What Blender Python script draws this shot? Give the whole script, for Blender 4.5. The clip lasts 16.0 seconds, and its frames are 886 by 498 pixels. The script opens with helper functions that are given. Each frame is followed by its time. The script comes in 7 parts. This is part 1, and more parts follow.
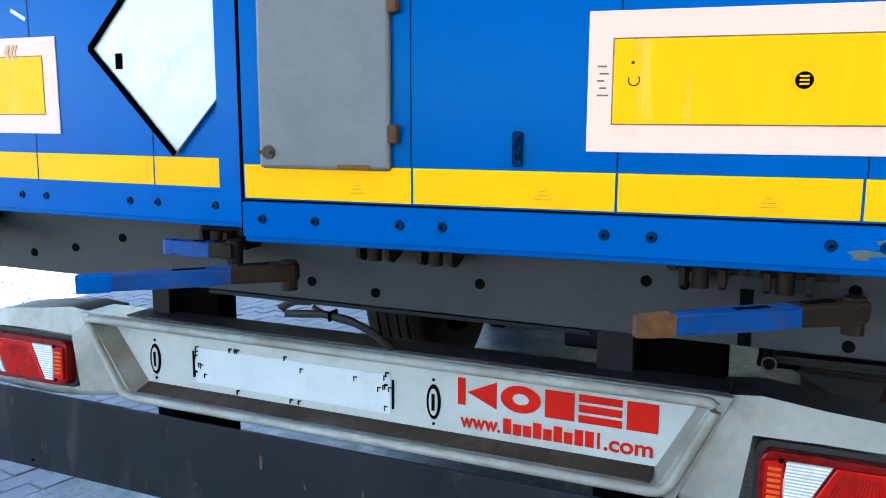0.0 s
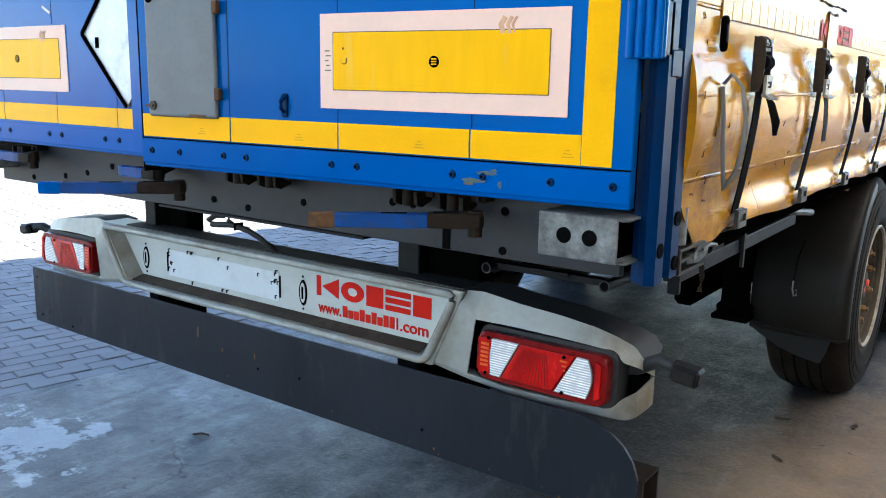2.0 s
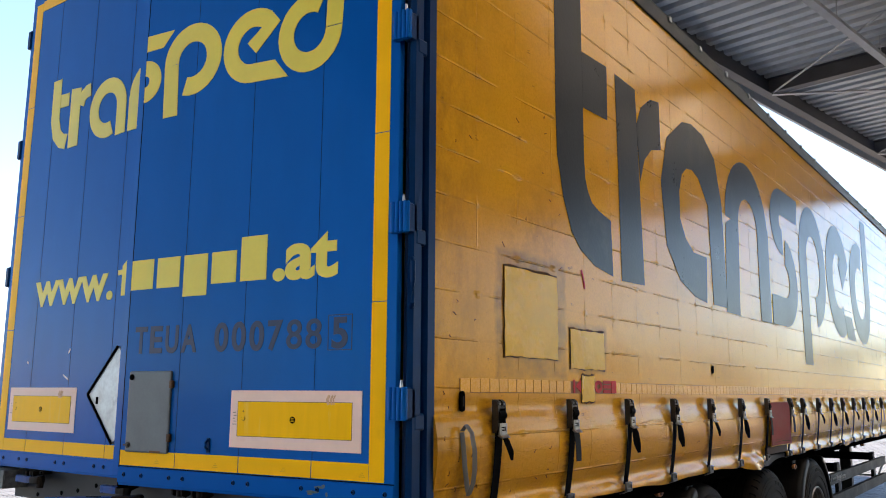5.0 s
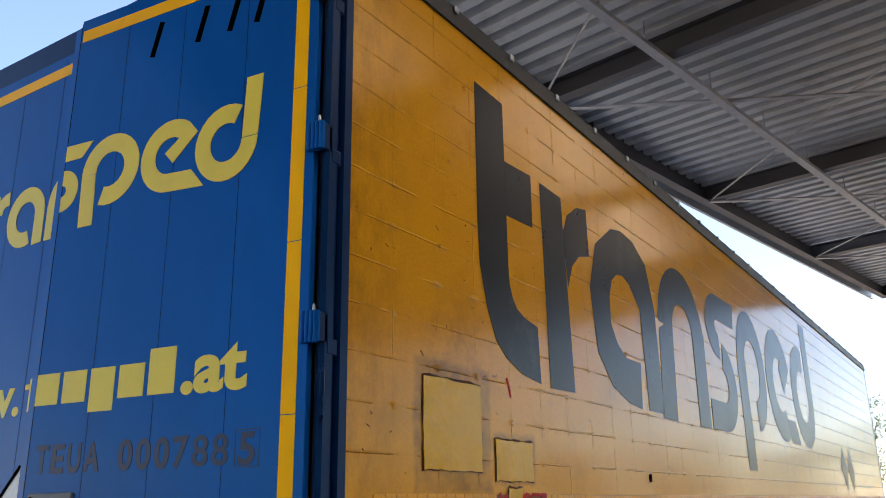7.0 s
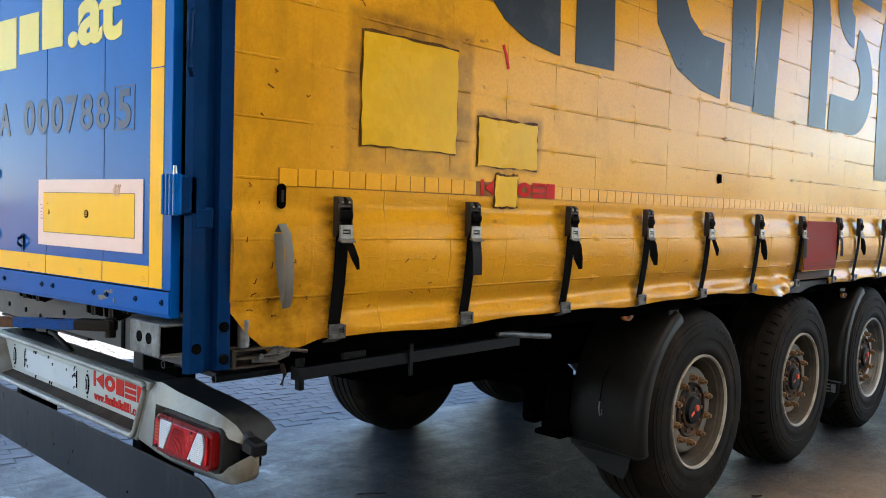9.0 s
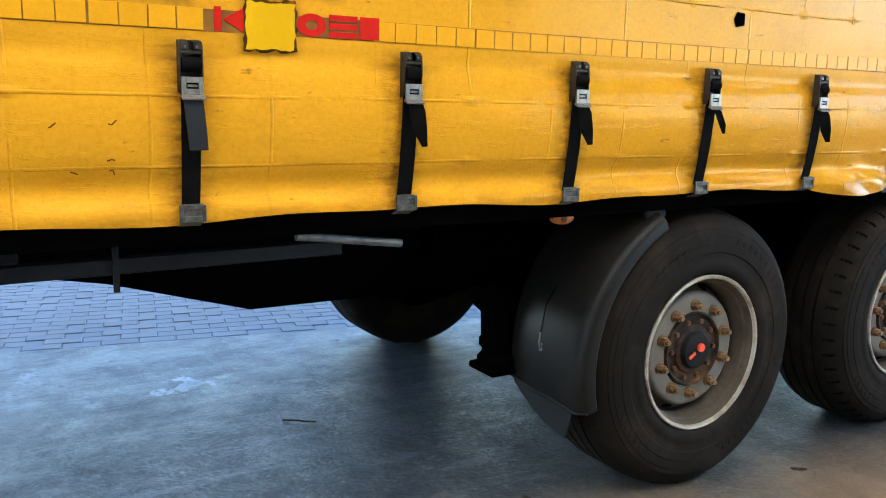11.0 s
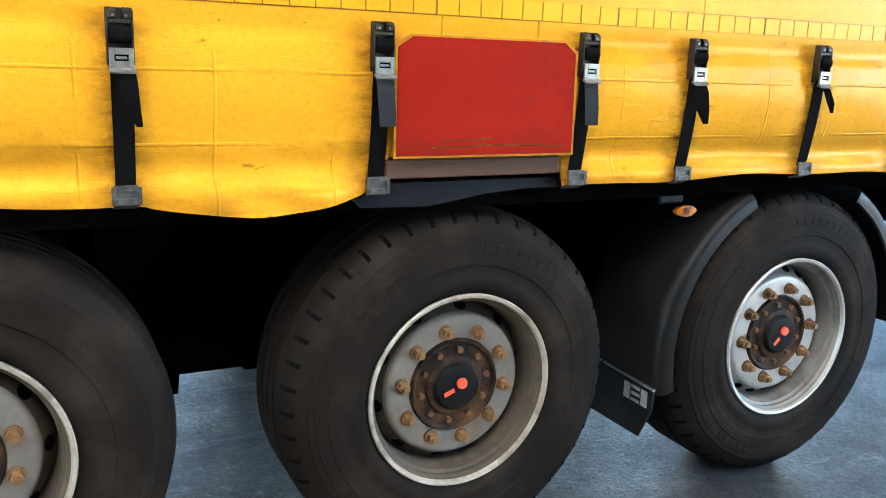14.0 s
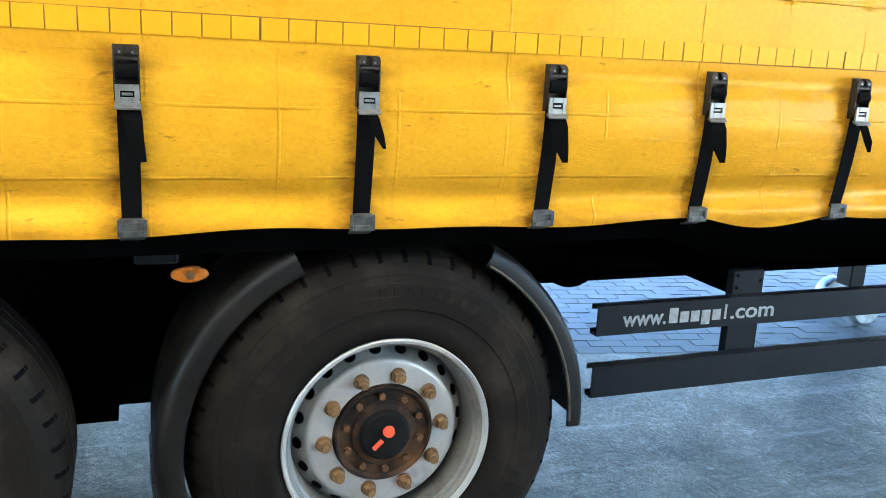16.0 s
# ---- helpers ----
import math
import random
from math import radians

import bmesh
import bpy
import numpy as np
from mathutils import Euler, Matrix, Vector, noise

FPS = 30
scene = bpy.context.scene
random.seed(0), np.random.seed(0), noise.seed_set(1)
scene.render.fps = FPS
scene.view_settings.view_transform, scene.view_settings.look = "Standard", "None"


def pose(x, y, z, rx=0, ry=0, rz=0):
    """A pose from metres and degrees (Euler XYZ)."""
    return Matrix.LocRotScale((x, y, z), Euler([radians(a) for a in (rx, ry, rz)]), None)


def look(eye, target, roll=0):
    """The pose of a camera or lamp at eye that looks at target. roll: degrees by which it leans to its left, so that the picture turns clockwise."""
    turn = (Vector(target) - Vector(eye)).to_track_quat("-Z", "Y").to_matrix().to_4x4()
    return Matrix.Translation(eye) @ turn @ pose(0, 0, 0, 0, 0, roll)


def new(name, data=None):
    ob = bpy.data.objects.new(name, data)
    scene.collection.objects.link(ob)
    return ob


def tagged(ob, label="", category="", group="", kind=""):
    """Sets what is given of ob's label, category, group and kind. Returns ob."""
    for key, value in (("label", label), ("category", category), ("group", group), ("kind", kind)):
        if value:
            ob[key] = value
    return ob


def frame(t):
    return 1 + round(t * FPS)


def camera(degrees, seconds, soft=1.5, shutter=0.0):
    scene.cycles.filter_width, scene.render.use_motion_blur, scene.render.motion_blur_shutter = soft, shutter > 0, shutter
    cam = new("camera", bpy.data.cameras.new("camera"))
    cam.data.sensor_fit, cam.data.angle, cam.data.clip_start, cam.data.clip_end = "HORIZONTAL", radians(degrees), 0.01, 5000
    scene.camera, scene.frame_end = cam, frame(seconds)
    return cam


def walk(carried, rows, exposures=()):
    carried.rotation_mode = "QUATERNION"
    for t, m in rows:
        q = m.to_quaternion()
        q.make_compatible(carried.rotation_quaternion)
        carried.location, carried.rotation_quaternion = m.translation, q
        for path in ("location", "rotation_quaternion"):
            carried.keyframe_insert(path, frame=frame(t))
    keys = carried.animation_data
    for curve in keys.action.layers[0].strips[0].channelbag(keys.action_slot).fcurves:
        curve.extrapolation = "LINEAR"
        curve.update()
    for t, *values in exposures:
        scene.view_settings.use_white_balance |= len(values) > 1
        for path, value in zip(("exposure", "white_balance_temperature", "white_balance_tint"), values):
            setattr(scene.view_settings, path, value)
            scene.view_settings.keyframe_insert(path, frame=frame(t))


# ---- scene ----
cam = camera(56.0, 16.0, soft=1.0)
PATH = [
    (0, (-0.424, -1.275, 1.416), (-1.224, 0.531, 1.097), 0.2),
    (0.5, (-0.205, -1.19, 1.4), (-1.15, 0.533, 1.029), 0.3),
    (1, (0.094, -1.192, 1.375), (-0.972, 0.456, 0.992), 0.9),
    (1.5, (0.345, -1.291, 1.38), (-0.774, 0.321, 0.991), 1.0),
    (2, (0.557, -1.401, 1.421), (-0.595, 0.186, 1.031), 1.1),
    (2.5, (0.788, -1.486, 1.421), (-0.415, 0.067, 1.044), 1.2),
    (3, (1.014, -1.605, 1.473), (-0.21, -0.063, 1.122), 1.0),
    (3.5, (1.226, -1.803, 1.487), (0.035, -0.218, 1.221), 1.0),
    (4, (1.419, -1.922, 1.501), (0.236, -0.313, 1.399), 0.7),
    (4.5, (1.558, -1.993, 1.52), (0.371, -0.384, 1.562), 0.6),
    (5, (1.63, -2.064, 1.553), (0.47, -0.471, 1.894), 0.3),
    (5.2, (1.653, -2.073, 1.571), (0.511, -0.497, 2.033), 0.2),
    (7.3, (1.777, -1.919, 1.564), (0.742, -0.312, 2.151), -0.7),
    (7.5, (1.815, -1.886, 1.571), (0.751, -0.259, 2.041), -0.0),
    (8, (1.852, -1.686, 1.546), (0.744, -0.034, 1.75), 0.3),
    (8.2, (1.864, -1.56, 1.538), (0.726, 0.082, 1.622), 0.5),
    (10.3, (1.955, -0.077, 1.411), (0.272, 0.985, 1.214), 1.1),
    (10.5, (1.939, 0.103, 1.404), (0.262, 1.163, 1.15), 1.2),
    (11, (1.963, 0.534, 1.408), (0.279, 1.556, 1.059), 1.2),
    (11.5, (1.871, 0.956, 1.41), (0.196, 1.982, 1.029), 1.3),
    (12, (1.88, 1.374, 1.403), (0.2, 2.387, 1.015), 1.3),
    (12.5, (1.91, 1.802, 1.413), (0.22, 2.8, 1.029), 1.3),
    (13, (1.875, 2.245, 1.427), (0.159, 3.197, 1.039), 1.4),
    (13.5, (1.878, 2.67, 1.412), (0.151, 3.596, 1.015), 1.6),
    (14, (1.913, 3.106, 1.455), (0.176, 3.99, 1.006), 2.0),
    (14.5, (1.872, 3.551, 1.454), (0.117, 4.395, 0.999), 2.2),
    (15, (1.907, 3.975, 1.47), (0.134, 4.778, 1.008), 2.3),
    (15.5, (1.965, 4.418, 1.508), (0.166, 5.156, 1.039), 2.6),
    (16, (1.924, 4.876, 1.542), (0.103, 5.567, 1.088), 2.8),
]
walk(cam, [(t, look(eye, target, roll)) for t, eye, target, roll in PATH],
     [(0, 3.01, 6200, 8), (1.5, 2.82, 6300, 8), (2.5, 2.48, 6400, 8), (3.5, 2.16, 6400, 9), (5.0, 1.67, 6800, 14), (7.5, 1.36, 7000, 17), (8.0, 1.7, 7000, 16), (10.5, 3.05, 5950, 5), (12, 3.55, 6050, 8), (14, 3.9, 5800, 6), (16, 3.88, 5750, 2)])

# ---- world, sun ----
world = bpy.data.worlds.new("sky")
scene.world = world
world.use_nodes = True
wn = world.node_tree.nodes
sky = wn.new("ShaderNodeTexSky")
sky.sky_type = "NISHITA"
sky.sun_disc = False
sky.dust_density, sky.ozone_density = 0.25, 3.0
SUN_EL, SUN_AZ = 56.0, 48.0          # elevation; azimuth from +y towards +x, where the sun stands
sky.sun_elevation = radians(SUN_EL)
sky.sun_rotation = radians(SUN_AZ)
wn["Background"].inputs["Strength"].default_value = 0.15
world.node_tree.links.new(sky.outputs[0], wn["Background"].inputs[0])
sun = new("sun", bpy.data.lights.new("sun", "SUN"))
sun.data.energy, sun.data.angle, sun.data.color = 5.0, radians(0.5), (1.0, 0.90, 0.76)
sd = Vector((math.sin(radians(SUN_AZ)) * math.cos(radians(SUN_EL)), math.cos(radians(SUN_AZ)) * math.cos(radians(SUN_EL)), math.sin(radians(SUN_EL))))
sun.matrix_world = look(sd * 60, (0, 0, 0))


# ---- materials ----
STRAPS = [0.475, 1.033, 1.60, 2.165, 2.73, 3.30, 3.885, 4.485, 4.87, 5.39, 5.875, 6.36] + [6.87 + 0.522 * i for i in range(13)]
def material(name, base, rough=0.5, metal=0.0, var=0.12, scale=6.0, fine=60.0, bump=0.0, dirt=None, dirt_amount=0.0, dirt_scale=2.5, spec=0.28, coat=0.0, stretch=(1, 1, 1), rough_var=0.1, island=0.0, rand=0.0, tint=None):
    """Paint, steel, rubber and so on: a base colour that varies at two scales, stains of a second colour, fine relief."""
    m = bpy.data.materials.new(name)
    m.use_nodes = True
    n, l = m.node_tree.nodes, m.node_tree.links
    b = n["Principled BSDF"]
    b.inputs["Metallic"].default_value = metal
    b.inputs["Specular IOR Level"].default_value = spec
    b.inputs["Coat Weight"].default_value = coat
    if tint:
        b.inputs["Specular Tint"].default_value = (*tint, 1)
    b.inputs["Coat Roughness"].default_value = 0.12
    tc = n.new("ShaderNodeTexCoord")
    mp = n.new("ShaderNodeMapping")
    mp.inputs["Scale"].default_value = stretch
    l.new(tc.outputs["Object"], mp.inputs["Vector"])
    n1 = n.new("ShaderNodeTexNoise")
    n1.inputs["Scale"].default_value, n1.inputs["Detail"].default_value = scale, 4
    n2 = n.new("ShaderNodeTexNoise")
    n2.inputs["Scale"].default_value, n2.inputs["Detail"].default_value = fine, 3
    for k in (n1, n2):
        l.new(mp.outputs[0], k.inputs["Vector"])
    mix = n.new("ShaderNodeMath")
    mix.operation = "MULTIPLY_ADD"
    l.new(n2.outputs["Fac"], mix.inputs[0])
    mix.inputs[1].default_value = 0.4
    l.new(n1.outputs["Fac"], mix.inputs[2])
    rng = n.new("ShaderNodeMapRange")
    rng.inputs["From Min"].default_value, rng.inputs["From Max"].default_value = 0.45, 0.95
    rng.inputs["To Min"].default_value, rng.inputs["To Max"].default_value = 1 - var, 1 + var
    l.new(mix.outputs[0], rng.inputs["Value"])
    sc = n.new("ShaderNodeVectorMath")
    sc.operation = "SCALE"
    sc.inputs[0].default_value = base
    value = rng.outputs[0]
    if island or rand:
        info = n.new("ShaderNodeNewGeometry") if island else n.new("ShaderNodeObjectInfo")
        r2 = n.new("ShaderNodeMapRange")
        r2.inputs["To Min"].default_value, r2.inputs["To Max"].default_value = 1 - (island or rand), 1 + (island or rand)
        l.new(info.outputs["Random Per Island" if island else "Random"], r2.inputs["Value"])
        mm = n.new("ShaderNodeMath")
        mm.operation = "MULTIPLY"
        l.new(value, mm.inputs[0]), l.new(r2.outputs[0], mm.inputs[1])
        value = mm.outputs[0]
    l.new(value, sc.inputs["Scale"])
    colour = sc.outputs[0]
    if dirt:
        n3 = n.new("ShaderNodeTexNoise")
        n3.inputs["Scale"].default_value, n3.inputs["Detail"].default_value, n3.inputs["Roughness"].default_value = dirt_scale, 8, 0.65
        l.new(mp.outputs[0], n3.inputs["Vector"])
        ramp = n.new("ShaderNodeMapRange")
        ramp.inputs["From Min"].default_value, ramp.inputs["From Max"].default_value = 0.62 - 0.3 * dirt_amount, 0.72
        ramp.inputs["To Max"].default_value = min(1.0, 0.35 + dirt_amount)
        l.new(n3.outputs["Fac"], ramp.inputs["Value"])
        cm = n.new("ShaderNodeMix")
        cm.data_type = "RGBA"
        l.new(ramp.outputs[0], cm.inputs["Factor"])
        l.new(colour, cm.inputs["A"])
        cm.inputs["B"].default_value = (*dirt, 1)
        colour = cm.outputs["Result"]
    l.new(colour, b.inputs["Base Color"])
    rr = n.new("ShaderNodeMapRange")
    rr.inputs["From Min"].default_value, rr.inputs["From Max"].default_value = 0.4, 1.0
    rr.inputs["To Min"].default_value, rr.inputs["To Max"].default_value = max(0.02, rough - rough_var), min(1, rough + rough_var)
    l.new(mix.outputs[0], rr.inputs["Value"])
    l.new(rr.outputs[0], b.inputs["Roughness"])
    if bump:
        bp = n.new("ShaderNodeBump")
        bp.inputs["Strength"].default_value, bp.inputs["Distance"].default_value = 1.0, bump
        l.new(mix.outputs[0], bp.inputs["Height"])
        l.new(bp.outputs[0], b.inputs["Normal"])
    return m


M_BLUE = material("blue_paint", (0.0004, 0.082, 0.34), 0.15, var=0.14, scale=1.2, fine=9, spec=0.11, tint=(0.14, 0.62, 1.0), dirt=(0.003, 0.07, 0.26), dirt_amount=0.15, bump=0.0006, stretch=(1, 1, 0.35))
M_DARKBLUE = material("frame_blue_paint", (0.0008, 0.018, 0.072), 0.38, spec=0.15, tint=(0.2, 0.5, 1.0), var=0.2, scale=5, dirt=(0.012, 0.016, 0.03), dirt_amount=0.3)
M_SMEAR = material("smeared_old_paint", (0.070, 0.105, 0.085), 0.5, var=0.3, scale=40, dirt=(0.01, 0.07, 0.22), dirt_amount=0.6, dirt_scale=45)
M_SMEARDARK = material("smeared_rusty_paint", (0.12, 0.085, 0.03), 0.5, var=0.3, scale=40, dirt=(0.01, 0.07, 0.22), dirt_amount=0.55, dirt_scale=45)
M_LEVER = material("worn_blue_lever_paint", (0.002, 0.045, 0.20), 0.4, var=0.25, scale=12, spec=0.15, dirt=(0.05, 0.03, 0.02), dirt_amount=0.35, dirt_scale=16)
M_TAPE = material("yellow_tape", (0.90, 0.45, 0.004), 0.45, spec=0.2, tint=(1.0, 0.6, 0.05), var=0.06, fine=300, bump=0.0008, dirt=(0.45, 0.2, 0.02), dirt_amount=0.08)
M_TAPEPRINT = material("faint_tape_print", (0.55, 0.27, 0.006), 0.5, var=0.1)
M_PLATE = material("faded_plate_border", (0.80, 0.55, 0.45), 0.5, var=0.05, dirt=(0.75, 0.42, 0.2), dirt_amount=0.1, dirt_scale=6)
M_PLATEYEL = material("plate_yellow", (0.90, 0.47, 0.004), 0.45, spec=0.2, tint=(1.0, 0.6, 0.05), var=0.05, fine=250, bump=0.0006, dirt=(0.85, 0.55, 0.15), dirt_amount=0.1, stretch=(8, 1, 1))
M_PLATESTAIN = material("plate_stain", (0.62, 0.36, 0.22), 0.6, var=0.2, scale=30, dirt=(0.42, 0.22, 0.10), dirt_amount=0.4, dirt_scale=40)
M_GREYSHEET = material("grey_sheet_steel", (0.135, 0.145, 0.15), 0.55, metal=0.25, var=0.16, scale=9, fine=90, bump=0.0008, dirt=(0.2, 0.2, 0.2), dirt_amount=0.1)
M_GALV = material("galvanised_steel", (0.36, 0.38, 0.40), 0.45, metal=0.75, var=0.3, scale=14, fine=60, bump=0.0015, dirt=(0.10, 0.10, 0.10), dirt_amount=0.25, dirt_scale=9)
M_HANDLE = material("worn_handle_steel", (0.26, 0.245, 0.22), 0.42, metal=0.8, var=0.35, scale=45, dirt=(0.07, 0.055, 0.04), dirt_amount=0.3, dirt_scale=60)
M_HOOK = material("greasy_hook_steel", (0.085, 0.080, 0.072), 0.5, metal=0.5, var=0.4, scale=40, dirt=(0.02, 0.017, 0.014), dirt_amount=0.45, dirt_scale=50)
M_BUCKLE = material("dark_buckle_steel", (0.040, 0.032, 0.024), 0.45, metal=0.4, var=0.35, scale=30, spec=0.15, dirt=(0.015, 0.014, 0.013), dirt_amount=0.4, dirt_scale=40)
M_GALVDARK = material("dull_galvanised_steel", (0.19, 0.195, 0.195), 0.5, metal=0.6, var=0.3, scale=20, dirt=(0.05, 0.048, 0.045), dirt_amount=0.3, dirt_scale=14)
M_MOTTLE = material("mottled_galvanised_plate", (0.17, 0.175, 0.17), 0.55, metal=0.3, var=0.5, scale=30, fine=140, bump=0.003, dirt=(0.040, 0.041, 0.040), dirt_amount=0.8, dirt_scale=16)
M_STEEL = material("bright_steel", (0.42, 0.42, 0.41), 0.32, metal=0.9, var=0.2, scale=30, dirt=(0.14, 0.13, 0.12), dirt_amount=0.15, dirt_scale=30)
M_CHASSIS = material("chassis_dark_paint", (0.007, 0.0075, 0.009), 0.5, spec=0.12, var=0.3, scale=5, fine=40, bump=0.0006, dirt=(0.025, 0.022, 0.02), dirt_amount=0.2)
M_BLACK = material("black_steel", (0.0016, 0.0015, 0.0014), 0.8, var=0.3, spec=0.0, dirt=(0.005, 0.0045, 0.004), dirt_amount=0.2)
M_SILL = material("sill_grey_paint", (0.026, 0.027, 0.030), 0.5, spec=0.2, var=0.25, scale=6, fine=60, bump=0.0006, dirt=(0.016, 0.015, 0.014), dirt_amount=0.3, dirt_scale=5)
M_HOLE = material("open_dark", (0.002, 0.002, 0.002), 0.9, var=0.1, spec=0.03)
M_BAR = material("bumper_bar_paint", (0.010, 0.012, 0.017), 0.40, spec=0.2, var=0.3, scale=3, fine=45, bump=0.0010, dirt=(0.075, 0.068, 0.058), dirt_amount=0.22, dirt_scale=9, stretch=(1, 1, 0.25))
M_COWL = material("cowl_white_plastic", (0.30, 0.305, 0.282), 0.4, var=0.15, scale=4, dirt=(0.13, 0.105, 0.070), dirt_amount=0.65, dirt_scale=4.5, bump=0.0006)
M_COWLPANEL = material("cowl_panel_white", (0.40, 0.42, 0.40), 0.4, var=0.08, dirt=(0.24, 0.23, 0.18), dirt_amount=0.35, dirt_scale=5)
M_PLATEFIELD = material("scratched_white_plate", (0.50, 0.54, 0.56), 0.4, var=0.06, scale=9, dirt=(0.36, 0.36, 0.33), dirt_amount=0.2, dirt_scale=7)
M_DARKBROWN = material("dried_mud_film", (0.050, 0.038, 0.030), 0.8, spec=0.08, var=0.3, scale=7, dirt=(0.11, 0.095, 0.075), dirt_amount=0.4, dirt_scale=10)
M_RED = material("red_lettering", (0.48, 0.014, 0.009), 0.5, spec=0.12, tint=(1.0, 0.3, 0.2), var=0.12, dirt=(0.34, 0.03, 0.02), dirt_amount=0.15)
M_REDPANEL = material("red_tarpaulin", (0.235, 0.012, 0.006), 0.55, spec=0.06, tint=(1.0, 0.15, 0.1), var=0.14, scale=4, fine=60, dirt=(0.13, 0.014, 0.008), dirt_amount=0.3, dirt_scale=3, bump=0.0010, stretch=(1, 0.7, 1.2))
M_GREYLOGO = material("dark_grey_print", (0.016, 0.018, 0.021), 0.30, spec=0.10, rough_var=0.04, var=0.12, scale=3, bump=0.0008, dirt=(0.06, 0.055, 0.045), dirt_amount=0.2)
M_LOGOYEL = material("pale_yellow_print", (0.70, 0.56, 0.06), 0.4, var=0.05, dirt=(0.5, 0.4, 0.08), dirt_amount=0.1)
M_DIMTEXT = material("faded_dark_print", (0.012, 0.028, 0.075), 0.45, var=0.1)
M_PATCH = material("patch_pvc", (0.62, 0.345, 0.005), 0.26, spec=0.18, tint=(1.0, 0.65, 0.08), var=0.07, scale=5, fine=25, bump=0.003, dirt=(0.5, 0.32, 0.05), dirt_amount=0.15)
M_BORDER = material("grubby_tarpaulin_edge", (0.46, 0.20, 0.010), 0.5, spec=0.1, var=0.25, scale=12, dirt=(0.16, 0.07, 0.012), dirt_amount=0.5, dirt_scale=14)
M_STRAP = material("black_webbing", (0.0045, 0.0042, 0.0040), 0.85, spec=0.03, var=0.25, fine=400, bump=0.0006)
M_TAIL = material("grey_webbing", (0.022, 0.023, 0.025), 0.8, spec=0.1, var=0.2, fine=400, bump=0.0006)
M_LOOP = material("worn_grey_webbing", (0.14, 0.13, 0.11), 0.85, var=0.2, fine=300, bump=0.0006)
M_RUBBER = material("tyre_rubber", (0.0112, 0.0084, 0.0064), 0.68, spec=0.05, var=0.3, scale=5, fine=110, bump=0.0016, dirt=(0.032, 0.0235, 0.0165), dirt_amount=0.4, dirt_scale=5)
M_RIM = material("rim_grey_paint", (0.150, 0.134, 0.112), 0.55, metal=0.0, spec=0.2, var=0.2, scale=8, fine=60, dirt=(0.095, 0.060, 0.032), dirt_amount=0.4, dirt_scale=6)
M_RIMEDGE = material("rim_edge", (0.34, 0.295, 0.235), 0.45, metal=0.2, var=0.3, scale=14, dirt=(0.07, 0.040, 0.022), dirt_amount=0.55, dirt_scale=10)
M_RIMSILVER = material("silver_rim", (0.40, 0.375, 0.34), 0.36, metal=0.4, var=0.1, scale=10, dirt=(0.12, 0.10, 0.09), dirt_amount=0.18, dirt_scale=9)
M_RUST = material("rusty_hub", (0.12, 0.056, 0.023), 0.75, metal=0.1, var=0.4, scale=14, fine=80, bump=0.0015, dirt=(0.02, 0.016, 0.013), dirt_amount=0.45, dirt_scale=9)
M_DARKRUST = material("dark_rusty_steel", (0.017, 0.011, 0.007), 0.7, metal=0.1, spec=0.15, var=0.4, scale=20, bump=0.001, dirt=(0.012, 0.01, 0.009), dirt_amount=0.4, dirt_scale=14)
# dust, with the shade inside the silver rim put into a darker tone
M_BARRELSILVER = material("dusty_silver_barrel", (0.19, 0.172, 0.148), 0.5, metal=0.4, var=0.2, scale=8, dirt=(0.05, 0.042, 0.034), dirt_amount=0.35, dirt_scale=7)
M_WORNLIP = material("worn_guard_lip", (0.085, 0.070, 0.052), 0.6, spec=0.1, var=0.4, scale=25, fine=120, dirt=(0.02, 0.018, 0.015), dirt_amount=0.5, dirt_scale=18)
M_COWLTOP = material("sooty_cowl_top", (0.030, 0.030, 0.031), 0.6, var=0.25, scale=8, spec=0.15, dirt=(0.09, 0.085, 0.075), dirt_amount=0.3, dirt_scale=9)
# dirt plus the shade inside the rim, both put into the colour
M_BARREL = material("dirty_rim_barrel", (0.070, 0.055, 0.039), 0.65, metal=0.0, spec=0.1, var=0.3, scale=7, dirt=(0.03, 0.026, 0.022), dirt_amount=0.4, dirt_scale=6)
M_HUBFACE = material("greasy_hub_face", (0.014, 0.008, 0.005), 0.6, spec=0.15, var=0.4, scale=14, bump=0.001, dirt=(0.125, 0.056, 0.020), dirt_amount=0.5, dirt_scale=7)
M_NUT = material("rusty_nut", (0.20, 0.110, 0.046), 0.55, metal=0.4, var=0.3, scale=40, dirt=(0.07, 0.035, 0.015), dirt_amount=0.35, dirt_scale=30)
M_HUBCAP = material("hub_cap_black", (0.006, 0.0055, 0.005), 0.5, spec=0.1, var=0.2)
M_ORANGERED = material("orange_red_cap", (0.70, 0.075, 0.03), 0.45, var=0.1)
M_GUARD = material("mudguard_plastic", (0.0095, 0.0082, 0.0070), 0.42, spec=0.14, var=0.25, scale=6, dirt=(0.024, 0.019, 0.014), dirt_amount=0.35, bump=0.0006)
M_FLAP = material("mudflap_rubber", (0.0085, 0.0088, 0.0095), 0.55, spec=0.15, var=0.2, dirt=(0.03, 0.028, 0.026), dirt_amount=0.2)
M_DIMWHITE = material("worn_white_print", (0.24, 0.24, 0.235), 0.6, var=0.2, scale=30, dirt=(0.08, 0.08, 0.08), dirt_amount=0.35, dirt_scale=40)
M_WHITEPRINT = material("white_print", (0.62, 0.62, 0.60), 0.5, var=0.08, dirt=(0.3, 0.3, 0.3), dirt_amount=0.2)
M_WOOD = material("worn_board", (0.085, 0.042, 0.022), 0.75, var=0.3, scale=5, stretch=(1, 0.15, 4), bump=0.001, dirt=(0.05, 0.04, 0.035), dirt_amount=0.3)
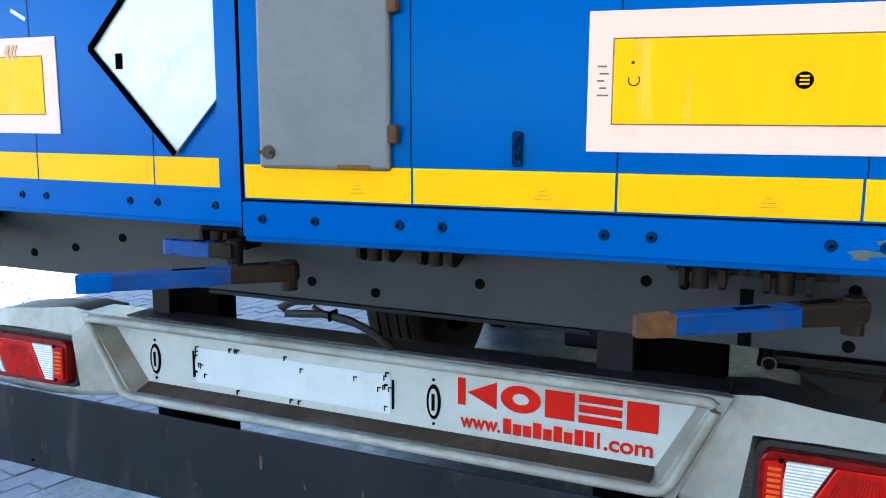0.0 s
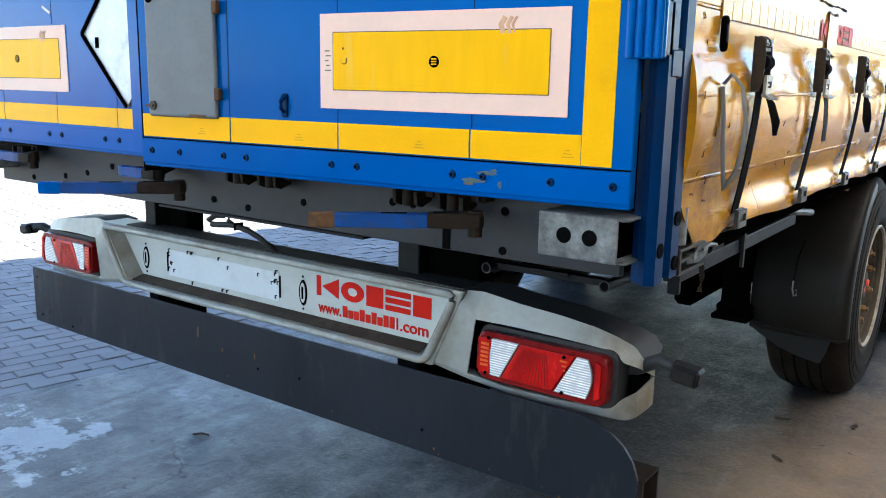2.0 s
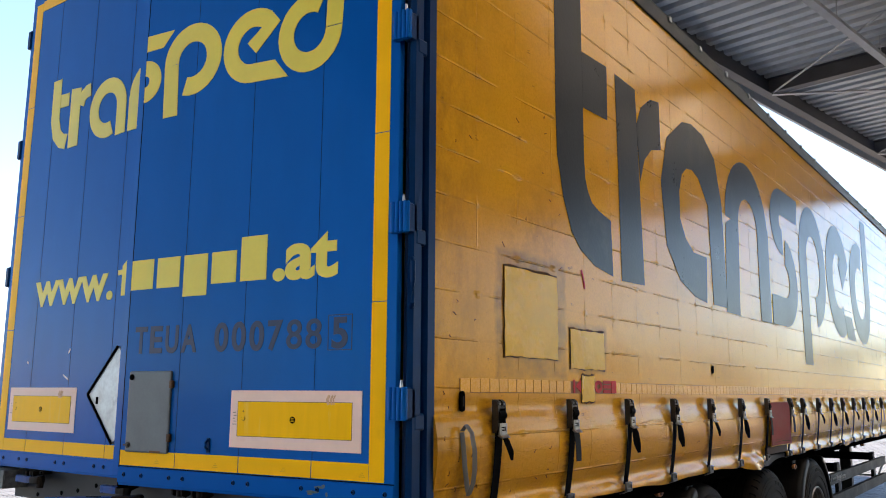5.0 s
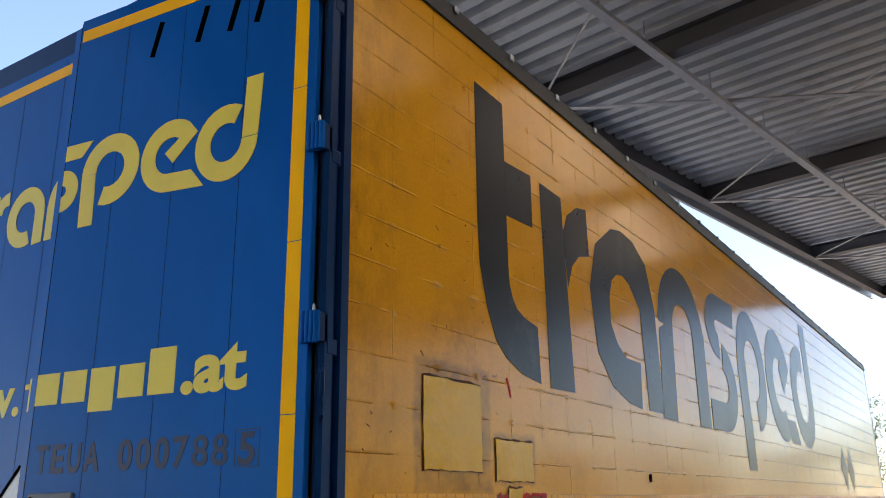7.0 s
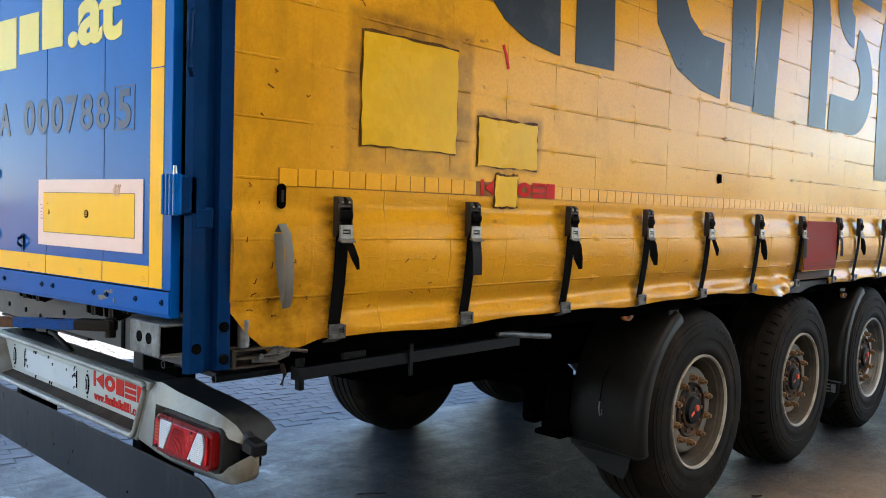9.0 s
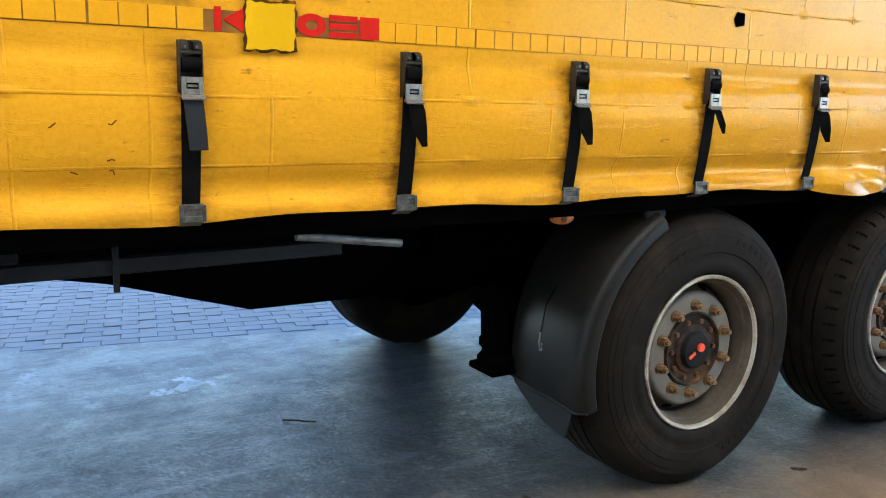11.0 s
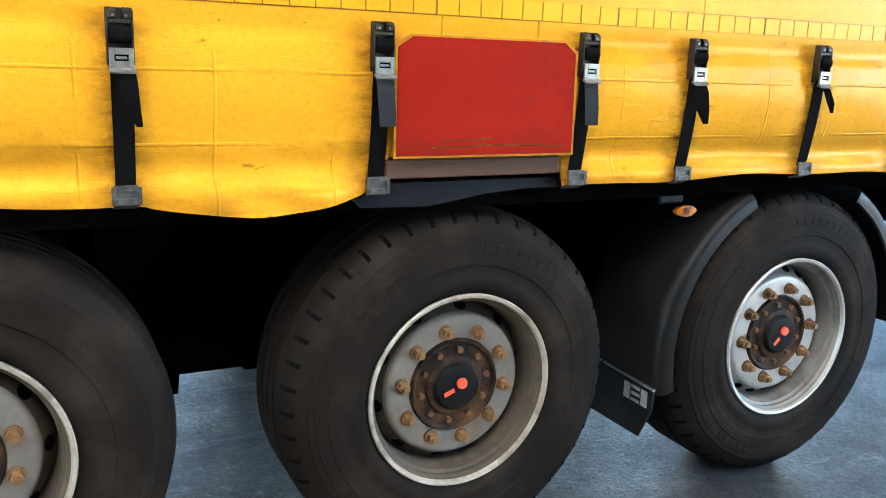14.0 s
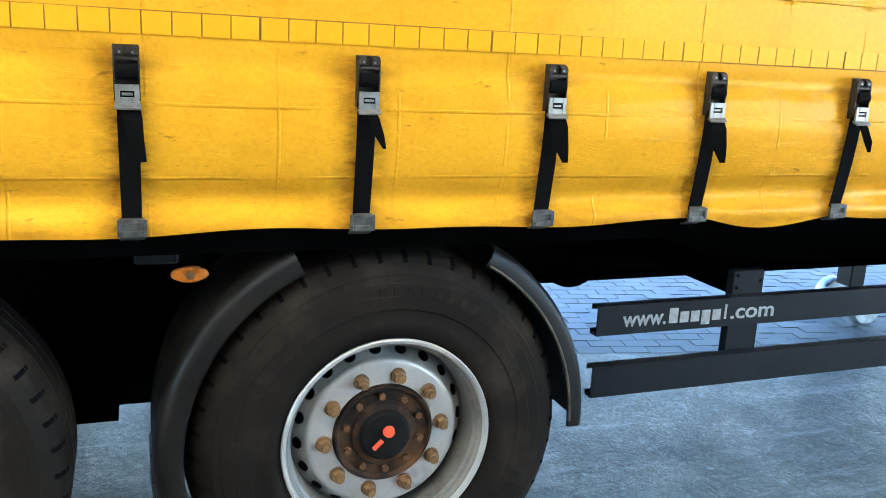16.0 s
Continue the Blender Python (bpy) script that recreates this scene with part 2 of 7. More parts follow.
M_LENSRED = material("red_lens", (0.42, 0.006, 0.004), 0.2, tint=(1.0, 0.1, 0.1), var=0.3, scale=14, spec=0.5, coat=0.25, stretch=(2.5, 1, 1))
M_LENSDARK = material("lamp_red_housing", (0.15, 0.004, 0.004), 0.3, tint=(1.0, 0.2, 0.2), var=0.15, coat=0.12)
M_LENSCLEAR = material("clear_lens", (0.42, 0.42, 0.43), 0.15, var=0.12, scale=6, fine=150, bump=0.002, coat=0.6, stretch=(1, 1, 3))
M_LENSDIM = material("dusty_orange_lens", (0.42, 0.115, 0.006), 0.3, var=0.3, scale=30, coat=0.2, dirt=(0.10, 0.03, 0.01), dirt_amount=0.3, dirt_scale=25)
M_LENSRIB = material("bright_lens_rib", (0.75, 0.75, 0.76), 0.2, var=0.2, scale=60)
M_LENSORANGE = material("orange_lens", (0.6, 0.10, 0.008), 0.2, var=0.15, coat=0.5)
M_LAMPBACK = material("lamp_rubber", (0.02, 0.02, 0.02), 0.6, var=0.2)
M_ROOFDECK = material("corrugated_deck", (0.52, 0.55, 0.57), 0.45, metal=0.1, var=0.1, scale=1.5, dirt=(0.25, 0.25, 0.25), dirt_amount=0.2)
M_BEAM = material("canopy_steel", (0.07, 0.075, 0.085), 0.5, var=0.12, scale=2, dirt=(0.05, 0.05, 0.05), dirt_amount=0.2)
M_TRAY = material("cable_tray_steel", (0.40, 0.42, 0.44), 0.45, metal=0.3, var=0.12)
M_LEAF = material("leaves", (0.045, 0.085, 0.02), 0.6, var=0.3, island=0.5)
M_ADDEDWALL = material("hall_cladding", (0.16, 0.145, 0.125), 0.6, var=0.1, scale=0.8, fine=40, bump=0.002, dirt=(0.10, 0.09, 0.08), dirt_amount=0.2)
M_BARK = material("bark", (0.10, 0.075, 0.05), 0.9, var=0.3)
M_FENCE = material("white_fence_paint", (0.75, 0.76, 0.76), 0.5, var=0.06)
M_CARRED = material("dark_red_car_paint", (0.10, 0.012, 0.014), 0.25, var=0.05, coat=0.5)
M_GLASS = material("dark_window_glass", (0.02, 0.025, 0.03), 0.08, var=0.05, spec=0.7)
# warm tone chosen to bounce warm light under the canopy
M_GROUND = material("yard_gravel", (0.45, 0.35, 0.24), 0.85, var=0.2, scale=0.5, fine=40, bump=0.002)
M_ROOFTARP = material("roof_tarpaulin", (0.30, 0.31, 0.32), 0.6, var=0.15, dirt=(0.1, 0.1, 0.1), dirt_amount=0.2)
M_ROOFRAIL = material("roof_rail", (0.030, 0.031, 0.034), 0.5, var=0.25, dirt=(0.09, 0.085, 0.08), dirt_amount=0.2, dirt_scale=8)


def translucent_material():
    """Unseen roof sheet, added to let scattered daylight down beside the trailer."""
    m = bpy.data.materials.new("translucent_sheet")
    m.use_nodes = True
    n, l = m.node_tree.nodes, m.node_tree.links
    tl, df, mx = n.new("ShaderNodeBsdfTranslucent"), n.new("ShaderNodeBsdfDiffuse"), n.new("ShaderNodeMixShader")
    tl.inputs["Color"].default_value = (0.86, 0.82, 0.74, 1)
    df.inputs["Color"].default_value = (0.60, 0.58, 0.52, 1)
    mx.inputs["Fac"].default_value = 0.15
    l.new(tl.outputs[0], mx.inputs[1]), l.new(df.outputs[0], mx.inputs[2])
    l.new(mx.outputs[0], n["Material Output"].inputs["Surface"])
    return m


M_ADDEDROOFLIGHT = translucent_material()


def concrete_material():
    """Worn smooth slab: large tone patches, pale stains, small dark marks, painted light, shade and reflection, a
    slight sheen.
    """
    m = bpy.data.materials.new("worn_concrete")
    m.use_nodes = True
    n, l = m.node_tree.nodes, m.node_tree.links
    b = n["Principled BSDF"]
    tc = n.new("ShaderNodeTexCoord")

    def tex(scale, detail, rough=0.55):
        k = n.new("ShaderNodeTexNoise")
        k.inputs["Scale"].default_value, k.inputs["Detail"].default_value, k.inputs["Roughness"].default_value = scale, detail, rough
        l.new(tc.outputs["Object"], k.inputs["Vector"])
        return k.outputs["Fac"]

    def ramp(fac, a, b_, lo, hi):
        k = n.new("ShaderNodeMapRange")
        for key, v in (("From Min", a), ("From Max", b_), ("To Min", lo), ("To Max", hi)):
            k.inputs[key].default_value = v
        l.new(fac, k.inputs["Value"])
        return k.outputs[0]

    def blend(fac, a, col):
        k = n.new("ShaderNodeMix")
        k.data_type = "RGBA"
        l.new(fac, k.inputs["Factor"])
        if isinstance(a, tuple):
            k.inputs["A"].default_value = a
        else:
            l.new(a, k.inputs["A"])
        k.inputs["B"].default_value = col
        return k.outputs["Result"]

    big, mid, small = tex(0.6, 6), tex(3.5, 10, 0.72), tex(60, 5)
    c = blend(ramp(big, 0.35, 0.65, 0, 1), (0.067, 0.070, 0.076, 1), (0.113, 0.119, 0.127, 1))
    c = blend(ramp(mid, 0.42, 0.62, 0, 0.8), c, (0.034, 0.036, 0.038, 1))
    c = blend(ramp(small, 0.3, 0.75, 0, 0.5), c, (0.126, 0.131, 0.140, 1))
    c = blend(ramp(tex(2.1, 9, 0.72), 0.57, 0.64, 0, 0.8), c, (0.200, 0.210, 0.225, 1))
    c = blend(ramp(tex(5.5, 6, 0.6), 0.66, 0.71, 0, 0.8), c, (0.015, 0.015, 0.016, 1))
    mp = n.new("ShaderNodeMapping")
    mp.inputs["Scale"].default_value = (5.0, 0.7, 1.0)
    mp.inputs["Rotation"].default_value = (0, 0, radians(14))
    l.new(tc.outputs["Object"], mp.inputs["Vector"])
    streak = n.new("ShaderNodeTexNoise")
    streak.inputs["Scale"].default_value, streak.inputs["Detail"].default_value, streak.inputs["Roughness"].default_value = 1.6, 8, 0.7
    l.new(mp.outputs[0], streak.inputs["Vector"])
    c = blend(ramp(streak.outputs["Fac"], 0.52, 0.66, 0, 0.7), c, (0.029, 0.029, 0.031, 1))
    c = blend(ramp(streak.outputs["Fac"], 0.44, 0.32, 0, 0.5), c, (0.177, 0.186, 0.199, 1))
    c = blend(ramp(tex(26, 7, 0.75), 0.60, 0.66, 0, 0.7), c, (0.021, 0.022, 0.024, 1))
    c = blend(ramp(tex(38, 6, 0.7), 0.62, 0.68, 0, 0.6), c, (0.195, 0.205, 0.219, 1))
    # pale patches by the trailer's rear: sky reflected in puddles, put into the colour
    for at, r0, r1, lo, hi in (((-2.64, 0.06, 0), 0.15, 0.70, 0.425, 0.455), ((-2.15, 0.0, 0), 0.1, 0.55, 0.57, 0.60), ((-2.2, 1.5, 0), 0.2, 0.9, 0.58, 0.61)):
        ds = n.new("ShaderNodeVectorMath")
        ds.operation = "DISTANCE"
        l.new(tc.outputs["Object"], ds.inputs[0])
        ds.inputs[1].default_value = at
        mk = n.new("ShaderNodeMath")
        mk.operation = "MULTIPLY"
        l.new(ramp(ds.outputs["Value"], r0, r1, 1, 0.35), mk.inputs[0])
        l.new(tex(4.2, 9, 0.62), mk.inputs[1])
        c = blend(ramp(mk.outputs[0], lo, hi, 0, 0.75), c, (0.335, 0.360, 0.383, 1))
    c = blend(ramp(tex(9, 10, 0.8), 0.60, 0.64, 0, 0.6), c, (0.019, 0.019, 0.021, 1))
    # shade under the trailer put into the colour, a dark ellipse with blotched edges
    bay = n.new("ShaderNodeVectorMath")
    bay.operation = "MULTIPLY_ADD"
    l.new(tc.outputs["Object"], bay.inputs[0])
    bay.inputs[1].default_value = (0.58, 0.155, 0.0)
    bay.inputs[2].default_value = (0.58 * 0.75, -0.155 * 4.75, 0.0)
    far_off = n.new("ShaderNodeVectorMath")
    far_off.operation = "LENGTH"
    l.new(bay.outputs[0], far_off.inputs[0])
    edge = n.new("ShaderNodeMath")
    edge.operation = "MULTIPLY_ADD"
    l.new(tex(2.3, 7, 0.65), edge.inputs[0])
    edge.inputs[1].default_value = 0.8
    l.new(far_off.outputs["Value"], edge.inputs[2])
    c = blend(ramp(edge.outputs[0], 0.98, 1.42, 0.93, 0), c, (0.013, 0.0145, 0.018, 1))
    # a second dark ellipse further forward, also blotched
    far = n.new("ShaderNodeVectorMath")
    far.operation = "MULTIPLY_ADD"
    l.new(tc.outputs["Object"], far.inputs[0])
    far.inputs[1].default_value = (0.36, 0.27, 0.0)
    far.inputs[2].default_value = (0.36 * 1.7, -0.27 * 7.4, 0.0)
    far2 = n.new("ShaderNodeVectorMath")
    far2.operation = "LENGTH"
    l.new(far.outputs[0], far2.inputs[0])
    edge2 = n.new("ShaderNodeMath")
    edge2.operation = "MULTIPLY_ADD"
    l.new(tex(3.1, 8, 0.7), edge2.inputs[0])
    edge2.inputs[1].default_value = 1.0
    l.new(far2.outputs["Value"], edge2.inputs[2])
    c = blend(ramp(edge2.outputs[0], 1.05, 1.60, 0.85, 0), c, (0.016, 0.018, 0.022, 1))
    c = blend(ramp(streak.outputs["Fac"], 0.46, 0.33, 0, 0.45), c, (0.110, 0.120, 0.135, 1))
    c = blend(ramp(tex(18, 8, 0.75), 0.56, 0.66, 0, 0.5), c, (0.105, 0.112, 0.122, 1))
    c = blend(ramp(tex(11, 9, 0.78), 0.60, 0.66, 0, 0.7), c, (0.012, 0.013, 0.015, 1))
    # warm light beside the wheels, put into the colour as a streaky tan lane
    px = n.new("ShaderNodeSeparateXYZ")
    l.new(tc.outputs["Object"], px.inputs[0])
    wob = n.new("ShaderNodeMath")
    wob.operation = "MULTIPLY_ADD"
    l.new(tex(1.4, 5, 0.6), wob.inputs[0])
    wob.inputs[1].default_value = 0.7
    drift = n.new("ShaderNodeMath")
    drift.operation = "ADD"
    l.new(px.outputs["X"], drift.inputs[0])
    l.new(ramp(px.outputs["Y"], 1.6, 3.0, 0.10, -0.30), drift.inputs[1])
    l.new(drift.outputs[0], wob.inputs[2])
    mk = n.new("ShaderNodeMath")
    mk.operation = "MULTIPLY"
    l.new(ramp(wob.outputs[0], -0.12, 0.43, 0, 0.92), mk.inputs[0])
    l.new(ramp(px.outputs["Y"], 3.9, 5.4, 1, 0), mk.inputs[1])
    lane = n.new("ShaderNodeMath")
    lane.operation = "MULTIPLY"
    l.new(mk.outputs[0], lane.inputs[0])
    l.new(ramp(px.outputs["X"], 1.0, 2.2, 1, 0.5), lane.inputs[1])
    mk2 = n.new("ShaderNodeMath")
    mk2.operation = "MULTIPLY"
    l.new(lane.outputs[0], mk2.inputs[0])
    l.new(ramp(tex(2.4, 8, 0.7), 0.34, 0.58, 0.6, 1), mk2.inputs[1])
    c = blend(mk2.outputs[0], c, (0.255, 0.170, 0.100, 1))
    c = blend(ramp(tex(7.5, 4, 0.6), 0.685, 0.71, 0, 0.7), c, (0.030, 0.024, 0.020, 1))
    crack = n.new("ShaderNodeTexVoronoi")
    crack.feature = "DISTANCE_TO_EDGE"
    crack.inputs["Scale"].default_value = 0.8
    warp = n.new("ShaderNodeTexNoise")
    warp.inputs["Scale"].default_value, warp.inputs["Detail"].default_value = 2.5, 6
    l.new(tc.outputs["Object"], warp.inputs["Vector"])
    wv = n.new("ShaderNodeVectorMath")
    wv.operation = "MULTIPLY_ADD"
    l.new(warp.outputs["Color"], wv.inputs[0])
    wv.inputs[1].default_value = (0.5, 0.5, 0.0)
    l.new(tc.outputs["Object"], wv.inputs[2])
    l.new(wv.outputs[0], crack.inputs["Vector"])
    mk = n.new("ShaderNodeMath")
    mk.operation = "MULTIPLY"
    l.new(ramp(crack.outputs["Distance"], 0.0, 0.006, 0.7, 0), mk.inputs[0])
    l.new(ramp(tex(1.1, 3), 0.5, 0.6, 0, 1), mk.inputs[1])
    c = blend(mk.outputs[0], c, (0.016, 0.016, 0.017, 1))
    c = blend(ramp(tex(210, 3, 0.8), 0.60, 0.70, 0, 0.5), c, (0.028, 0.028, 0.030, 1))
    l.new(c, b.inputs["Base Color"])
    grain = tex(130, 3, 0.7)
    rg = n.new("ShaderNodeMath")
    rg.operation = "ADD"
    l.new(ramp(mid, 0.3, 0.7, 0.34, 0.60), rg.inputs[0])
    b.inputs["Specular IOR Level"].default_value = 0.20
    l.new(ramp(small, 0.35, 0.65, -0.05, 0.14), rg.inputs[1])
    l.new(rg.outputs[0], b.inputs["Roughness"])
    hh = n.new("ShaderNodeMath")
    hh.operation = "MULTIPLY_ADD"
    l.new(tex(16, 8, 0.7), hh.inputs[0])
    hh.inputs[1].default_value = 2.2
    l.new(grain, hh.inputs[2])
    bp = n.new("ShaderNodeBump")
    bp.inputs["Strength"].default_value, bp.inputs["Distance"].default_value = 0.8, 0.0045
    l.new(hh.outputs[0], bp.inputs["Height"])
    l.new(bp.outputs[0], b.inputs["Normal"])
    return m


def curtain_material():
    """Yellow coated tarpaulin: welded reinforcement lines as fine relief, scuffs and grime, a glossy skin."""
    m = bpy.data.materials.new("yellow_tarpaulin")
    m.use_nodes = True
    n, l = m.node_tree.nodes, m.node_tree.links
    b = n["Principled BSDF"]
    tc = n.new("ShaderNodeTexCoord")
    sep = n.new("ShaderNodeSeparateXYZ")
    l.new(tc.outputs["Object"], sep.inputs[0])
    comb = n.new("ShaderNodeCombineXYZ")
    l.new(sep.outputs["Y"], comb.inputs["X"])
    l.new(sep.outputs["Z"], comb.inputs["Y"])

    def tex(scale, detail, rough=0.6, stretch=None):
        k = n.new("ShaderNodeTexNoise")
        k.inputs["Scale"].default_value, k.inputs["Detail"].default_value, k.inputs["Roughness"].default_value = scale, detail, rough
        src = comb.outputs[0]
        if stretch:
            mp = n.new("ShaderNodeMapping")
            mp.inputs["Scale"].default_value = stretch
            l.new(src, mp.inputs["Vector"])
            src = mp.outputs[0]
        l.new(src, k.inputs["Vector"])
        return k.outputs["Fac"]

    def ramp(fac, a, b_, lo, hi):
        k = n.new("ShaderNodeMapRange")
        for key, v in (("From Min", a), ("From Max", b_), ("To Min", lo), ("To Max", hi)):
            k.inputs[key].default_value = v
        l.new(fac, k.inputs["Value"])
        return k.outputs[0]

    def blend(fac, a, col):
        k = n.new("ShaderNodeMix")
        k.data_type = "RGBA"
        l.new(fac, k.inputs["Factor"])
        if isinstance(a, tuple):
            k.inputs["A"].default_value = a
        else:
            l.new(a, k.inputs["A"])
        k.inputs["B"].default_value = col
        return k.outputs["Result"]

    # welded seams: long lines along the side, fainter short ones upright
    def seam(axis, at, pitch):
        k = n.new("ShaderNodeMath")
        k.operation = "SUBTRACT"
        l.new(sep.outputs[axis], k.inputs[0])
        k.inputs[1].default_value = at
        wv = n.new("ShaderNodeMath")
        wv.operation = "MULTIPLY_ADD"
        l.new(tex(3.0, 3), wv.inputs[0])
        wv.inputs[1].default_value = 0.008
        l.new(k.outputs[0], wv.inputs[2])
        p = n.new("ShaderNodeMath")
        p.operation = "PINGPONG"
        l.new(wv.outputs[0], p.inputs[0])
        p.inputs[1].default_value = pitch / 2
        return p.outputs[0]
    def times(p, q):
        k = n.new("ShaderNodeMath")
        k.operation = "MULTIPLY"
        l.new(p, k.inputs[0]), l.new(q, k.inputs[1])
        return k.outputs[0]
    rows_at, uprights_at = seam("Z", 1.2505, 0.163), seam("Y", 0.10, 0.283)
    ridge = n.new("ShaderNodeMath")
    ridge.operation = "MAXIMUM"
    l.new(times(ramp(rows_at, 0.0018, 0.0045, 1, 0), ramp(tex(3.4, 5, 0.6), 0.44, 0.56, 0.0, 1.0)), ridge.inputs[0])
    l.new(times(ramp(uprights_at, 0.0015, 0.0045, 1, 0), ramp(tex(4.1, 5, 0.6), 0.48, 0.58, 0.0, 0.8)), ridge.inputs[1])
    c = blend(ramp(tex(0.8, 4), 0.35, 0.7, 0, 1), (0.68, 0.320, 0.016, 1), (0.62, 0.284, 0.012, 1))
    c = blend(ramp(tex(3.0, 9, 0.7), 0.52, 0.72, 0, 0.6), c, (0.44, 0.19, 0.006, 1))
    c = blend(ramp(tex(16.0, 5, 0.6, (0.6, 1.6, 1)), 0.665, 0.72, 0, 0.8), c, (0.14, 0.065, 0.012, 1))
    for at, r0, r1, amount, grain in (((0.80, 2.12, 0), 0.10, 0.34, 0.45, 9), ((0.30, 1.22, 0), 0.05, 0.30, 0.75, 14), ((4.30, 1.18, 0), 0.05, 0.32, 0.6, 14)):
        ds = n.new("ShaderNodeVectorMath")
        ds.operation = "DISTANCE"
        l.new(comb.outputs[0], ds.inputs[0])
        ds.inputs[1].default_value = at
        mk = n.new("ShaderNodeMath")
        mk.operation = "MULTIPLY"
        l.new(ramp(ds.outputs["Value"], r0, r1, amount, 0), mk.inputs[0])
        l.new(ramp(tex(grain, 8, 0.7), 0.42, 0.60, 0.1, 1), mk.inputs[1])
        c = blend(mk.outputs[0], c, (0.20, 0.085, 0.006, 1))
    # old glue in oblong fields round the repair patches
    for cy, cz, hy, hz, amount in ((0.775, 1.850, 0.275, 0.245, 0.85), (1.25, 1.745, 0.185, 0.105, 0.8), (1.232, 1.575, 0.078, 0.068, 0.7)):
        far = []
        for axis, at, half in (("Y", cy, hy), ("Z", cz, hz)):
            d1 = n.new("ShaderNodeMath")
            d1.operation = "SUBTRACT"
            l.new(sep.outputs[axis], d1.inputs[0])
            d1.inputs[1].default_value = at
            d2 = n.new("ShaderNodeMath")
            d2.operation = "ABSOLUTE"
            l.new(d1.outputs[0], d2.inputs[0])
            d3 = n.new("ShaderNodeMath")
            d3.operation = "SUBTRACT"
            l.new(d2.outputs[0], d3.inputs[0])
            d3.inputs[1].default_value = half
            far.append(d3.outputs[0])
        d4 = n.new("ShaderNodeMath")
        d4.operation = "MAXIMUM"
        l.new(far[0], d4.inputs[0]), l.new(far[1], d4.inputs[1])
        d5 = n.new("ShaderNodeMath")
        d5.operation = "MULTIPLY_ADD"
        l.new(tex(13, 6, 0.65), d5.inputs[0])
        d5.inputs[1].default_value = 0.05
        l.new(d4.outputs[0], d5.inputs[2])
        c = blend(times(ramp(d5.outputs[0], 0.008, 0.034, amount, 0), ramp(tex(7, 8, 0.7), 0.36, 0.60, 0.3, 1)), c, (0.20, 0.092, 0.016, 1))
    mk = n.new("ShaderNodeMath")
    mk.operation = "MULTIPLY"
    l.new(ramp(sep.outputs["Y"], 0.14, 0.60, 0.6, 0), mk.inputs[0])
    l.new(ramp(tex(5, 9, 0.74, (1.6, 0.8, 1)), 0.40, 0.60, 0.15, 1), mk.inputs[1])
    c = blend(mk.outputs[0], c, (0.22, 0.105, 0.014, 1))
    c = blend(ramp(tex(70, 4, 0.7), 0.42, 0.66, 0, 0.35), c, (0.48, 0.19, 0.002, 1))
    c = blend(ramp(tex(34, 8, 0.75, (0.45, 1.5, 1)), 0.66, 0.71, 0, 0.75), c, (0.12, 0.05, 0.008, 1))
    # smudges that the straps have rubbed in beside them, and along the hem
    near = None
    for at in STRAPS:
        d1 = n.new("ShaderNodeMath")
        d1.operation = "SUBTRACT"
        l.new(sep.outputs["Y"], d1.inputs[0])
        d1.inputs[1].default_value = at - 0.006
        d2 = n.new("ShaderNodeMath")
        d2.operation = "ABSOLUTE"
        l.new(d1.outputs[0], d2.inputs[0])
        if near is None:
            near = d2.outputs[0]
            continue
        d3 = n.new("ShaderNodeMath")
        d3.operation = "MINIMUM"
        l.new(near, d3.inputs[0]), l.new(d2.outputs[0], d3.inputs[1])
        near = d3.outputs[0]
    rub = n.new("ShaderNodeMath")
    rub.operation = "MULTIPLY"
    l.new(ramp(near, 0.026, 0.075, 1.0, 0.0), rub.inputs[0])
    l.new(ramp(sep.outputs["Z"], 1.50, 1.55, 1.0, 0.0), rub.inputs[1])
    rub2 = n.new("ShaderNodeMath")
    rub2.operation = "MULTIPLY"
    l.new(rub.outputs[0], rub2.inputs[0])
    l.new(ramp(tex(11, 9, 0.75, (1.0, 2.6, 1)), 0.40, 0.64, 0.05, 0.95), rub2.inputs[1])
    c = blend(rub2.outputs[0], c, (0.17, 0.075, 0.010, 1))
    # a darker level streak either side of each buckle's top
    lift = n.new("ShaderNodeMath")
    lift.operation = "SUBTRACT"
    l.new(sep.outputs["Z"], lift.inputs[0])
    lift.inputs[1].default_value = 1.492
    level = n.new("ShaderNodeMath")
    level.operation = "ABSOLUTE"
    l.new(lift.outputs[0], level.inputs[0])
    c = blend(times(times(ramp(near, 0.03, 0.13, 0.75, 0.0), ramp(level.outputs[0], 0.004, 0.022, 1.0, 0.0)), ramp(tex(14, 6, 0.65, (0.6, 1.5, 1)), 0.36, 0.60, 0.25, 1.0)), c, (0.24, 0.105, 0.010, 1))
    hemline = n.new("ShaderNodeMath")
    hemline.operation = "MULTIPLY"
    l.new(ramp(sep.outputs["Z"], 1.125, 1.21, 0.55, 0.0), hemline.inputs[0])
    l.new(ramp(tex(7, 9, 0.7, (0.7, 2.0, 1)), 0.42, 0.62, 0.0, 1.0), hemline.inputs[1])
    c = blend(hemline.outputs[0], c, (0.30, 0.125, 0.012, 1))
    c = blend(times(ramp(rows_at, 0.003, 0.006, 0.22, 0), ramp(tex(2.6, 8, 0.7), 0.44, 0.62, 0.0, 1.0)), c, (0.20, 0.085, 0.006, 1))
    c = blend(times(ramp(uprights_at, 0.003, 0.006, 0.14, 0), ramp(tex(2.9, 8, 0.7), 0.46, 0.62, 0.0, 1.0)), c, (0.24, 0.10, 0.006, 1))
    c = blend(ramp(tex(5.0, 9, 0.72, (1.8, 0.32, 1)), 0.60, 0.76, 0, 0.2), c, (0.34, 0.14, 0.004, 1))
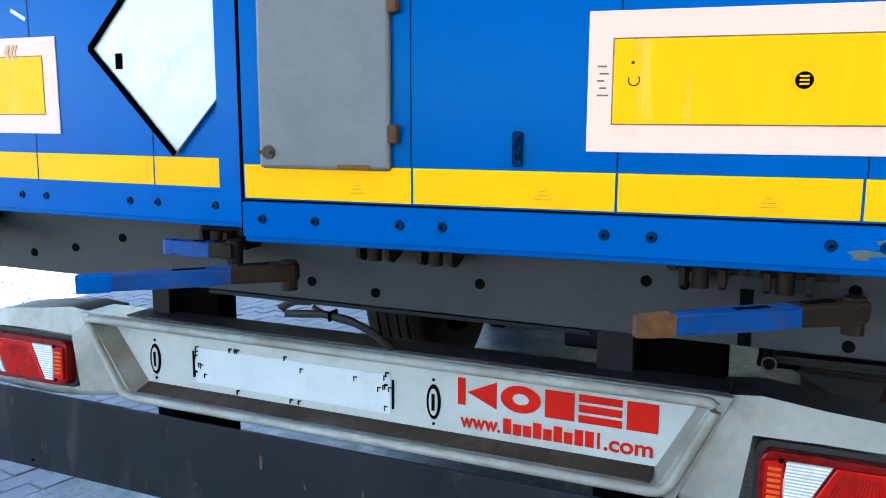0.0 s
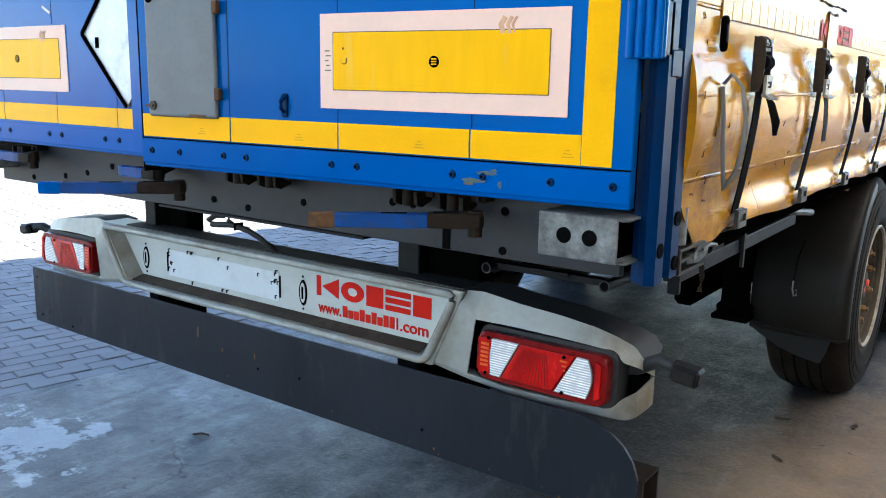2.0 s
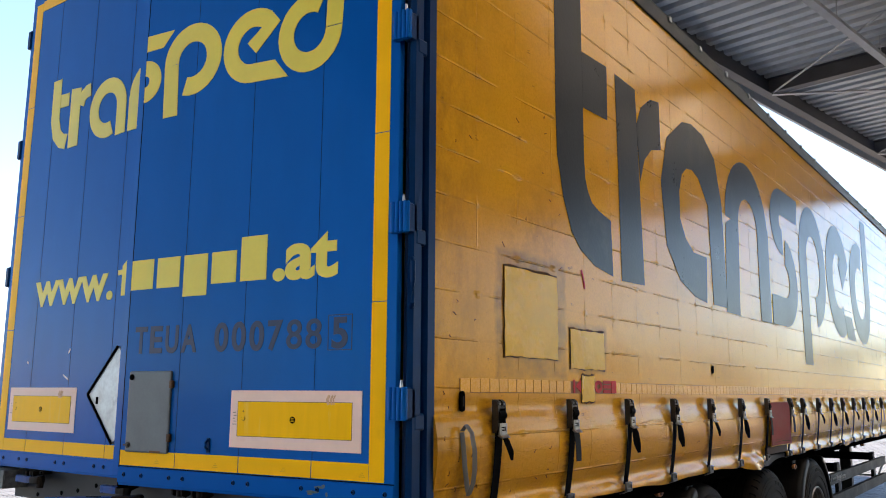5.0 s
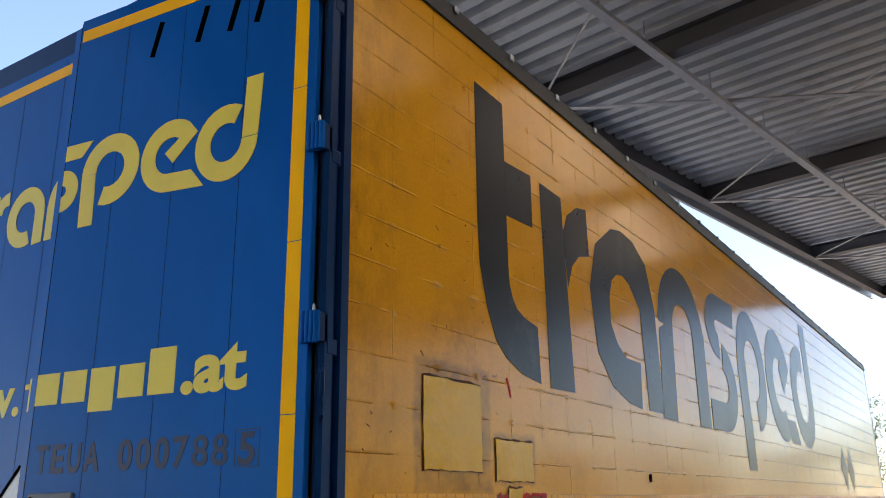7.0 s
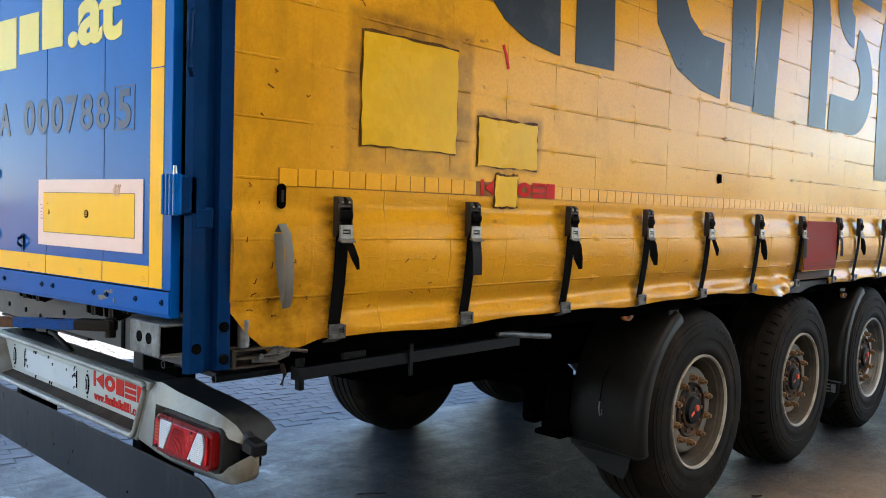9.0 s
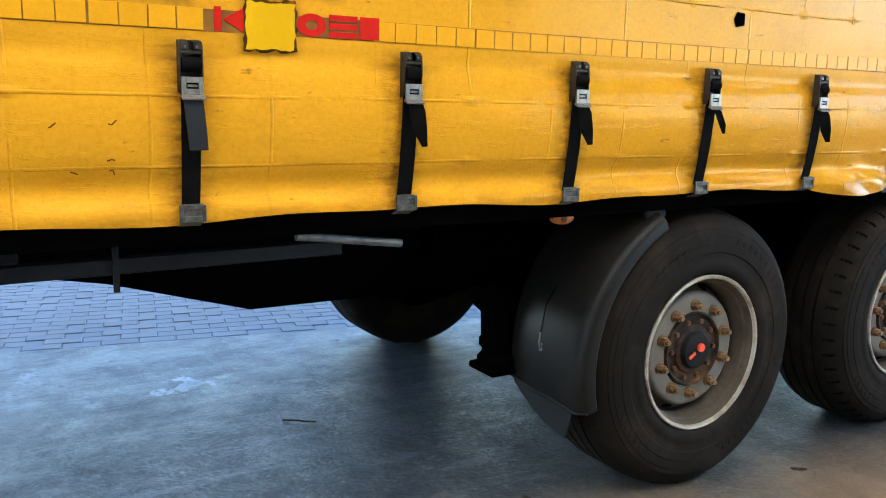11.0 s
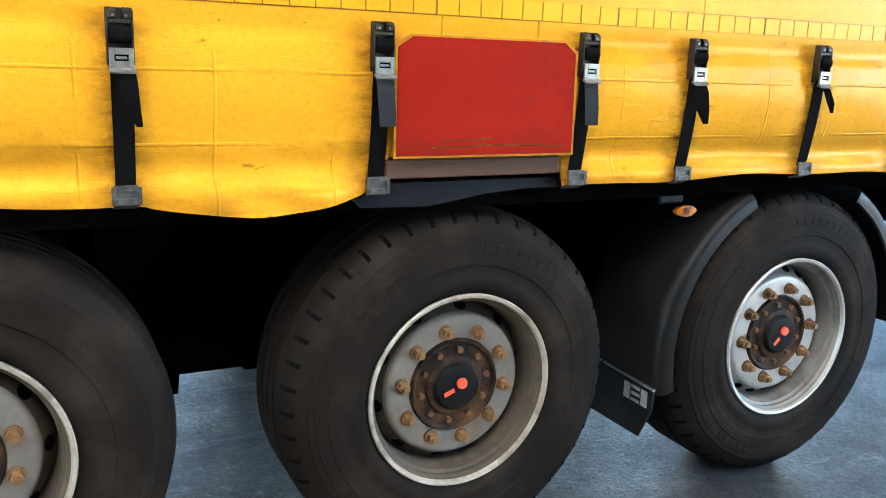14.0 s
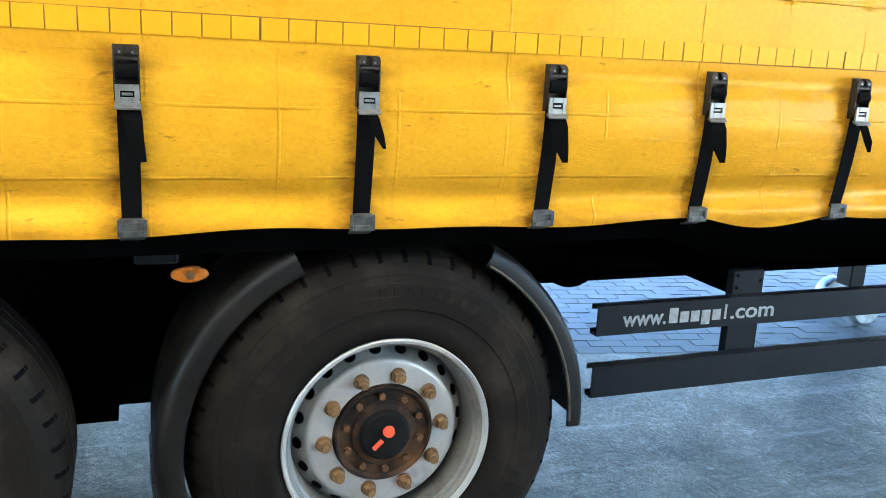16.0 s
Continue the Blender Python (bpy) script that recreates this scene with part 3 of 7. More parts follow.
    c = blend(ramp(tex(110, 3, 0.8), 0.60, 0.72, 0, 0.5), c, (0.30, 0.12, 0.004, 1))
    l.new(c, b.inputs["Base Color"])
    l.new(ramp(tex(2.6, 8, 0.68), 0.32, 0.68, 0.09, 0.20), b.inputs["Roughness"])
    b.inputs["Specular IOR Level"].default_value = 0.16
    b.inputs["Specular Tint"].default_value = (1.0, 0.68, 0.16, 1)
    add = n.new("ShaderNodeMath")
    add.operation = "MULTIPLY_ADD"
    l.new(tex(2.2, 3), add.inputs[0])
    add.inputs[1].default_value = 0.45
    crease = n.new("ShaderNodeMath")
    crease.operation = "MULTIPLY_ADD"
    l.new(times(ramp(tex(16, 7, 0.7, (0.35, 1.7, 1)), 0.54, 0.66, 0, 1), ramp(sep.outputs["Z"], 1.50, 1.56, 0.25, 0.03)), crease.inputs[0])
    crease.inputs[1].default_value = 1.0
    l.new(times(ridge.outputs[0], ramp(sep.outputs["Z"], 1.50, 1.60, 1.0, 1.7)), crease.inputs[2])
    knot = n.new("ShaderNodeMath")
    knot.operation = "MULTIPLY_ADD"
    l.new(times(times(ramp(rows_at, 0.003, 0.014, 1, 0), ramp(uprights_at, 0.004, 0.030, 1, 0)), ramp(tex(5.3, 4, 0.6), 0.44, 0.56, 0.0, 1.0)), knot.inputs[0])
    knot.inputs[1].default_value = 1.6
    l.new(crease.outputs[0], knot.inputs[2])
    l.new(knot.outputs[0], add.inputs[2])
    bp = n.new("ShaderNodeBump")
    bp.inputs["Strength"].default_value, bp.inputs["Distance"].default_value = 0.9, 0.0026
    l.new(add.outputs[0], bp.inputs["Height"])
    l.new(bp.outputs[0], b.inputs["Normal"])
    return m


M_TILEGAP = material("grimy_tile_backing", (0.20, 0.080, 0.006), 0.6, var=0.3, scale=12, dirt=(0.38, 0.15, 0.006), dirt_amount=0.4, dirt_scale=6)
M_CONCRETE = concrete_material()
M_CURTAIN = curtain_material()
M_PAVER = material("paver_concrete", (0.155, 0.158, 0.162), 0.75, var=0.22, scale=3, fine=90, bump=0.004, rand=0.09, dirt=(0.07, 0.068, 0.066), dirt_amount=0.3)
M_PAVERFAR = material("paver_concrete_far", (0.155, 0.158, 0.162), 0.75, var=0.22, scale=3, fine=90, bump=0.004, island=0.09, dirt=(0.10, 0.095, 0.09), dirt_amount=0.25)
M_JOINT = material("joint_sand", (0.11, 0.107, 0.102), 0.95, var=0.3, fine=120)


# ---- building blocks ----
def part(name, bm, mat, parent=None, label="", smooth=False):
    me = bpy.data.meshes.new(name)
    bmesh.ops.recalc_face_normals(bm, faces=bm.faces)
    bm.to_mesh(me)
    bm.free()
    me.materials.append(mat)
    if smooth:
        me.shade_smooth()
        me.set_sharp_from_angle(angle=radians(38))
    ob = new(name, me)
    ob.parent = parent
    if label:
        ob["label"] = label
    return ob


def again(ob, parent, m):
    """One more of a mesh part, on the same mesh."""
    o = new(ob.name.split(".")[0], ob.data)
    o.parent = parent
    o.matrix_basis = m
    if "label" in ob:
        o["label"] = ob["label"]
    return o


def thing(name, label, category, group="", at=(0, 0, 0)):
    e = new(name)
    e.location = at
    return tagged(e, label, category, group)


def thicken(b, t, out=None):
    """Gives an open sheet a thickness t, away from its faces' normals."""
    bmesh.ops.recalc_face_normals(b, faces=b.faces)
    if out and sum((f.normal.dot(out) for f in b.faces), 0.0) < 0:
        bmesh.ops.reverse_faces(b, faces=b.faces[:])
    b.normal_update()
    old = b.verts[:]
    shift = {v: b.verts.new(v.co - v.normal * t) for v in old}
    faces = b.faces[:]
    rim = [e for e in b.edges if e.is_boundary]
    for f in faces:
        b.faces.new([shift[v] for v in reversed(f.verts)])
    for e in rim:
        p, q = e.verts
        b.faces.new((p, q, shift[q], shift[p]))
    return b


def box(x0, x1, y0, y1, z0, z1, bevel=0.0, bm=None, seg=1):
    b = bm or bmesh.new()
    vs = [b.verts.new((x, y, z)) for x in (x0, x1) for y in (y0, y1) for z in (z0, z1)]
    fs = [b.faces.new([vs[i] for i in q]) for q in ((0, 1, 3, 2), (4, 6, 7, 5), (0, 4, 5, 1), (2, 3, 7, 6), (0, 2, 6, 4), (1, 5, 7, 3))]
    if bevel:
        bmesh.ops.bevel(b, geom=list({e for f in fs for e in f.edges}), offset=bevel, segments=seg, affect="EDGES", profile=0.5)
    return b


def prism(pts, axis, a, b_, bm=None, bevel=0.0):
    """A polygon of 2D points drawn out along an axis from a to b_. For "x" the points are (y, z), for "y" (x, z), for "z" (x, y)."""
    b = bm or bmesh.new()

    def at(p, d):
        return {"x": (d, p[0], p[1]), "y": (p[0], d, p[1]), "z": (p[0], p[1], d)}[axis]
    lo, hi = [b.verts.new(at(p, a)) for p in pts], [b.verts.new(at(p, b_)) for p in pts]
    n = len(pts)
    caps = [b.faces.new(lo), b.faces.new(hi[::-1])]
    for i in range(n):
        b.faces.new((lo[i], hi[i], hi[(i + 1) % n], lo[(i + 1) % n]))
    if bevel:
        bmesh.ops.bevel(b, geom=[e for f in caps for e in f.edges], offset=bevel, segments=2, affect="EDGES", profile=0.5)
    return b


def tube(p0, p1, r, seg=12, bm=None, r2=None, caps=True):
    b = bm or bmesh.new()
    p0, p1 = Vector(p0), Vector(p1)
    q = (p1 - p0).to_track_quat("Z", "Y")
    rings = []
    for p, rad in ((p0, r), (p1, r if r2 is None else r2)):
        rings.append([b.verts.new(p + q @ Vector((rad * math.cos(2 * math.pi * i / seg), rad * math.sin(2 * math.pi * i / seg), 0))) for i in range(seg)])
    for i in range(seg):
        b.faces.new((rings[0][i], rings[0][(i + 1) % seg], rings[1][(i + 1) % seg], rings[1][i]))
    if caps:
        b.faces.new(rings[0][::-1]), b.faces.new(rings[1])
    return b


def pipe(points, r, seg=8, bm=None, flat=1.0, up=(0, 0, 1)):
    """A bent rod through points; flat < 1 squeezes it to a band."""
    b = bm or bmesh.new()
    pts = [Vector(p) for p in points]
    rings = []
    for i, p in enumerate(pts):
        d = (pts[min(i + 1, len(pts) - 1)] - pts[max(i - 1, 0)]).normalized()
        side = d.cross(Vector(up))
        side = side.normalized() if side.length > 1e-4 else Vector((1, 0, 0))
        top = side.cross(d).normalized()
        rings.append([b.verts.new(p + side * (r * flat * math.cos(2 * math.pi * k / seg)) + top * (r * math.sin(2 * math.pi * k / seg))) for k in range(seg)])
    for a, c in zip(rings, rings[1:]):
        for k in range(seg):
            b.faces.new((a[k], a[(k + 1) % seg], c[(k + 1) % seg], c[k]))
    b.faces.new(rings[0][::-1]), b.faces.new(rings[-1])
    return b


def lathe(profile, axis_x=True, seg=48, bm=None, centre=(0, 0, 0)):
    """A profile of (along, radius) turned round the x axis."""
    b = bm or bmesh.new()
    c = Vector(centre)
    rings = [[b.verts.new(c + Vector((a, r * math.cos(2 * math.pi * i / seg), r * math.sin(2 * math.pi * i / seg)))) for i in range(seg)] for a, r in profile]
    for p, q in zip(rings, rings[1:]):
        for i in range(seg):
            b.faces.new((p[i], p[(i + 1) % seg], q[(i + 1) % seg], q[i]))
    return b


def arc(cx, cz, r, a0, a1, n=14):
    return [(cx + r * math.cos(radians(a0 + (a1 - a0) * i / n)), cz + r * math.sin(radians(a0 + (a1 - a0) * i / n))) for i in range(n + 1)]


class Rails(list):
    """An outline made of two rails of equal length, there and back."""


def sector(cx, cz, ro, ri, a0, a1, kx=1.0, n=16):
    """The outline of a piece of a ring; kx stretches it sideways."""
    pts = arc(0, 0, ro, a0, a1, n) + arc(0, 0, ri, a1, a0, n)
    return Rails((cx + kx * x, cz + z) for x, z in pts)


def ribbon(centre, width):
    """The outline of a flat stroke along a centre line of 2D points."""
    left, right = [], []
    for i, p in enumerate(centre):
        a, b_ = centre[max(i - 1, 0)], centre[min(i + 1, len(centre) - 1)]
        dx, dz = b_[0] - a[0], b_[1] - a[1]
        k = math.hypot(dx, dz)
        nx, nz = -dz / k * width / 2, dx / k * width / 2
        left.append((p[0] + nx, p[1] + nz)), right.append((p[0] - nx, p[1] - nz))
    return Rails(left + right[::-1])


def plates(polys, axis, a, b_):
    """Several flat shapes in one mesh: each outline is cut into quads or triangles and drawn out."""
    b = bmesh.new()
    for n, pts in enumerate(polys):
        lift = 0.0003 * n * (1 if b_ > a else -1)
        if axis == "y":
            lift = -0.0003 * n
        near, far = a + lift * 0.5, b_ + lift if axis == "x" else b_
        if isinstance(pts, Rails):
            half = len(pts) // 2
            for k in range(half - 1):
                prism([pts[k], pts[k + 1], pts[-2 - k], pts[-1 - k]], axis, near, far, bm=b)
            bmesh.ops.remove_doubles(b, verts=b.verts[:], dist=1e-6)
        else:
            prism(list(pts), axis, near, far, bm=b)
    bmesh.ops.triangulate(b, faces=[f for f in b.faces if len(f.verts) > 4])
    return b


def lettering(text, size, name, mat, parent, m, bold=0.0, label="", width=None):
    cu = bpy.data.curves.new(name, "FONT")
    cu.body, cu.size, cu.extrude, cu.offset = text, size, 0.0008, bold
    tmp = bpy.data.objects.new(name, cu)
    scene.collection.objects.link(tmp)
    me = bpy.data.meshes.new_from_object(tmp.evaluated_get(bpy.context.evaluated_depsgraph_get()))
    bpy.data.objects.remove(tmp)
    me.name = name
    if width:
        xs = [v.co.x for v in me.vertices]
        k, x0 = width / (max(xs) - min(xs)), min(xs)
        for v in me.vertices:
            v.co.x = (v.co.x - x0) * k
    me.materials.clear()
    me.materials.append(mat)
    ob = new(name, me)
    ob.parent = parent
    ob.matrix_basis = m
    if label:
        ob["label"] = label
    return ob


# ---- ground ----
YARD = radians(11.0)                       # the slab's edge and the canopy run at this angle to the trailer
EDGE = Vector((-3.185, 0.0, 0.0))          # a point of the slab's edge
ALONG, ACROSS = Vector((math.sin(YARD), math.cos(YARD), 0)), Vector((math.cos(YARD), -math.sin(YARD), 0))


def yard(a, c, z=0.0):
    """A point a metres along the slab's edge and c metres to the right of it."""
    p = EDGE + ALONG * a + ACROSS * c
    return (p.x, p.y, z)


def flat(quad, z0, z1):
    b = bmesh.new()
    prism([p[:2] for p in quad], "z", z0, z1, bm=b)
    return b


g = bmesh.new()
bmesh.ops.create_grid(g, x_segments=24, y_segments=24, size=1500)
for v in g.verts:
    v.co.z = -0.07
tagged(part("ground", g, M_GROUND), "pale sunlit gravel yard round the canopy", "ground", kind="structure")
tagged(part("concrete_slab", flat([yard(-16, 0), yard(-16, 20), yard(34, 20), yard(34, 0)], -0.12, 0.0), M_CONCRETE), "worn stained grey concrete slab under the canopy, some light and shade in its colour", "floor", kind="structure")
pavement = tagged(part("pavement", flat([yard(-16, -0.004), yard(-16, -30), yard(34, -30), yard(34, -0.004)], -0.10, -0.0045), M_JOINT), "grey block pavement beside the slab", "pavement", kind="structure")

# ---- canopy ----
canopy = tagged(new("canopy"), "steel canopy with a corrugated metal deck over the trailer", "canopy", kind="structure")
CZ = 6.25
C0 = Vector((0.065, 19.30, 0))             # the far left corner of the roof
CA = radians(9.7)
CL, CC = Vector((math.sin(CA), math.cos(CA), 0)), Vector((math.cos(CA), -math.sin(CA), 0))


def roof(a, c, z):
    """a metres back from the far end along the left edge, c metres to the right of the edge."""
    p = C0 - CL * a + CC * c
    return Vector((p.x, p.y, z))


def bar(p, q, w, h, bm=None):
    """A straight square bar between two points, w wide and h high."""
    b = bm or bmesh.new()
    p, q = Vector(p), Vector(q)
    d = (q - p).normalized()
    s = d.cross(Vector((0, 0, 1))).normalized() * (w / 2)
    u = s.cross(d).normalized() * (h / 2)
    vs = [b.verts.new(o + i * s + j * u) for o in (p, q) for i, j in ((-1, -1), (1, -1), (1, 1), (-1, 1))]
    for f in ((0, 1, 2, 3), (7, 6, 5, 4), (0, 4, 5, 1), (1, 5, 6, 2), (2, 6, 7, 3), (3, 7, 4, 0)):
        b.faces.new([vs[i] for i in f])
    return b


def ibeam(p, q, w, h):
    """A rolled beam of I section between two points."""
    b = bmesh.new()
    p, q = Vector(p), Vector(q)
    d = (q - p).normalized()
    s = d.cross(Vector((0, 0, 1))).normalized()
    f, t = 0.016, 0.006
    half = [(-w / 2, -h / 2), (w / 2, -h / 2), (w / 2, -h / 2 + f), (t, -h / 2 + f), (t, h / 2 - f), (w / 2, h / 2 - f), (w / 2, h / 2), (-w / 2, h / 2), (-w / 2, h / 2 - f), (-t, h / 2 - f), (-t, -h / 2 + f), (-w / 2, -h / 2 + f)]
    ends = [[b.verts.new(o + s * x + Vector((0, 0, z))) for x, z in half] for o in (p, q)]
    for k in range(12):
        b.faces.new((ends[0][k], ends[0][(k + 1) % 12], ends[1][(k + 1) % 12], ends[1][k]))
    for e in ends:
        for c in ((0, 1, 2, 11), (11, 2, 3, 10), (10, 3, 4, 9), (9, 4, 5, 8), (8, 5, 6, 7)):
            b.faces.new([e[k] for k in c])
    return b


# beyond what is seen, length and width are chosen to shape the light
LONG, WIDE = 38.0, 19.5
LIGHT0, LIGHT1 = 5.2, 9.6                   # an unseen strip of translucent sheets, added to let daylight down, runs along here


def deck_sheet(a0, a1, c0, c1):
    """Trapezoidal sheet whose ribs run across the canopy."""
    b = bmesh.new()
    pitch = 0.25
    rings = []
    for i in range(int(round((a1 - a0) / pitch))):
        for da, dz in ((0.0, 0.0), (0.085, 0.0), (0.105, 0.11), (0.23, 0.11)):
            rings.append([b.verts.new(roof(a0 + i * pitch + da, c, CZ + dz)) for c in (c0, c1)])
    for p, q in zip(rings, rings[1:]):
        b.faces.new((p[0], p[1], q[1], q[0]))
    return b


DARK = 13.25                                # from here to the far end the translucent strip is narrower
for c0, c1 in ((-0.30, 3.9), (5.2, WIDE)):
    part("roof_deck", thicken(deck_sheet(4.75, DARK, c0, c1), 0.03), M_ROOFDECK, canopy)
part("roof_deck", thicken(deck_sheet(0.0, 4.75, -0.30, WIDE), 0.03), M_ROOFDECK, canopy)
part("roof_light", deck_sheet(4.75, DARK, 3.88, 5.22), M_ADDEDROOFLIGHT, canopy, "unseen translucent roof sheet added to let daylight down")
for c0, c1 in ((-0.30, LIGHT0), (LIGHT1, WIDE)):
    part("roof_deck", thicken(deck_sheet(DARK, LONG, c0, c1), 0.03), M_ROOFDECK, canopy)
for i in range(5):
    part("roof_light", deck_sheet(DARK + i * 4.95, DARK + i * 4.95 + 4.95, LIGHT0 - 0.02, LIGHT1 + 0.02), M_ADDEDROOFLIGHT, canopy, "unseen translucent roof sheet added to let daylight down")
for i in range(9):
    a = 0.12 + i * 4.42
    if a < LONG:
        part("cross_beam", ibeam(roof(a, 0, CZ - 0.13), roof(a, WIDE, CZ - 0.13), 0.16, 0.24), M_BEAM, canopy)
part("edge_beam", ibeam(roof(0, 0.0, CZ - 0.10), roof(LONG, 0.0, CZ - 0.10), 0.14, 0.34), M_BEAM, canopy)
part("edge_trim", bar(roof(-0.05, -0.30, CZ - 0.16), roof(LONG, -0.30, CZ - 0.16), 0.05, 0.14), M_TRAY, canopy)
part("purlin_beam", ibeam(roof(0, WIDE - 0.1, CZ - 0.13), roof(LONG, WIDE - 0.1, CZ - 0.13), 0.14, 0.24), M_BEAM, canopy)
tray = bar(roof(0.1, 1.72, CZ - 0.30), roof(LONG, 1.72, CZ - 0.30), 0.10, 0.05)
part("cable_tray", tray, M_TRAY, canopy)
for i in range(24):
    a = 0.6 + i * 1.47
    part("tray_hanger", bar(roof(a, 1.72, CZ - 0.27), roof(a, 1.725, CZ), 0.012, 0.012), M_TRAY, canopy)
for i in range(8):
    a = 0.12 + i * 4.42
    part("brace_rod", tube(roof(a, 0.05, CZ - 0.24), roof(a + 4.42, 5.6, CZ - 0.24), 0.014, 8), M_TRAY, canopy)
    part("brace_bar", bar(roof(a + 4.42, 0.05, CZ - 0.26), roof(a, 5.6, CZ - 0.26), 0.07, 0.02), M_TRAY, canopy)
for a, c in ((0.2, WIDE - 0.3), (12.4, WIDE - 0.3), (24.6, WIDE - 0.3), (36.8, WIDE - 0.3)):
    p = roof(a, c, 0)
    part("column", box(p.x - 0.1, p.x + 0.1, p.y - 0.1, p.y + 0.1, 0, CZ - 0.25, 0.01), M_BEAM, canopy)

# an unseen wall, added to block low light from the canopy's right side
hw = bar(roof(-0.4, WIDE + 0.15, 2.95), roof(LONG, WIDE + 0.15, 2.95), 0.25, 5.9)
tagged(part("hall_wall", hw, M_ADDEDWALL), "unseen dark grey wall added to block low light from the right", "wall", kind="structure")

# ---- the trailer: body ----
trailer = thing("semi_trailer", "yellow curtain-side semi-trailer with blue rear doors, parked on concrete", "trailer")
W, L = 2.55, 13.66
HX, HY, SWING = -0.03, -0.02, 5.8          # hinge line and opening angle of the door that stands ajar


def hem(y):
    """The curtain's lower edge."""
    z = 1.118 + 0.006 * math.sin(y * 5.1) + 0.004 * math.sin(y * 11.3)
    if y < 0.245:
        z = 1.098 + 0.118 * (0.245 - y) / 0.12 + 0.004 * math.sin(60 * y)
    elif y < 0.5:
        z = 1.098 + 0.022 * (y - 0.245) / 0.255 + 0.006 * math.sin(42 * (y - 0.245))
    if 3.33 < y < 3.86:
        z -= 0.035 * math.sin(math.pi * (y - 3.33) / 0.53) ** 0.7
    if 3.92 <= y <= 4.45:
        z = 1.205
    if 6.4 < y < 6.85:
        z -= 0.03 * math.sin(math.pi * (y - 6.4) / 0.45)
    return z


def bulge(y, z):
    """How far the curtain stands out from the side's plane: pinched at each strap, full between, hem tucked in."""
    if z > 1.56:
        return 0.0
    near = min(abs(y - s) for s in STRAPS)
    low = min(1.0, (1.56 - z) / 0.12)
    full = min(1.0, near / 0.20)
    full = full * full * (3 - 2 * full)
    u = min(1.0, max(0.0, (1.52 - z) / 0.30))
    x = 0.019 * math.sin(math.pi * u) ** 1.3 * (0.76 + 0.24 * full) - 0.005 * math.exp(-((z - 1.500) / 0.024) ** 2)
    tuck = max(0.0, (1.27 - z) / 0.15)
    calm = min(1.0, max(0.15, (y - 0.25) / 0.5))
    x -= 0.006 * tuck ** 2
    x -= (0.017 + 0.007 * full) * calm * math.exp(-((z - 1.192 - 0.005 * math.sin(3 * y)) / 0.038) ** 2)
    x += 0.0007 * low * math.sin(85 * z + 20 * y) * math.exp(-(near / 0.06) ** 2)
    x += (0.003 + 0.004 * full) * calm * math.exp(-((z - 1.138) / 0.022) ** 2)
    if 3.33 < y < 3.86:
        k = math.sin(math.pi * (y - 3.33) / 0.53)
        x += 0.040 * tuck * k + 0.008 * tuck * math.sin(26 * (y + 1.9 * z)) * k
    return x


cb = bmesh.new()
ys = [0.125 + 0.021 * i for i in range(int((13.56 - 0.125) / 0.021) + 1)]
cols = [[cb.verts.new((-0.05, 0.127, 1.216 + (1.56 - 1.216) * k / 32 if k < 33 else 1.56 + 2.10 * (k - 32) / 8)) for k in range(41)]]
for y in ys:
    z0 = hem(y)
    zs = [z0 + (1.56 - z0) * k / 32 for k in range(33)] + [1.56 + (3.66 - 1.56) * k / 8 for k in range(1, 9)]
    cols.append([cb.verts.new((bulge(y, z), y, z)) for z in zs])
for a, b_ in zip(cols, cols[1:]):
    for i in range(len(a) - 1):
        cb.faces.new((a[i], b_[i], b_[i + 1], a[i + 1]))
thicken(cb, 0.003, Vector((1, 0, 0)))
curtain = part("curtain", cb, M_CURTAIN, trailer, "yellow tarpaulin curtain with welded lines and grime", smooth=True)
part("far_curtain", box(-W, -W + 0.004, 0.125, 13.56, 1.12, 3.66), M_CURTAIN, trailer)
part("front_wall", box(-W, 0.0, 13.56, L, 1.12, 3.70, 0.01), M_DARKBLUE, trailer)
part("floor", box(-W + 0.03, -0.05, 0.10, 13.56, 1.145, 1.20), M_BLACK, trailer)
part("side_rail", box(-0.075, -0.05, 0.14, 13.56, 1.06, 1.20), M_BLACK, trailer)
part("side_rail", box(-W + 0.05, -W + 0.075, 0.14, 13.56, 1.06, 1.20), M_BLACK, trailer)
rb = prism([(-W / 2 - 1.27, 3.70), (-W / 2 - 1.0, 3.775), (-W / 2 + 1.0, 3.775), (-W / 2 + 1.27, 3.70), (-W / 2 + 1.27, 3.69), (-W / 2 - 1.27, 3.69)], "y", 0.13, L)
part("roof", rb, M_ROOFTARP, trailer, "grey tarpaulin roof")
part("roof_rail", prism([(-0.06, 3.62), (0.012, 3.62), (0.014, 3.665), (0.004, 3.67), (0.006, 3.72), (-0.06, 3.74)], "y", 0.13, L), M_ROOFRAIL, trailer)
part("roof_rail", prism([(-W + 0.06, 3.62), (-W - 0.012, 3.62), (-W - 0.012, 3.72), (-W + 0.06, 3.74)], "y", 0.13, L), M_ROOFRAIL, trailer)
for i in range(26):
    y = 0.3 + 0.52 * i
    part("roof_clip", box(0.006, 0.018, y, y + 0.035, 3.69, 3.725, 0.004), M_GALV, trailer)

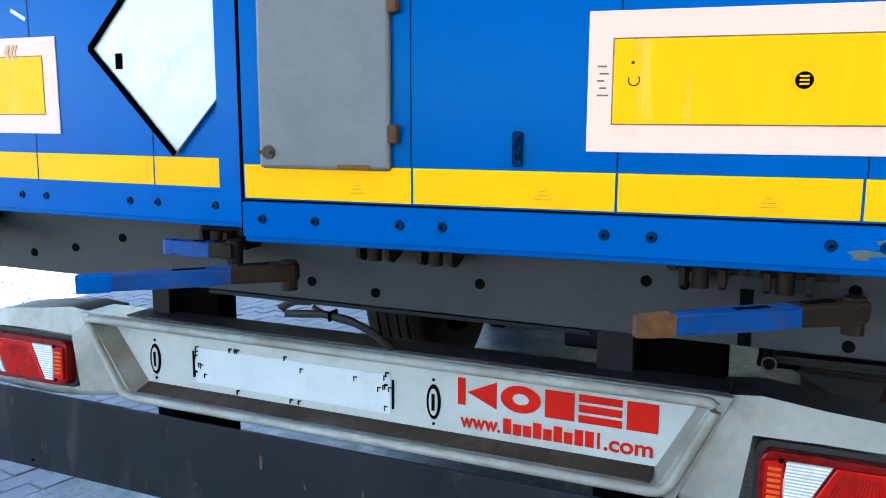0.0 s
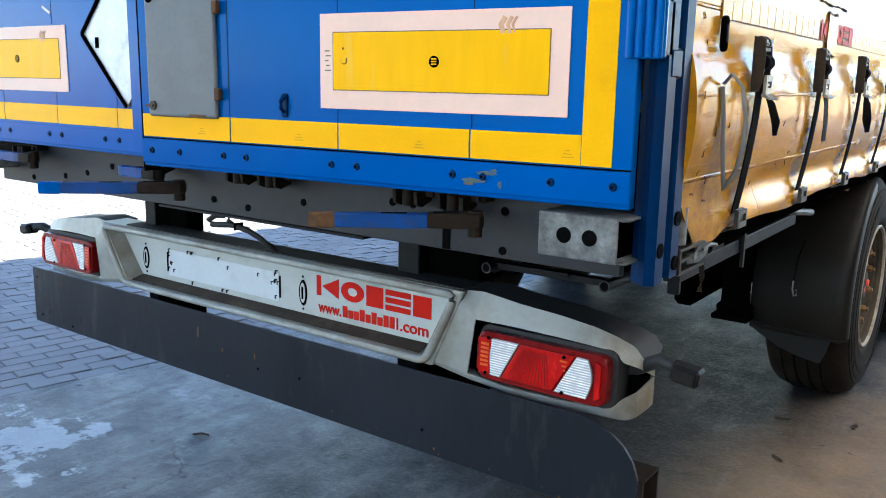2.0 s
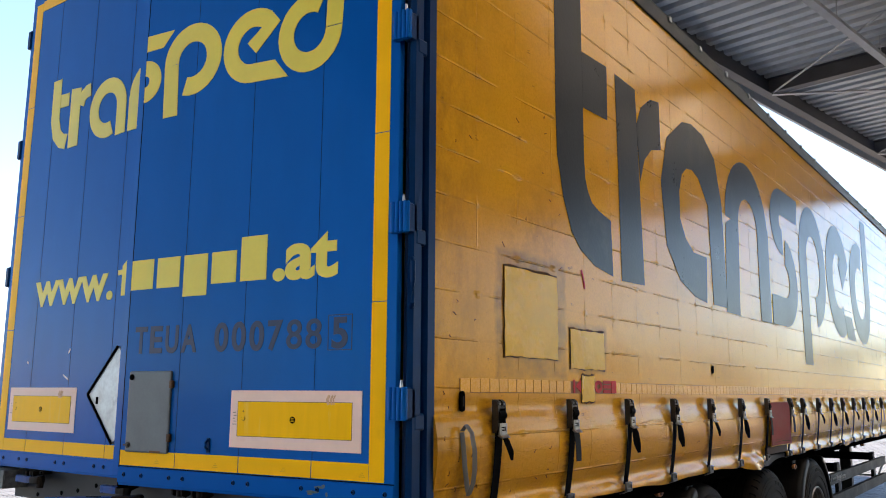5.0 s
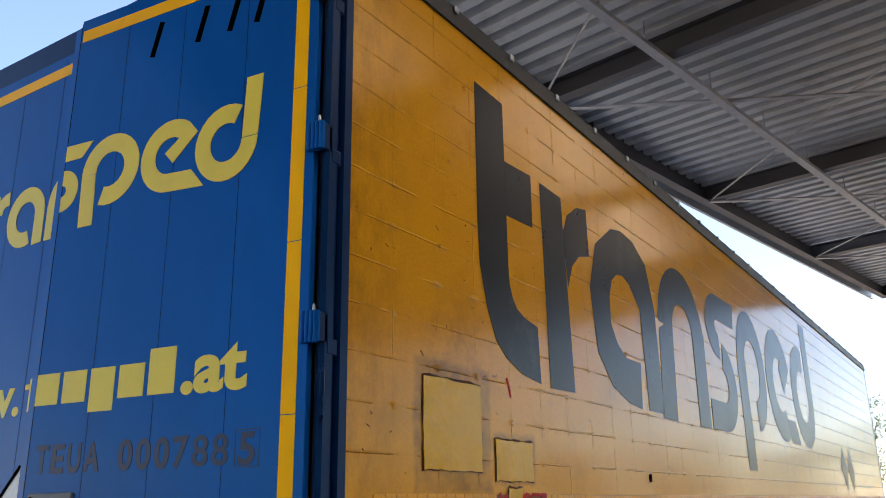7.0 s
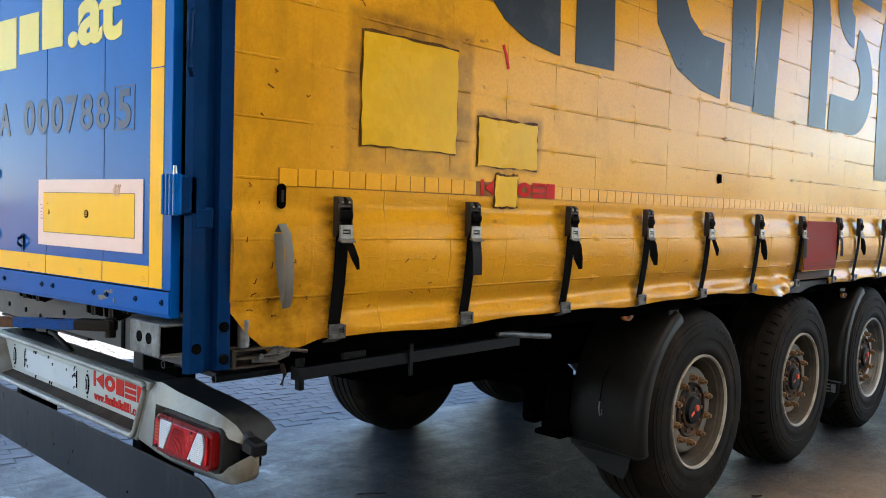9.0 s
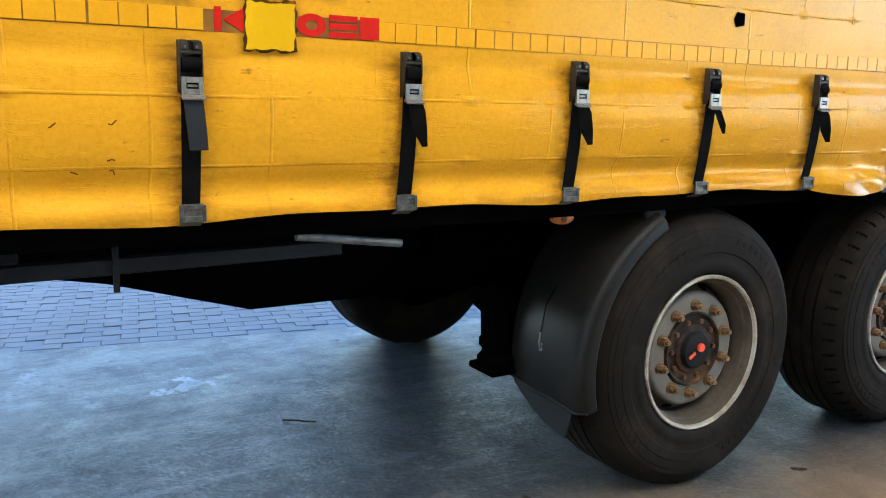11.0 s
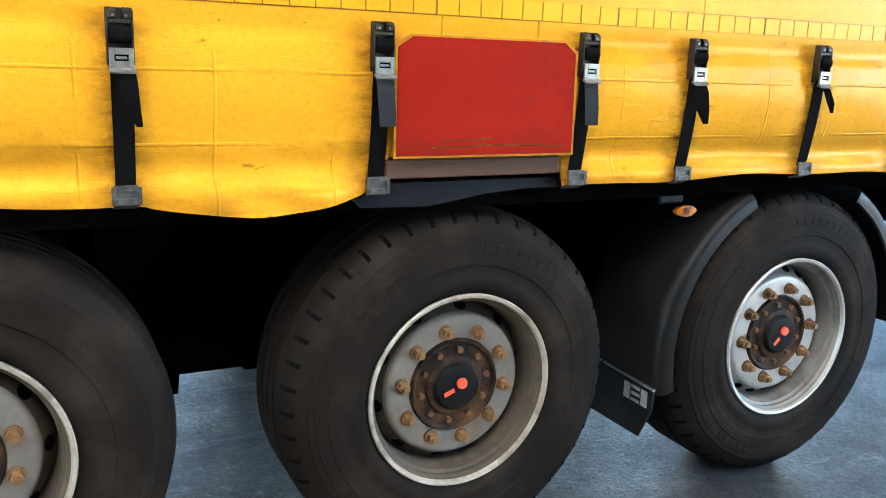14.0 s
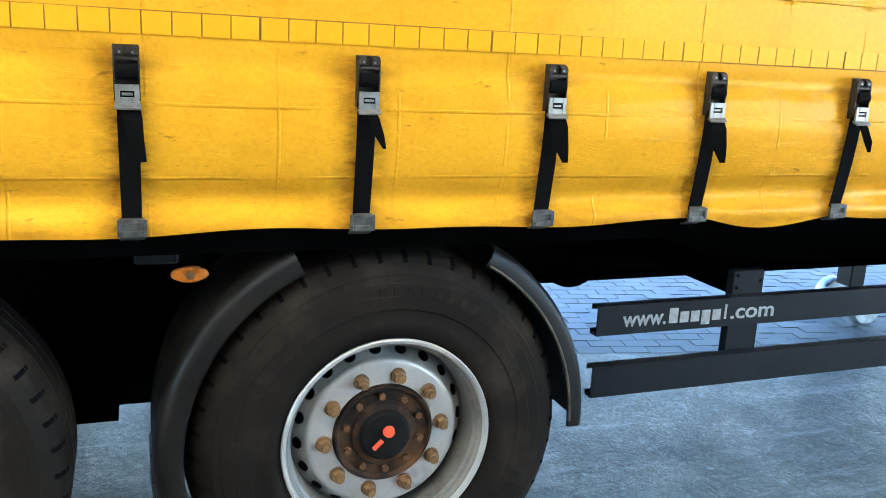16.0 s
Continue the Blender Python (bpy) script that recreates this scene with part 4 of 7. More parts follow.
# rear frame: two corner posts and a header
for side in (0, 1):
    o = (lambda x: x) if not side else (lambda x: -W - x)
    prof = [(o(-0.035), 0.02), (o(-0.012), 0.0), (o(0.004), 0.012), (o(0.004), 0.05), (o(-0.020), 0.056), (o(-0.020), 0.084), (o(0.002), 0.09), (o(0.002), 0.128), (o(-0.048), 0.128), (o(-0.048), 0.028)]
    post = part("corner_post", prism(prof, "z", 1.19 if side else 1.067, 3.70), M_DARKBLUE, trailer, "dark blue steel corner post")
    for z, y in ((1.18, 0.109), (1.095, 0.109), (1.13, 0.03)) if not side else ():
        part("bolt_hole", tube((o(-0.004), y, z), (o(0.006), y, z), 0.014, 14), M_HOLE, post)
    for z in (1.52, 2.11, 2.765, 3.36):
        hinge = part("hinge_bracket", box(min(o(-0.028), o(0.004)), max(o(-0.028), o(0.004)), -0.022, 0.03, z - 0.05, z + 0.05, 0.006), M_DARKBLUE, post)
        part("hinge_lug", box(min(o(-0.01), o(0.006)), max(o(-0.01), o(0.006)), 0.02, 0.075, z - 0.085, z - 0.03, 0.006), M_DARKBLUE, post)
part("grab_handle", pipe([(-0.004, 0.01, 1.82), (0.012, -0.004, 1.835), (0.014, -0.006, 1.90), (0.012, -0.004, 1.965), (-0.004, 0.01, 1.98)], 0.008), M_DARKBLUE, trailer)
part("header_beam", box(-W + 0.075, -0.075, 0.0, 0.126, 3.60, 3.74, 0.008), M_DARKBLUE, trailer)


# ---- rear doors ----
def tape(name, parent, x0, x1, z0, z1, y=-0.004, mat=None):
    return part(name, box(x0, x1, y - 0.0012, y, z0, z1), mat or M_TAPE, parent)


def marking_plate(parent, x0, y, z0=1.374):
    """Faded border plate with a yellow field, 565 by 195 mm, a round black mark and two rivets."""
    p = part("marking_plate", box(x0, x0 + 0.565, y - 0.0022, y, z0, z0 + 0.195, 0.0006), M_PLATE, parent, "faded pink marking plate with yellow field")
    part("plate_field", box(x0 + 0.036, x0 + 0.526, y - 0.0034, y - 0.0024, z0 + 0.040, z0 + 0.156), M_PLATEYEL, p)
    for a_, b_, c_, d_ in ((0.034, 0.528, 0.038, 0.040), (0.034, 0.528, 0.156, 0.158), (0.034, 0.036, 0.040, 0.156), (0.526, 0.528, 0.040, 0.156)):
        part("field_edge", box(x0 + a_, x0 + b_, y - 0.0030, y - 0.0024, z0 + c_, z0 + d_), M_NUT, p)
    em = part("plate_emblem", tube((x0 + 0.283, y - 0.0036, z0 + 0.098), (x0 + 0.283, y - 0.0046, z0 + 0.098), 0.0115, 20), M_BLACK, p)
    for k in range(3):
        part("emblem_bar", box(x0 + 0.277, x0 + 0.289, y - 0.0053, y - 0.0047, z0 + 0.092 + 0.005 * k, z0 + 0.0945 + 0.005 * k), M_PLATEYEL, em)
    part("plate_rivet", tube((x0 + 0.064, y - 0.0036, z0 + 0.100), (x0 + 0.064, y - 0.0060, z0 + 0.100), 0.0065, 14), M_PLATEYEL, p)
    part("rivet_rim", prism(sector(x0 + 0.064, z0 + 0.100, 0.0085, 0.0066, 150, 400, 1.0, 12), "y", y - 0.0042, y - 0.0036), M_RUST, p)
    part("plate_rivet", tube((x0 + 0.062, y - 0.0036, z0 + 0.124), (x0 + 0.062, y - 0.0046, z0 + 0.124), 0.0025, 8), M_RUST, p)
    for i in range(5):
        part("print_line", box(x0 + 0.013 + 0.003 * (i % 2), x0 + 0.029 - 0.003 * (i % 3), y - 0.0028, y - 0.0024, z0 + 0.078 + 0.010 * i, z0 + 0.0805 + 0.010 * i), M_LOOP, p)
    for dx, w in ((0.432, 0.010), (0.446, 0.007), (0.456, 0.004)):
        part("dirt_smear", prism(ribbon([(x0 + dx, z0 + 0.150), (x0 + dx - 0.006, z0 + 0.166), (x0 + dx + 0.003, z0 + 0.180)], w), "y", y - 0.0038, y - 0.0024), M_PLATESTAIN, p)
    return p


def bolt(parent, x, z, y, mat=None):
    b = tube((x, y, z), (x, y - 0.004, z), 0.0085, 12, r2=0.0065)
    tube((x, y - 0.0042, z), (x, y - 0.0052, z), 0.0035, 6, bm=b)
    part("bolt_socket", tube((x, y - 0.0053, z), (x, y - 0.0056, z), 0.0032, 6), M_HOLE, part("bolt", b, mat or M_DARKBLUE, parent))


def sign_shapes(kind, u0, u1, v0, v1, s):
    """Plain bars and rings that stand for one sign of a mark, in a box, strokes s wide."""
    w, h, cx, cz = u1 - u0, v1 - v0, (u0 + u1) / 2, (v0 + v1) / 2

    def rect(a, b_, c, d):
        return [(a, c), (b_, c), (b_, d), (a, d)]
    ring = sector(cx, cz, h / 2, h / 2 - s, 0, 360, w / h, 20)
    return {"ring": [ring],
            "tall_bar": [rect(cx - s / 2, cx + s / 2, v0, v1 + 0.38 * h)],
            "tall_slab": [rect(u0, u1, v0, v1 + 0.38 * h)],
            "low_slab": [rect(u0, u1, v0 - 0.34 * h, v1)],
            "stacked_bars": [rect(u0, u1, z, z + s * 0.9) for z in (v0, cz - s * 0.45, v1 - s * 0.9)],
            "bar_and_wedge": [rect(u0, u0 + s, v0, v1), [(u0 + 1.25 * s, cz), (u1, v0), (u1, v1)]],
            "slab": [rect(u0, u1, v0, v1)]}[kind]


def mark(parent, name, mat, kinds, x0, x1, z0, z1, surface, stroke, axis="y", gap=0.16, narrow=("tall_bar",)):
    """A printed mark as a row of flat shapes, each a part of its own."""
    sizes = [0.42 if k in narrow else (0.7 if "slab" in k else 1.0) for k in kinds]
    unit = (x1 - x0) / (sum(sizes) + gap * (len(kinds) - 1))
    u = x0
    for k, f in zip(kinds, sizes):
        polys = sign_shapes(k, u, u + f * unit, z0, z1, stroke)
        if axis == "y":
            part(name, plates(polys, "y", surface - 0.0012, surface), mat, parent)
        else:
            part(name, plates(polys, "x", surface, surface + 0.0012), mat, parent)
        u += (f + gap) * unit


# the leaf that stands ajar: local x runs to the hinge at 0, the outer face is local y = 0, outwards is -y
leaf = part("rear_door", box(-1.262, -0.008, 0.0, 0.028, 1.205, 3.60, 0.002), M_BLUE, trailer, "blue rear door leaf standing slightly ajar")
leaf.matrix_basis = pose(HX, HY, 0, 0, 0, SWING)
part("door_flange", prism([(-1.2705, 0.010), (-1.318, 0.016), (-1.330, 0.055), (-1.2705, 0.06)], "z", 1.235, 3.58), M_BLUE, leaf)
part("door_seal", box(-1.270, -1.2625, 0.004, 0.05, 1.19, 3.59), M_BLACK, leaf)
part("bottom_rail", box(-1.263, -0.008, -0.005, -0.0004, 1.214, 1.272, 0.0015), M_BLUE, leaf)
part("rail_seam", box(-1.262, -0.008, -0.0035, -0.0004, 1.2735, 1.2765), M_HOLE, leaf)
for s in (1.226, 1.13, 0.984, 0.914, 0.668, 0.601, 0.368, 0.301, 0.159, 0.039):
    bolt(leaf, -s, 1.245, -0.005)
for a, b_ in ((1.258, 0.966), (0.962, 0.655), (0.651, 0.335), (0.331, 0.1045)):
    t_ = tape("reflective_tape", leaf, -a, -b_, 1.279, 1.334, -0.0004)
    for k in range(3):
        part("tape_print", box(-a + 0.19 + 0.004 * k, -a + 0.215 - 0.004 * k, -0.0026, -0.0018, 1.292 + 0.006 * k, 1.2935 + 0.006 * k), M_TAPEPRINT, t_)
for i in range(4):
    z0 = 1.279 + i * 0.565
    tape("reflective_tape", leaf, -0.103, -0.045, z0, min(z0 + 0.562, 3.545), -0.0004)
tape("reflective_tape", leaf, -1.25, -0.105, 3.49, 3.545, -0.0004)
marking_plate(leaf, -0.698, -0.0004, 1.364)
for s in (0.966, 0.653, 0.330):
    part("panel_groove", box(-s - 0.0012, -s + 0.0012, -0.0009, -0.0003, 1.336, 3.58), M_DARKBLUE, leaf)
# smeared old paint on the bottom rail
for k, (x, z, w, h, mat) in enumerate(((-0.352, 1.236, 0.062, 0.012, M_SMEAR), (-0.318, 1.252, 0.050, 0.010, M_SMEAR), (-0.345, 1.229, 0.026, 0.006, M_SMEARDARK), (-0.285, 1.258, 0.016, 0.008, M_SMEAR), (-0.268, 1.232, 0.010, 0.018, M_SMEAR))):
    pts = [(x + w * 0.5 * (1 + math.cos(t_) * (0.86 + 0.14 * math.sin(5 * t_ + k))), z + h * 0.5 * math.sin(t_) * (0.8 + 0.2 * math.cos(3 * t_ + k))) for t_ in [2 * math.pi * i / 14 for i in range(14)]]
    part("paint_smear", prism(pts, "y", -0.0054 - 0.0002 * k, -0.0050), mat, leaf)
# steel hatch with a hinge and a turning latch
hatch = part("hatch_plate", box(-1.224, -0.996, -0.0125, -0.0004, 1.329, 1.630, 0.006, seg=2), M_GREYSHEET, leaf, "grey sheet-steel hatch plate")
part("hatch_hinge", box(-0.999, -0.983, -0.017, -0.003, 1.372, 1.400, 0.002), M_RUST, hatch)
part("hatch_hinge", box(-0.999, -0.983, -0.017, -0.003, 1.566, 1.594, 0.002), M_RUST, hatch)
lt = tube((-1.205, -0.0125, 1.355), (-1.205, -0.0165, 1.355), 0.011, 16)
box(-1.222, -1.199, -0.022, -0.0165, 1.352, 1.358, bm=lt)
part("hatch_latch", lt, M_BUCKLE, hatch)
lt = tube((-1.205, -0.0125, 1.607), (-1.205, -0.0165, 1.607), 0.011, 16)
part("hatch_latch", lt, M_BLACK, hatch)
part("hatch_scrape", box(-1.085, -1.03, -0.0135, -0.0127, 1.331, 1.338), M_RUST, hatch)
# small hook plate
hk = box(-0.806, -0.790, -0.004, -0.0004, 1.340, 1.392, 0.003)
pipe([(-0.798, -0.004, 1.385), (-0.798, -0.016, 1.376), (-0.798, -0.017, 1.362), (-0.798, -0.006, 1.352)], 0.0045, bm=hk)
part("door_hook", hk, M_DARKBLUE, leaf)
for z in (1.52, 2.11, 2.765, 3.36):
    hg = part("door_hinge", box(-0.030, 0.040, -0.014, -0.0004, z - 0.052, z + 0.052, 0.004), M_BLUE, leaf)
    for k in range(4):
        part("hinge_flute", tube((-0.020 + 0.0165 * k, -0.014, z - 0.050), (-0.020 + 0.0165 * k, -0.014, z + 0.050), 0.0075, 10), M_BLUE, hg, smooth=True)
    part("hinge_pin", tube((0.020, -0.010, z + 0.05), (0.020, -0.010, z + 0.072), 0.006, 12, r2=0.004), M_STEEL, hg)
# lock bars and levers under the leaf
def lever(parent, px, py, tx, ty, z, worn):
    def along(f):
        return (px + (tx - px) * f, py + (ty - py) * f)
    dx, dy = tx - px, ty - py
    k = math.hypot(dx, dy)
    nx, ny = -dy / k, dx / k

    def blade(stations):
        left = [(along(f)[0] + nx * w, along(f)[1] + ny * w) for f, w in stations]
        right = [(along(f)[0] - nx * w, along(f)[1] - ny * w) for f, w in stations]
        return left + right[::-1]
    lv = part("door_lever", prism(blade(((0.28, 0.018), (0.45, 0.018), (0.62, 0.015), (0.88, 0.012))), "z", z - 0.022, z + 0.006, bevel=0.004), M_LEVER, parent, "blue steel locking lever with worn paint")
    part("lever_head", prism(blade(((-0.05, 0.012), (-0.02, 0.020), (0.10, 0.021), (0.30, 0.019))), "z", z - 0.022, z + 0.008, bevel=0.005), M_DARKRUST, lv)
    part("lever_slot", prism(blade(((0.10, 0.008), (0.26, 0.007))), "z", z - 0.0232, z + 0.0092), M_HOLE, lv)
    part("lever_slot", prism(blade(((0.42, 0.006), (0.58, 0.005))), "z", z - 0.0232, z + 0.0072), M_HOLE, lv)
    part("lever_tip", prism(blade(((0.86, 0.0125), (0.97, 0.011), (1.02, 0.006))), "z", z - 0.0232, z + 0.0072, bevel=0.003), worn, lv)
    part("lock_bar", tube((px, py, z - 0.040), (px, py, z + 0.012), 0.015, 14), M_DARKRUST, lv)
    return lv


lever(trailer, -1.250, -0.075, -1.492, -0.308, 1.152, M_BLUE)
lever(trailer, -0.360, -0.030, -0.612, -0.235, 1.160, M_RUST)
# closed leaf
left = part("rear_door", box(-2.528, -1.285, -0.014, 0.014, 1.205, 3.60, 0.002), M_BLUE, trailer, "closed blue rear door leaf")
FY = -0.0144
part("bottom_rail", box(-2.528, -1.285, FY - 0.0046, FY, 1.214, 1.272, 0.0015), M_BLUE, left)
for x in (-2.50, -2.41, -2.27, -2.20, -1.96, -1.89, -1.66, -1.59, -1.45, -1.33):
    bolt(left, x, 1.245, FY - 0.0046)
for a, b_ in ((-2.43, -2.235), (-2.231, -1.915), (-1.911, -1.60), (-1.596, -1.29)):
    tape("reflective_tape", left, a, b_, 1.279, 1.334, FY)
for i in range(4):
    z0 = 1.279 + i * 0.565
    tape("reflective_tape", left, -2.492, -2.432, z0, min(z0 + 0.562, 3.545), FY)
tape("reflective_tape", left, -2.43, -1.29, 3.49, 3.545, FY)
marking_plate(left, -2.405, FY)
for x in (-2.233, -1.913, -1.598):
    part("panel_groove", box(x - 0.0012, x + 0.0012, FY - 0.0006, FY, 1.336, 3.58), M_DARKBLUE, left)
dm = part("placard_holder", prism([(-1.735, 1.54), (-1.535, 1.74), (-1.335, 1.54), (-1.535, 1.34)], "y", FY - 0.010, FY, bevel=0.002), M_GALV, left, "bare aluminium diamond placard holder")
for p, q in (((-1.735, 1.54), (-1.535, 1.74)), ((-1.735, 1.54), (-1.535, 1.34))):
    part("holder_rim", prism(ribbon([p, q], 0.010), "y", FY - 0.015, FY - 0.010), M_BLACK, dm)
part("holder_mark", box(-1.672, -1.655, FY - 0.0115, FY - 0.0102, 1.50, 1.53, 0.0004), M_BLACK, dm)
for (x, z, dx, dz) in ((-1.96, 1.625, 0.04, -0.02), (-1.93, 1.72, 0.012, 0.02), (-2.28, 1.69, 0.012, -0.01)):
    part("paint_scrape", prism(ribbon([(x, z), (x + dx, z + dz)], 0.008), "y", FY - 0.0008, FY), M_WHITEPRINT, left)
for px, tx in ((-2.05, -2.22), (-1.40, -1.55)):
    lever(trailer, px, -0.03, tx, -0.045, 1.172, M_LEVER)

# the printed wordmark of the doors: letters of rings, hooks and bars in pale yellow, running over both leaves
door_right = [
    [(-1.262, 3.006), (-1.105, 3.002), (-1.166, 2.938), (-1.262, 2.938)], sector(-1.262, 2.808, 0.090, 0.024, -90, 90, 1.05),
    sector(-0.992, 2.853, 0.150, 0.074, -108, 182, 1.05, 22), [(-1.149, 2.848), (-1.0705, 2.848), (-1.062, 2.632), (-1.142, 2.632)],
    sector(-0.672, 2.842, 0.147, 0.074, 55, 268, 1.03, 20), [(-0.680, 2.769), (-0.561, 2.763), (-0.495, 2.686), (-0.677, 2.695)], [(-0.585, 2.962), (-0.541, 2.912), (-0.655, 2.807), (-0.700, 2.855), (-0.629, 2.906)],
    sector(-0.400, 2.835, 0.151, 0.076, 62, 360, 0.97, 22), [(-0.3255, 2.838), (-0.2535, 2.838), (-0.240, 3.075), (-0.316, 3.075)],
]
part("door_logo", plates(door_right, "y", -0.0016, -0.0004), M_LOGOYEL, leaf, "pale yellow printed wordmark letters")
door_left = [
    ribbon([(-2.222, 3.068), (-2.219, 2.86), (-2.195, 2.785), (-2.150, 2.745), (-2.105, 2.735)], 0.074), [(-2.182, 2.984), (-2.106, 2.980), (-2.106, 2.914), (-2.180, 2.916)],
    [(-2.086, 2.696), (-2.002, 2.698), (-2.004, 2.984), (-2.088, 2.994)], ribbon([(-2.002, 2.895), (-1.985, 2.935), (-1.955, 2.952), (-1.920, 2.957)], 0.066),
    sector(-1.768, 2.835, 0.143, 0.072, -2, 292, 1.02, 22), [(-1.694, 2.690), (-1.620, 2.693), (-1.622, 2.834), (-1.694, 2.834)],
    [(-1.600, 2.692), (-1.526, 2.692), (-1.526, 2.850), (-1.600, 2.850)], sector(-1.455, 2.850, 0.143, 0.070, 0, 180, 1.0, 16), [(-1.384, 2.692), (-1.312, 2.692), (-1.312, 2.850), (-1.384, 2.850)],
]
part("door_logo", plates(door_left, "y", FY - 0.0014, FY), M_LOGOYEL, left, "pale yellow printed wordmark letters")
# the web line as plain blocks
mark(leaf, "web_mark", M_LOGOYEL, ("slab", "slab", "low_slab", "slab", "tall_slab"), -1.262, -0.560, 1.945, 2.062, -0.0004, 0.034, gap=0.12)
lettering(".at", 0.235, "web_print", M_LOGOYEL, leaf, pose(-0.530, -0.0008, 1.945, 90, 0, 0), bold=0.009, width=0.285)
lettering("www.", 0.235, "web_print", M_LOGOYEL, left, pose(-2.262, FY - 0.0004, 1.950, 90, 0, 0), bold=0.006, width=0.640)
part("web_mark", plates([[(-1.560, 1.955), (-1.525, 1.955), (-1.525, 2.110), (-1.560, 2.085)], [(-1.590, 2.045), (-1.510, 2.050), (-1.510, 2.072), (-1.590, 2.066)]], "y", FY - 0.0012, FY), M_LOGOYEL, left)
for k, ch in enumerate("TEUA 000788"):
    if ch != " ":
        lettering(ch, 0.14, "fleet_code", M_DIMTEXT, leaf, pose(-1.218 + 0.0845 * k, -0.0006, 1.70, 90, 0, 0), bold=0.0015 if ch == "8" else 0.004, width=0.080 if ch == "A" else 0.068)
lettering("5", 0.14, "fleet_code", M_DIMTEXT, leaf, pose(-0.263, -0.0006, 1.70, 90, 0, 0), bold=0.004, width=0.066)
for p in ([(-0.279, 1.690), (-0.179, 1.690), (-0.179, 1.693), (-0.279, 1.693)], [(-0.279, 1.805), (-0.179, 1.805), (-0.179, 1.808), (-0.279, 1.808)], [(-0.279, 1.690), (-0.276, 1.690), (-0.276, 1.808), (-0.279, 1.808)], [(-0.182, 1.690), (-0.179, 1.690), (-0.179, 1.808), (-0.182, 1.808)]):
    part("code_frame", plates([p], "y", -0.0012, -0.0004), M_DIMTEXT, leaf)
for i, x in enumerate((-0.80, -0.56, -0.40, -0.27)):
    part("number_bar", prism(ribbon([(x - 0.02, 3.30), (x + 0.02, 3.45)], 0.028), "y", -0.0012, -0.0004), M_BLACK, leaf)

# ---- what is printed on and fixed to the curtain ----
# the company wordmark letter by letter, built from bars and rings
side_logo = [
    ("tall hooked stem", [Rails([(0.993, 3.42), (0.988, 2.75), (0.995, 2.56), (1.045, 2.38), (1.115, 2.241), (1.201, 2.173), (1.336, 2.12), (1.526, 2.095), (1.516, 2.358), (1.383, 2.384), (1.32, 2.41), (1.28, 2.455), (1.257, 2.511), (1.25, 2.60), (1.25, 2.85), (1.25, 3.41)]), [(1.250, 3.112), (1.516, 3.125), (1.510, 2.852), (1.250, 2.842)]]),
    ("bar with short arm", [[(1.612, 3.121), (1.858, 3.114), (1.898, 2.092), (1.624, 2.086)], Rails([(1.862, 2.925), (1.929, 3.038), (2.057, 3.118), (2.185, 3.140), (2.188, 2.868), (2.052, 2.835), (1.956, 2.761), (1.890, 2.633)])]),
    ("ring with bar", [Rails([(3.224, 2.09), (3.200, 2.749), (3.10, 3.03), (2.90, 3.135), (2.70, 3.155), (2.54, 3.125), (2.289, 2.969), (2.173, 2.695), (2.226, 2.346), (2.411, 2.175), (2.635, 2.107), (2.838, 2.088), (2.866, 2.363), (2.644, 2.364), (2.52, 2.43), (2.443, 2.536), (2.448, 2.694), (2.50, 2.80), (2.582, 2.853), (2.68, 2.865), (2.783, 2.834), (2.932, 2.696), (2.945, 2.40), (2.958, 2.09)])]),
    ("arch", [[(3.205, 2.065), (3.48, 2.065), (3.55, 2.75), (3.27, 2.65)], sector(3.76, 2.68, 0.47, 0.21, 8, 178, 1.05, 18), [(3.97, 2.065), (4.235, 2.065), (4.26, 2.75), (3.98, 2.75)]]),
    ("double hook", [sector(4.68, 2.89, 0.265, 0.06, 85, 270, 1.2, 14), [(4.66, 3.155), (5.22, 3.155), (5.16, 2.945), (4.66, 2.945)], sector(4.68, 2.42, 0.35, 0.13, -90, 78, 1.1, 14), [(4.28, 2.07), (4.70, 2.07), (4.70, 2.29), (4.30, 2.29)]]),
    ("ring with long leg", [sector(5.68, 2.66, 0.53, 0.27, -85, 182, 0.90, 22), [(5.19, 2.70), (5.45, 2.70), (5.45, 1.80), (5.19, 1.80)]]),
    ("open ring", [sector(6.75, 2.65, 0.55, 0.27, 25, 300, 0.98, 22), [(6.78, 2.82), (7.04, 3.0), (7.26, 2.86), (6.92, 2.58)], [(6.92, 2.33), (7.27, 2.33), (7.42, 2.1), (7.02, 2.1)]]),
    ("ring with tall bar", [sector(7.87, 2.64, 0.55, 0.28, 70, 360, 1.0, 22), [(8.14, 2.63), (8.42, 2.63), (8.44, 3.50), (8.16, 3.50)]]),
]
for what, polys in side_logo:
    part("curtain_logo", plates(polys, "x", 0.0016, 0.0026), M_GREYLOGO, curtain, "dark grey printed wordmark letter, " + what)


def sheet(name, y0, y1, z0, z1, mat, label, x=0.0025, t=0.002, jag=0.006, seed=1):
    """A patch with slightly uneven edges and a puckered face."""
    rnd = random.Random(seed)
    b = bmesh.new()
    ny, nz = 10, 9
    grid = [[b.verts.new((x + t + 0.0012 * rnd.random(), y0 + (y1 - y0) * i / ny + (jag * (rnd.random() - 0.5) if i in (0, ny) else 0), z0 + (z1 - z0) * k / nz + (jag * (rnd.random() - 0.5) if k in (0, nz) else 0))) for k in range(nz + 1)] for i in range(ny + 1)]
    for i in range(ny):
        for k in range(nz):
            b.faces.new((grid[i][k], grid[i + 1][k], grid[i + 1][k + 1], grid[i][k + 1]))
    thicken(b, 0.0012, Vector((1, 0, 0)))
    return part(name, b, mat, curtain, label, smooth=True)


